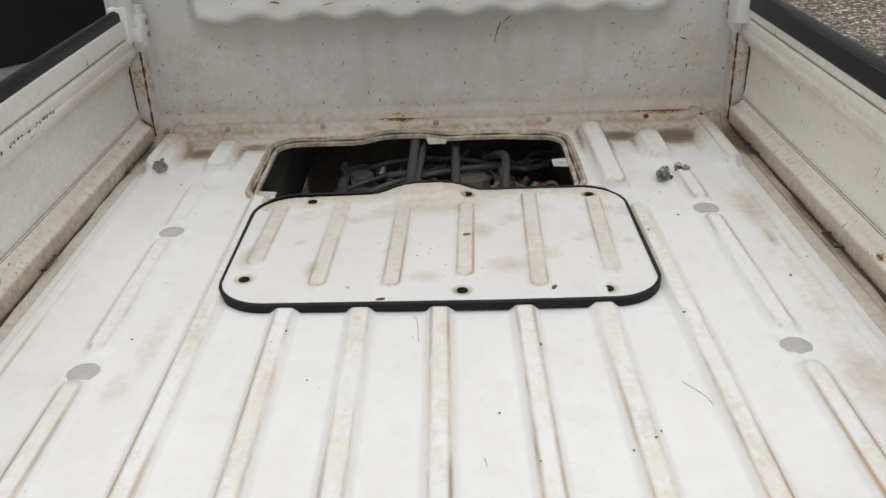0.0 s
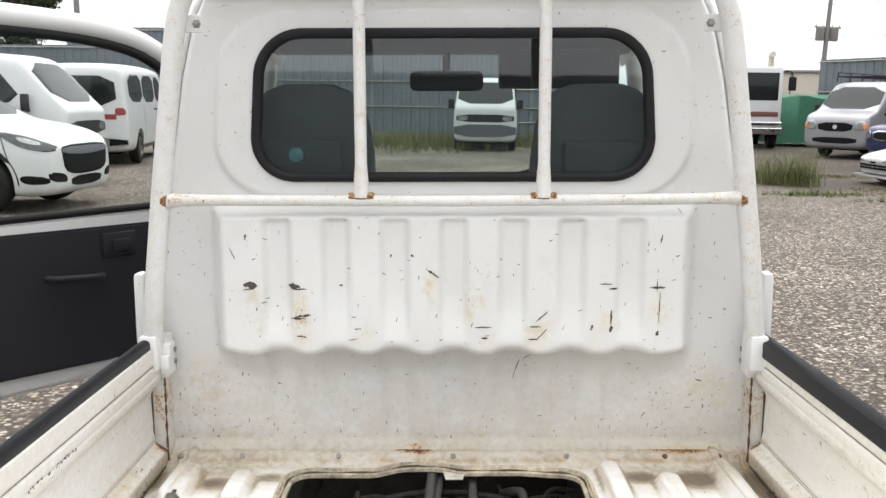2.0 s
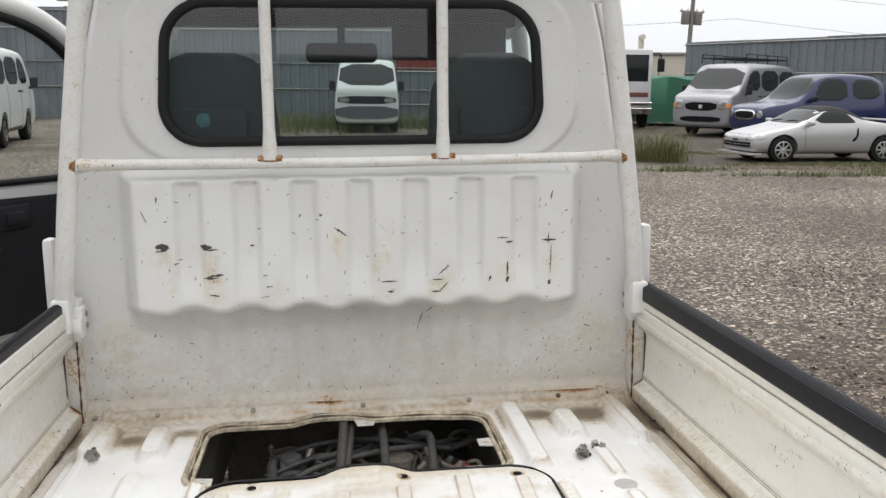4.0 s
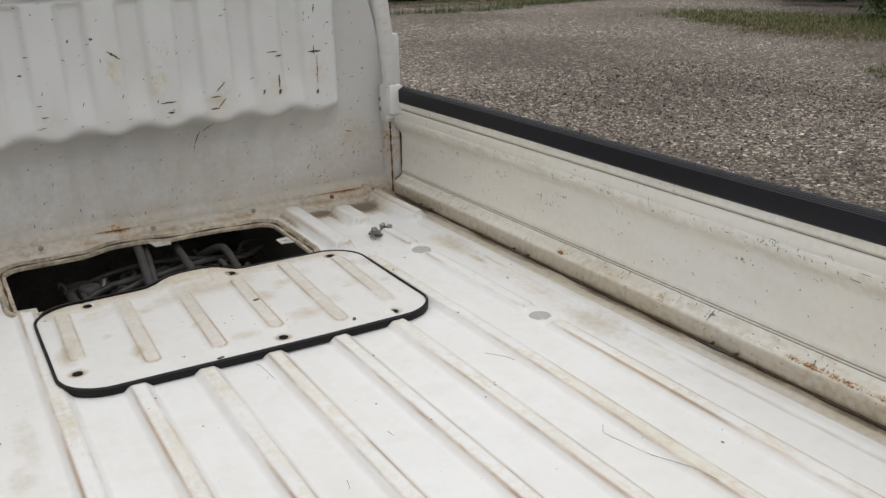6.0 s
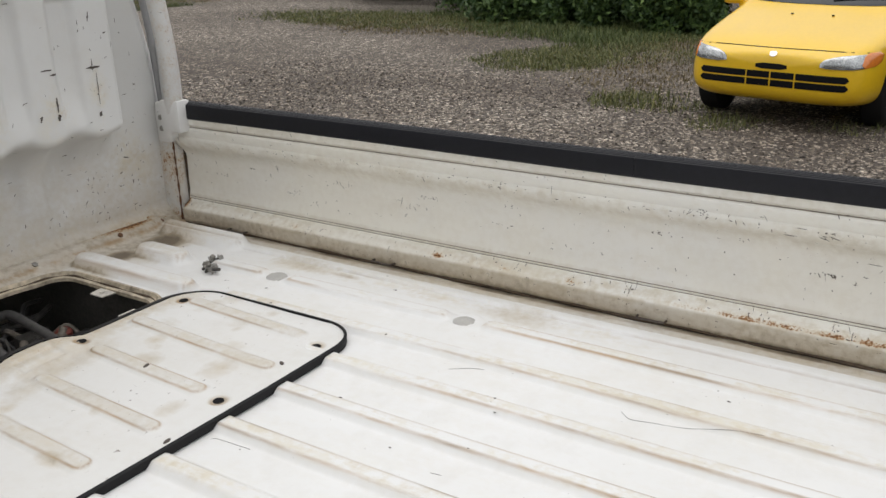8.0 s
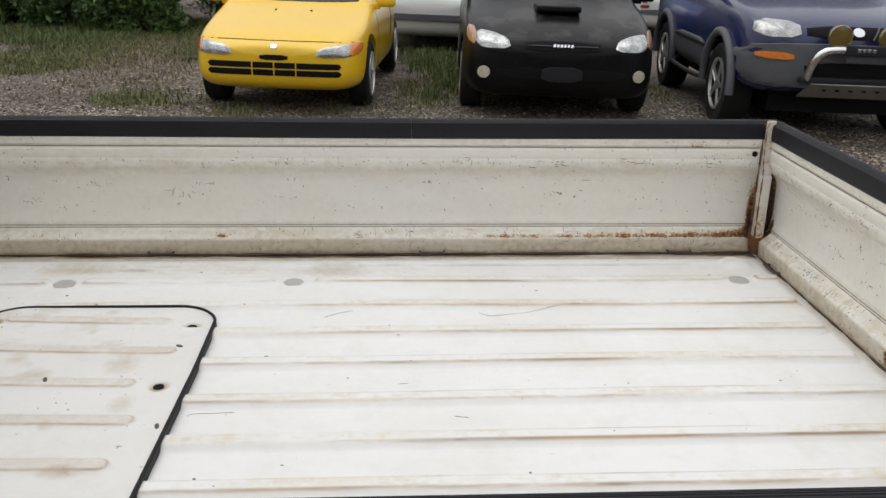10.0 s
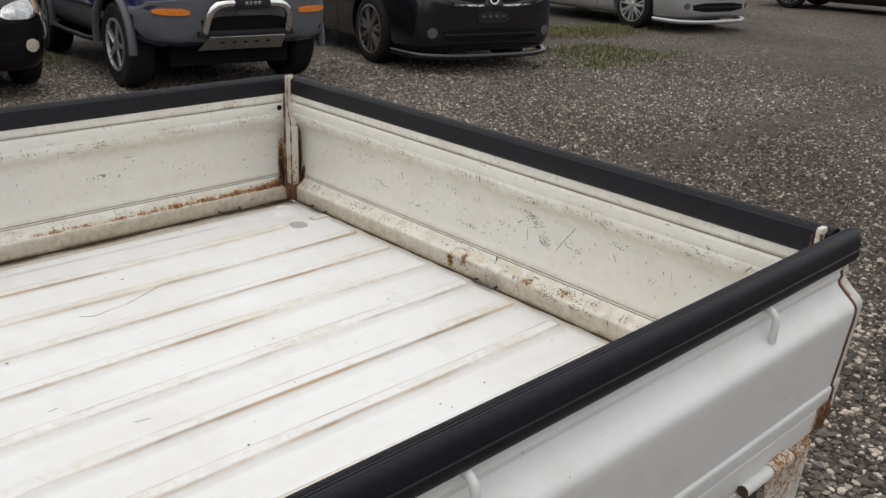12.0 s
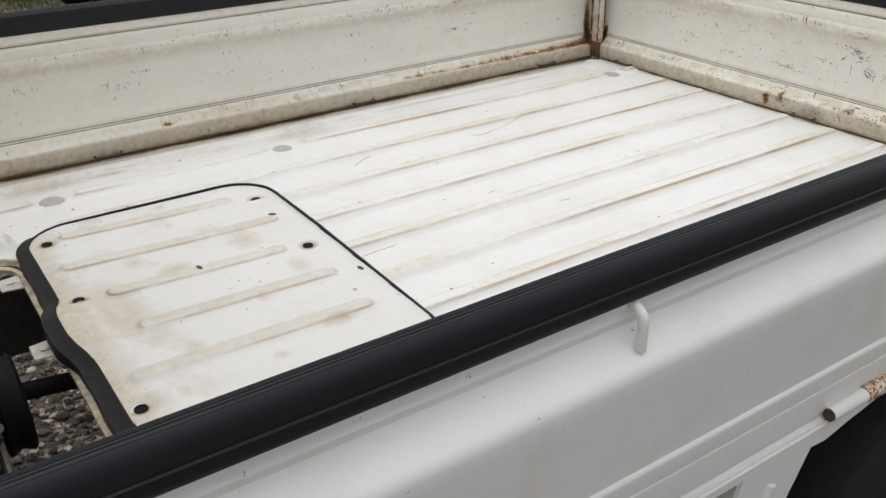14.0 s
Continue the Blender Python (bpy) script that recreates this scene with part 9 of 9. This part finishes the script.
grass_field("weed_tuft", "bright tuft of tall weeds at the asphalt edge", [(5.75, 15.6, 0.5, 0.4, 1.0), (6.1, 15.3, 0.3, 0.25, 0.8)], GRASS, 77, 0.62, 1500)
grass_field("tall_weeds", "tall green grass before the far fence", [(1.5, 27.5, 6.5, 2.0, 0.9), (-2.0, 25.0, 3.0, 2.6, 0.5)], GRASS, 8, 0.5, 260)
grass_field("dry_weeds", "dry straw-coloured weeds on the gravel", [(7.6, 3.3, 1.2, 0.7, 0.35), (9.3, 3.8, 1.6, 0.8, 0.4), (6.2, -8.2, 0.5, 1.1, 0.3), (9.5, 13.9, 3.6, 0.3, 0.3), (10.3, 7.6, 1.4, 2.0, 0.35), (8.5, 0.0, 1.4, 0.4, 0.3)], STRAW, 9, 0.045, 2200)

# loose stones on the gravel, thickest beside the truck
STONE = island_material("loose_stones", (0.020, 0.016, 0.013), (0.54, 0.49, 0.43), 0.85, True)


def stones(name, label, areas, seed, fine):
    """Loose stones, evenly strewn over the areas (x0, x1, y0, y1, count); fine ones have twenty faces, the others eight."""
    r = np.random.default_rng(seed)
    if fine:
        ball = bmesh.new()
        bmesh.ops.create_icosphere(ball, subdivisions=1, radius=1.0)
        base = np.array([v.co for v in ball.verts])
        tris = np.array([[v.index for v in f.verts] for f in ball.faces])
        ball.free()
    else:
        base = np.array([(1, 0, 0), (-1, 0, 0), (0, 1, 0), (0, -1, 0), (0, 0, 1), (0, 0, -1)], float)
        tris = np.array([(0, 2, 4), (2, 1, 4), (1, 3, 4), (3, 0, 4), (2, 0, 5), (1, 2, 5), (3, 1, 5), (0, 3, 5)])
    k = len(base)
    P = np.concatenate([np.stack([r.uniform(x0, x1, n) + r.normal(0, 0.25, n), r.uniform(y0, y1, n) + r.normal(0, 0.25, n)], 1) for x0, x1, y0, y1, n in areas])
    P = P[r.random(len(P)) > 0.9 * ground_soil(P[:, 0], P[:, 1])]
    n = len(P)
    s = 0.0038 + 0.0092 * r.random(n) ** 3.2 + 0.008 * (r.random(n) > 0.985)
    q = r.uniform(0, 2 * np.pi, n)
    V = base[None] * (1 + (0.16 if fine else 0.22) * r.normal(size=(n, k, 1))).clip(0.6, 1.4) * s[:, None, None] * np.stack([r.uniform(0.8, 1.5, n), r.uniform(0.7, 1.1, n), np.ones(n)], 1)[:, None, :]
    V[:, :, 2] *= r.uniform(0.5, 0.95, n)[:, None]
    X = V[:, :, 0] * np.cos(q)[:, None] - V[:, :, 1] * np.sin(q)[:, None]
    Y = V[:, :, 0] * np.sin(q)[:, None] + V[:, :, 1] * np.cos(q)[:, None]
    g = ground_z(P[:, 0], P[:, 1])
    V = np.stack([X + P[:, :1], Y + P[:, 1:], V[:, :, 2] + (g + s * 0.2)[:, None]], -1).reshape(-1, 3)
    F = (tris[None] + (np.arange(n) * k)[:, None, None]).reshape(-1, 3)
    o = put(name, from_lists(name, V.tolist(), F.tolist()), STONE, None, smooth=False)
    return tagged(o, label, "gravel", kind="stuff")


stones("loose_gravel", "loose grey crushed stones of the yard beside the truck", [(-1.3, 0.4, -2.2, 0.3, 34000), (0.2, 1.3, 1.1, 2.0, 5000), (-1.4, -0.7, 1.8, 3.8, 3000)], 21, True)
stones("scattered_gravel", "loose grey crushed stones farther out in the yard", [(-0.2, 3.2, -4.6, -1.2, 60000), (1.0, 5.5, -7.5, -3.0, 45000), (0.7, 3.0, -1.0, 4.0, 14000), (3.0, 6.5, -3.0, 6.5, 34000), (-1.4, 0.6, -4.5, -1.8, 12000)], 22, False)
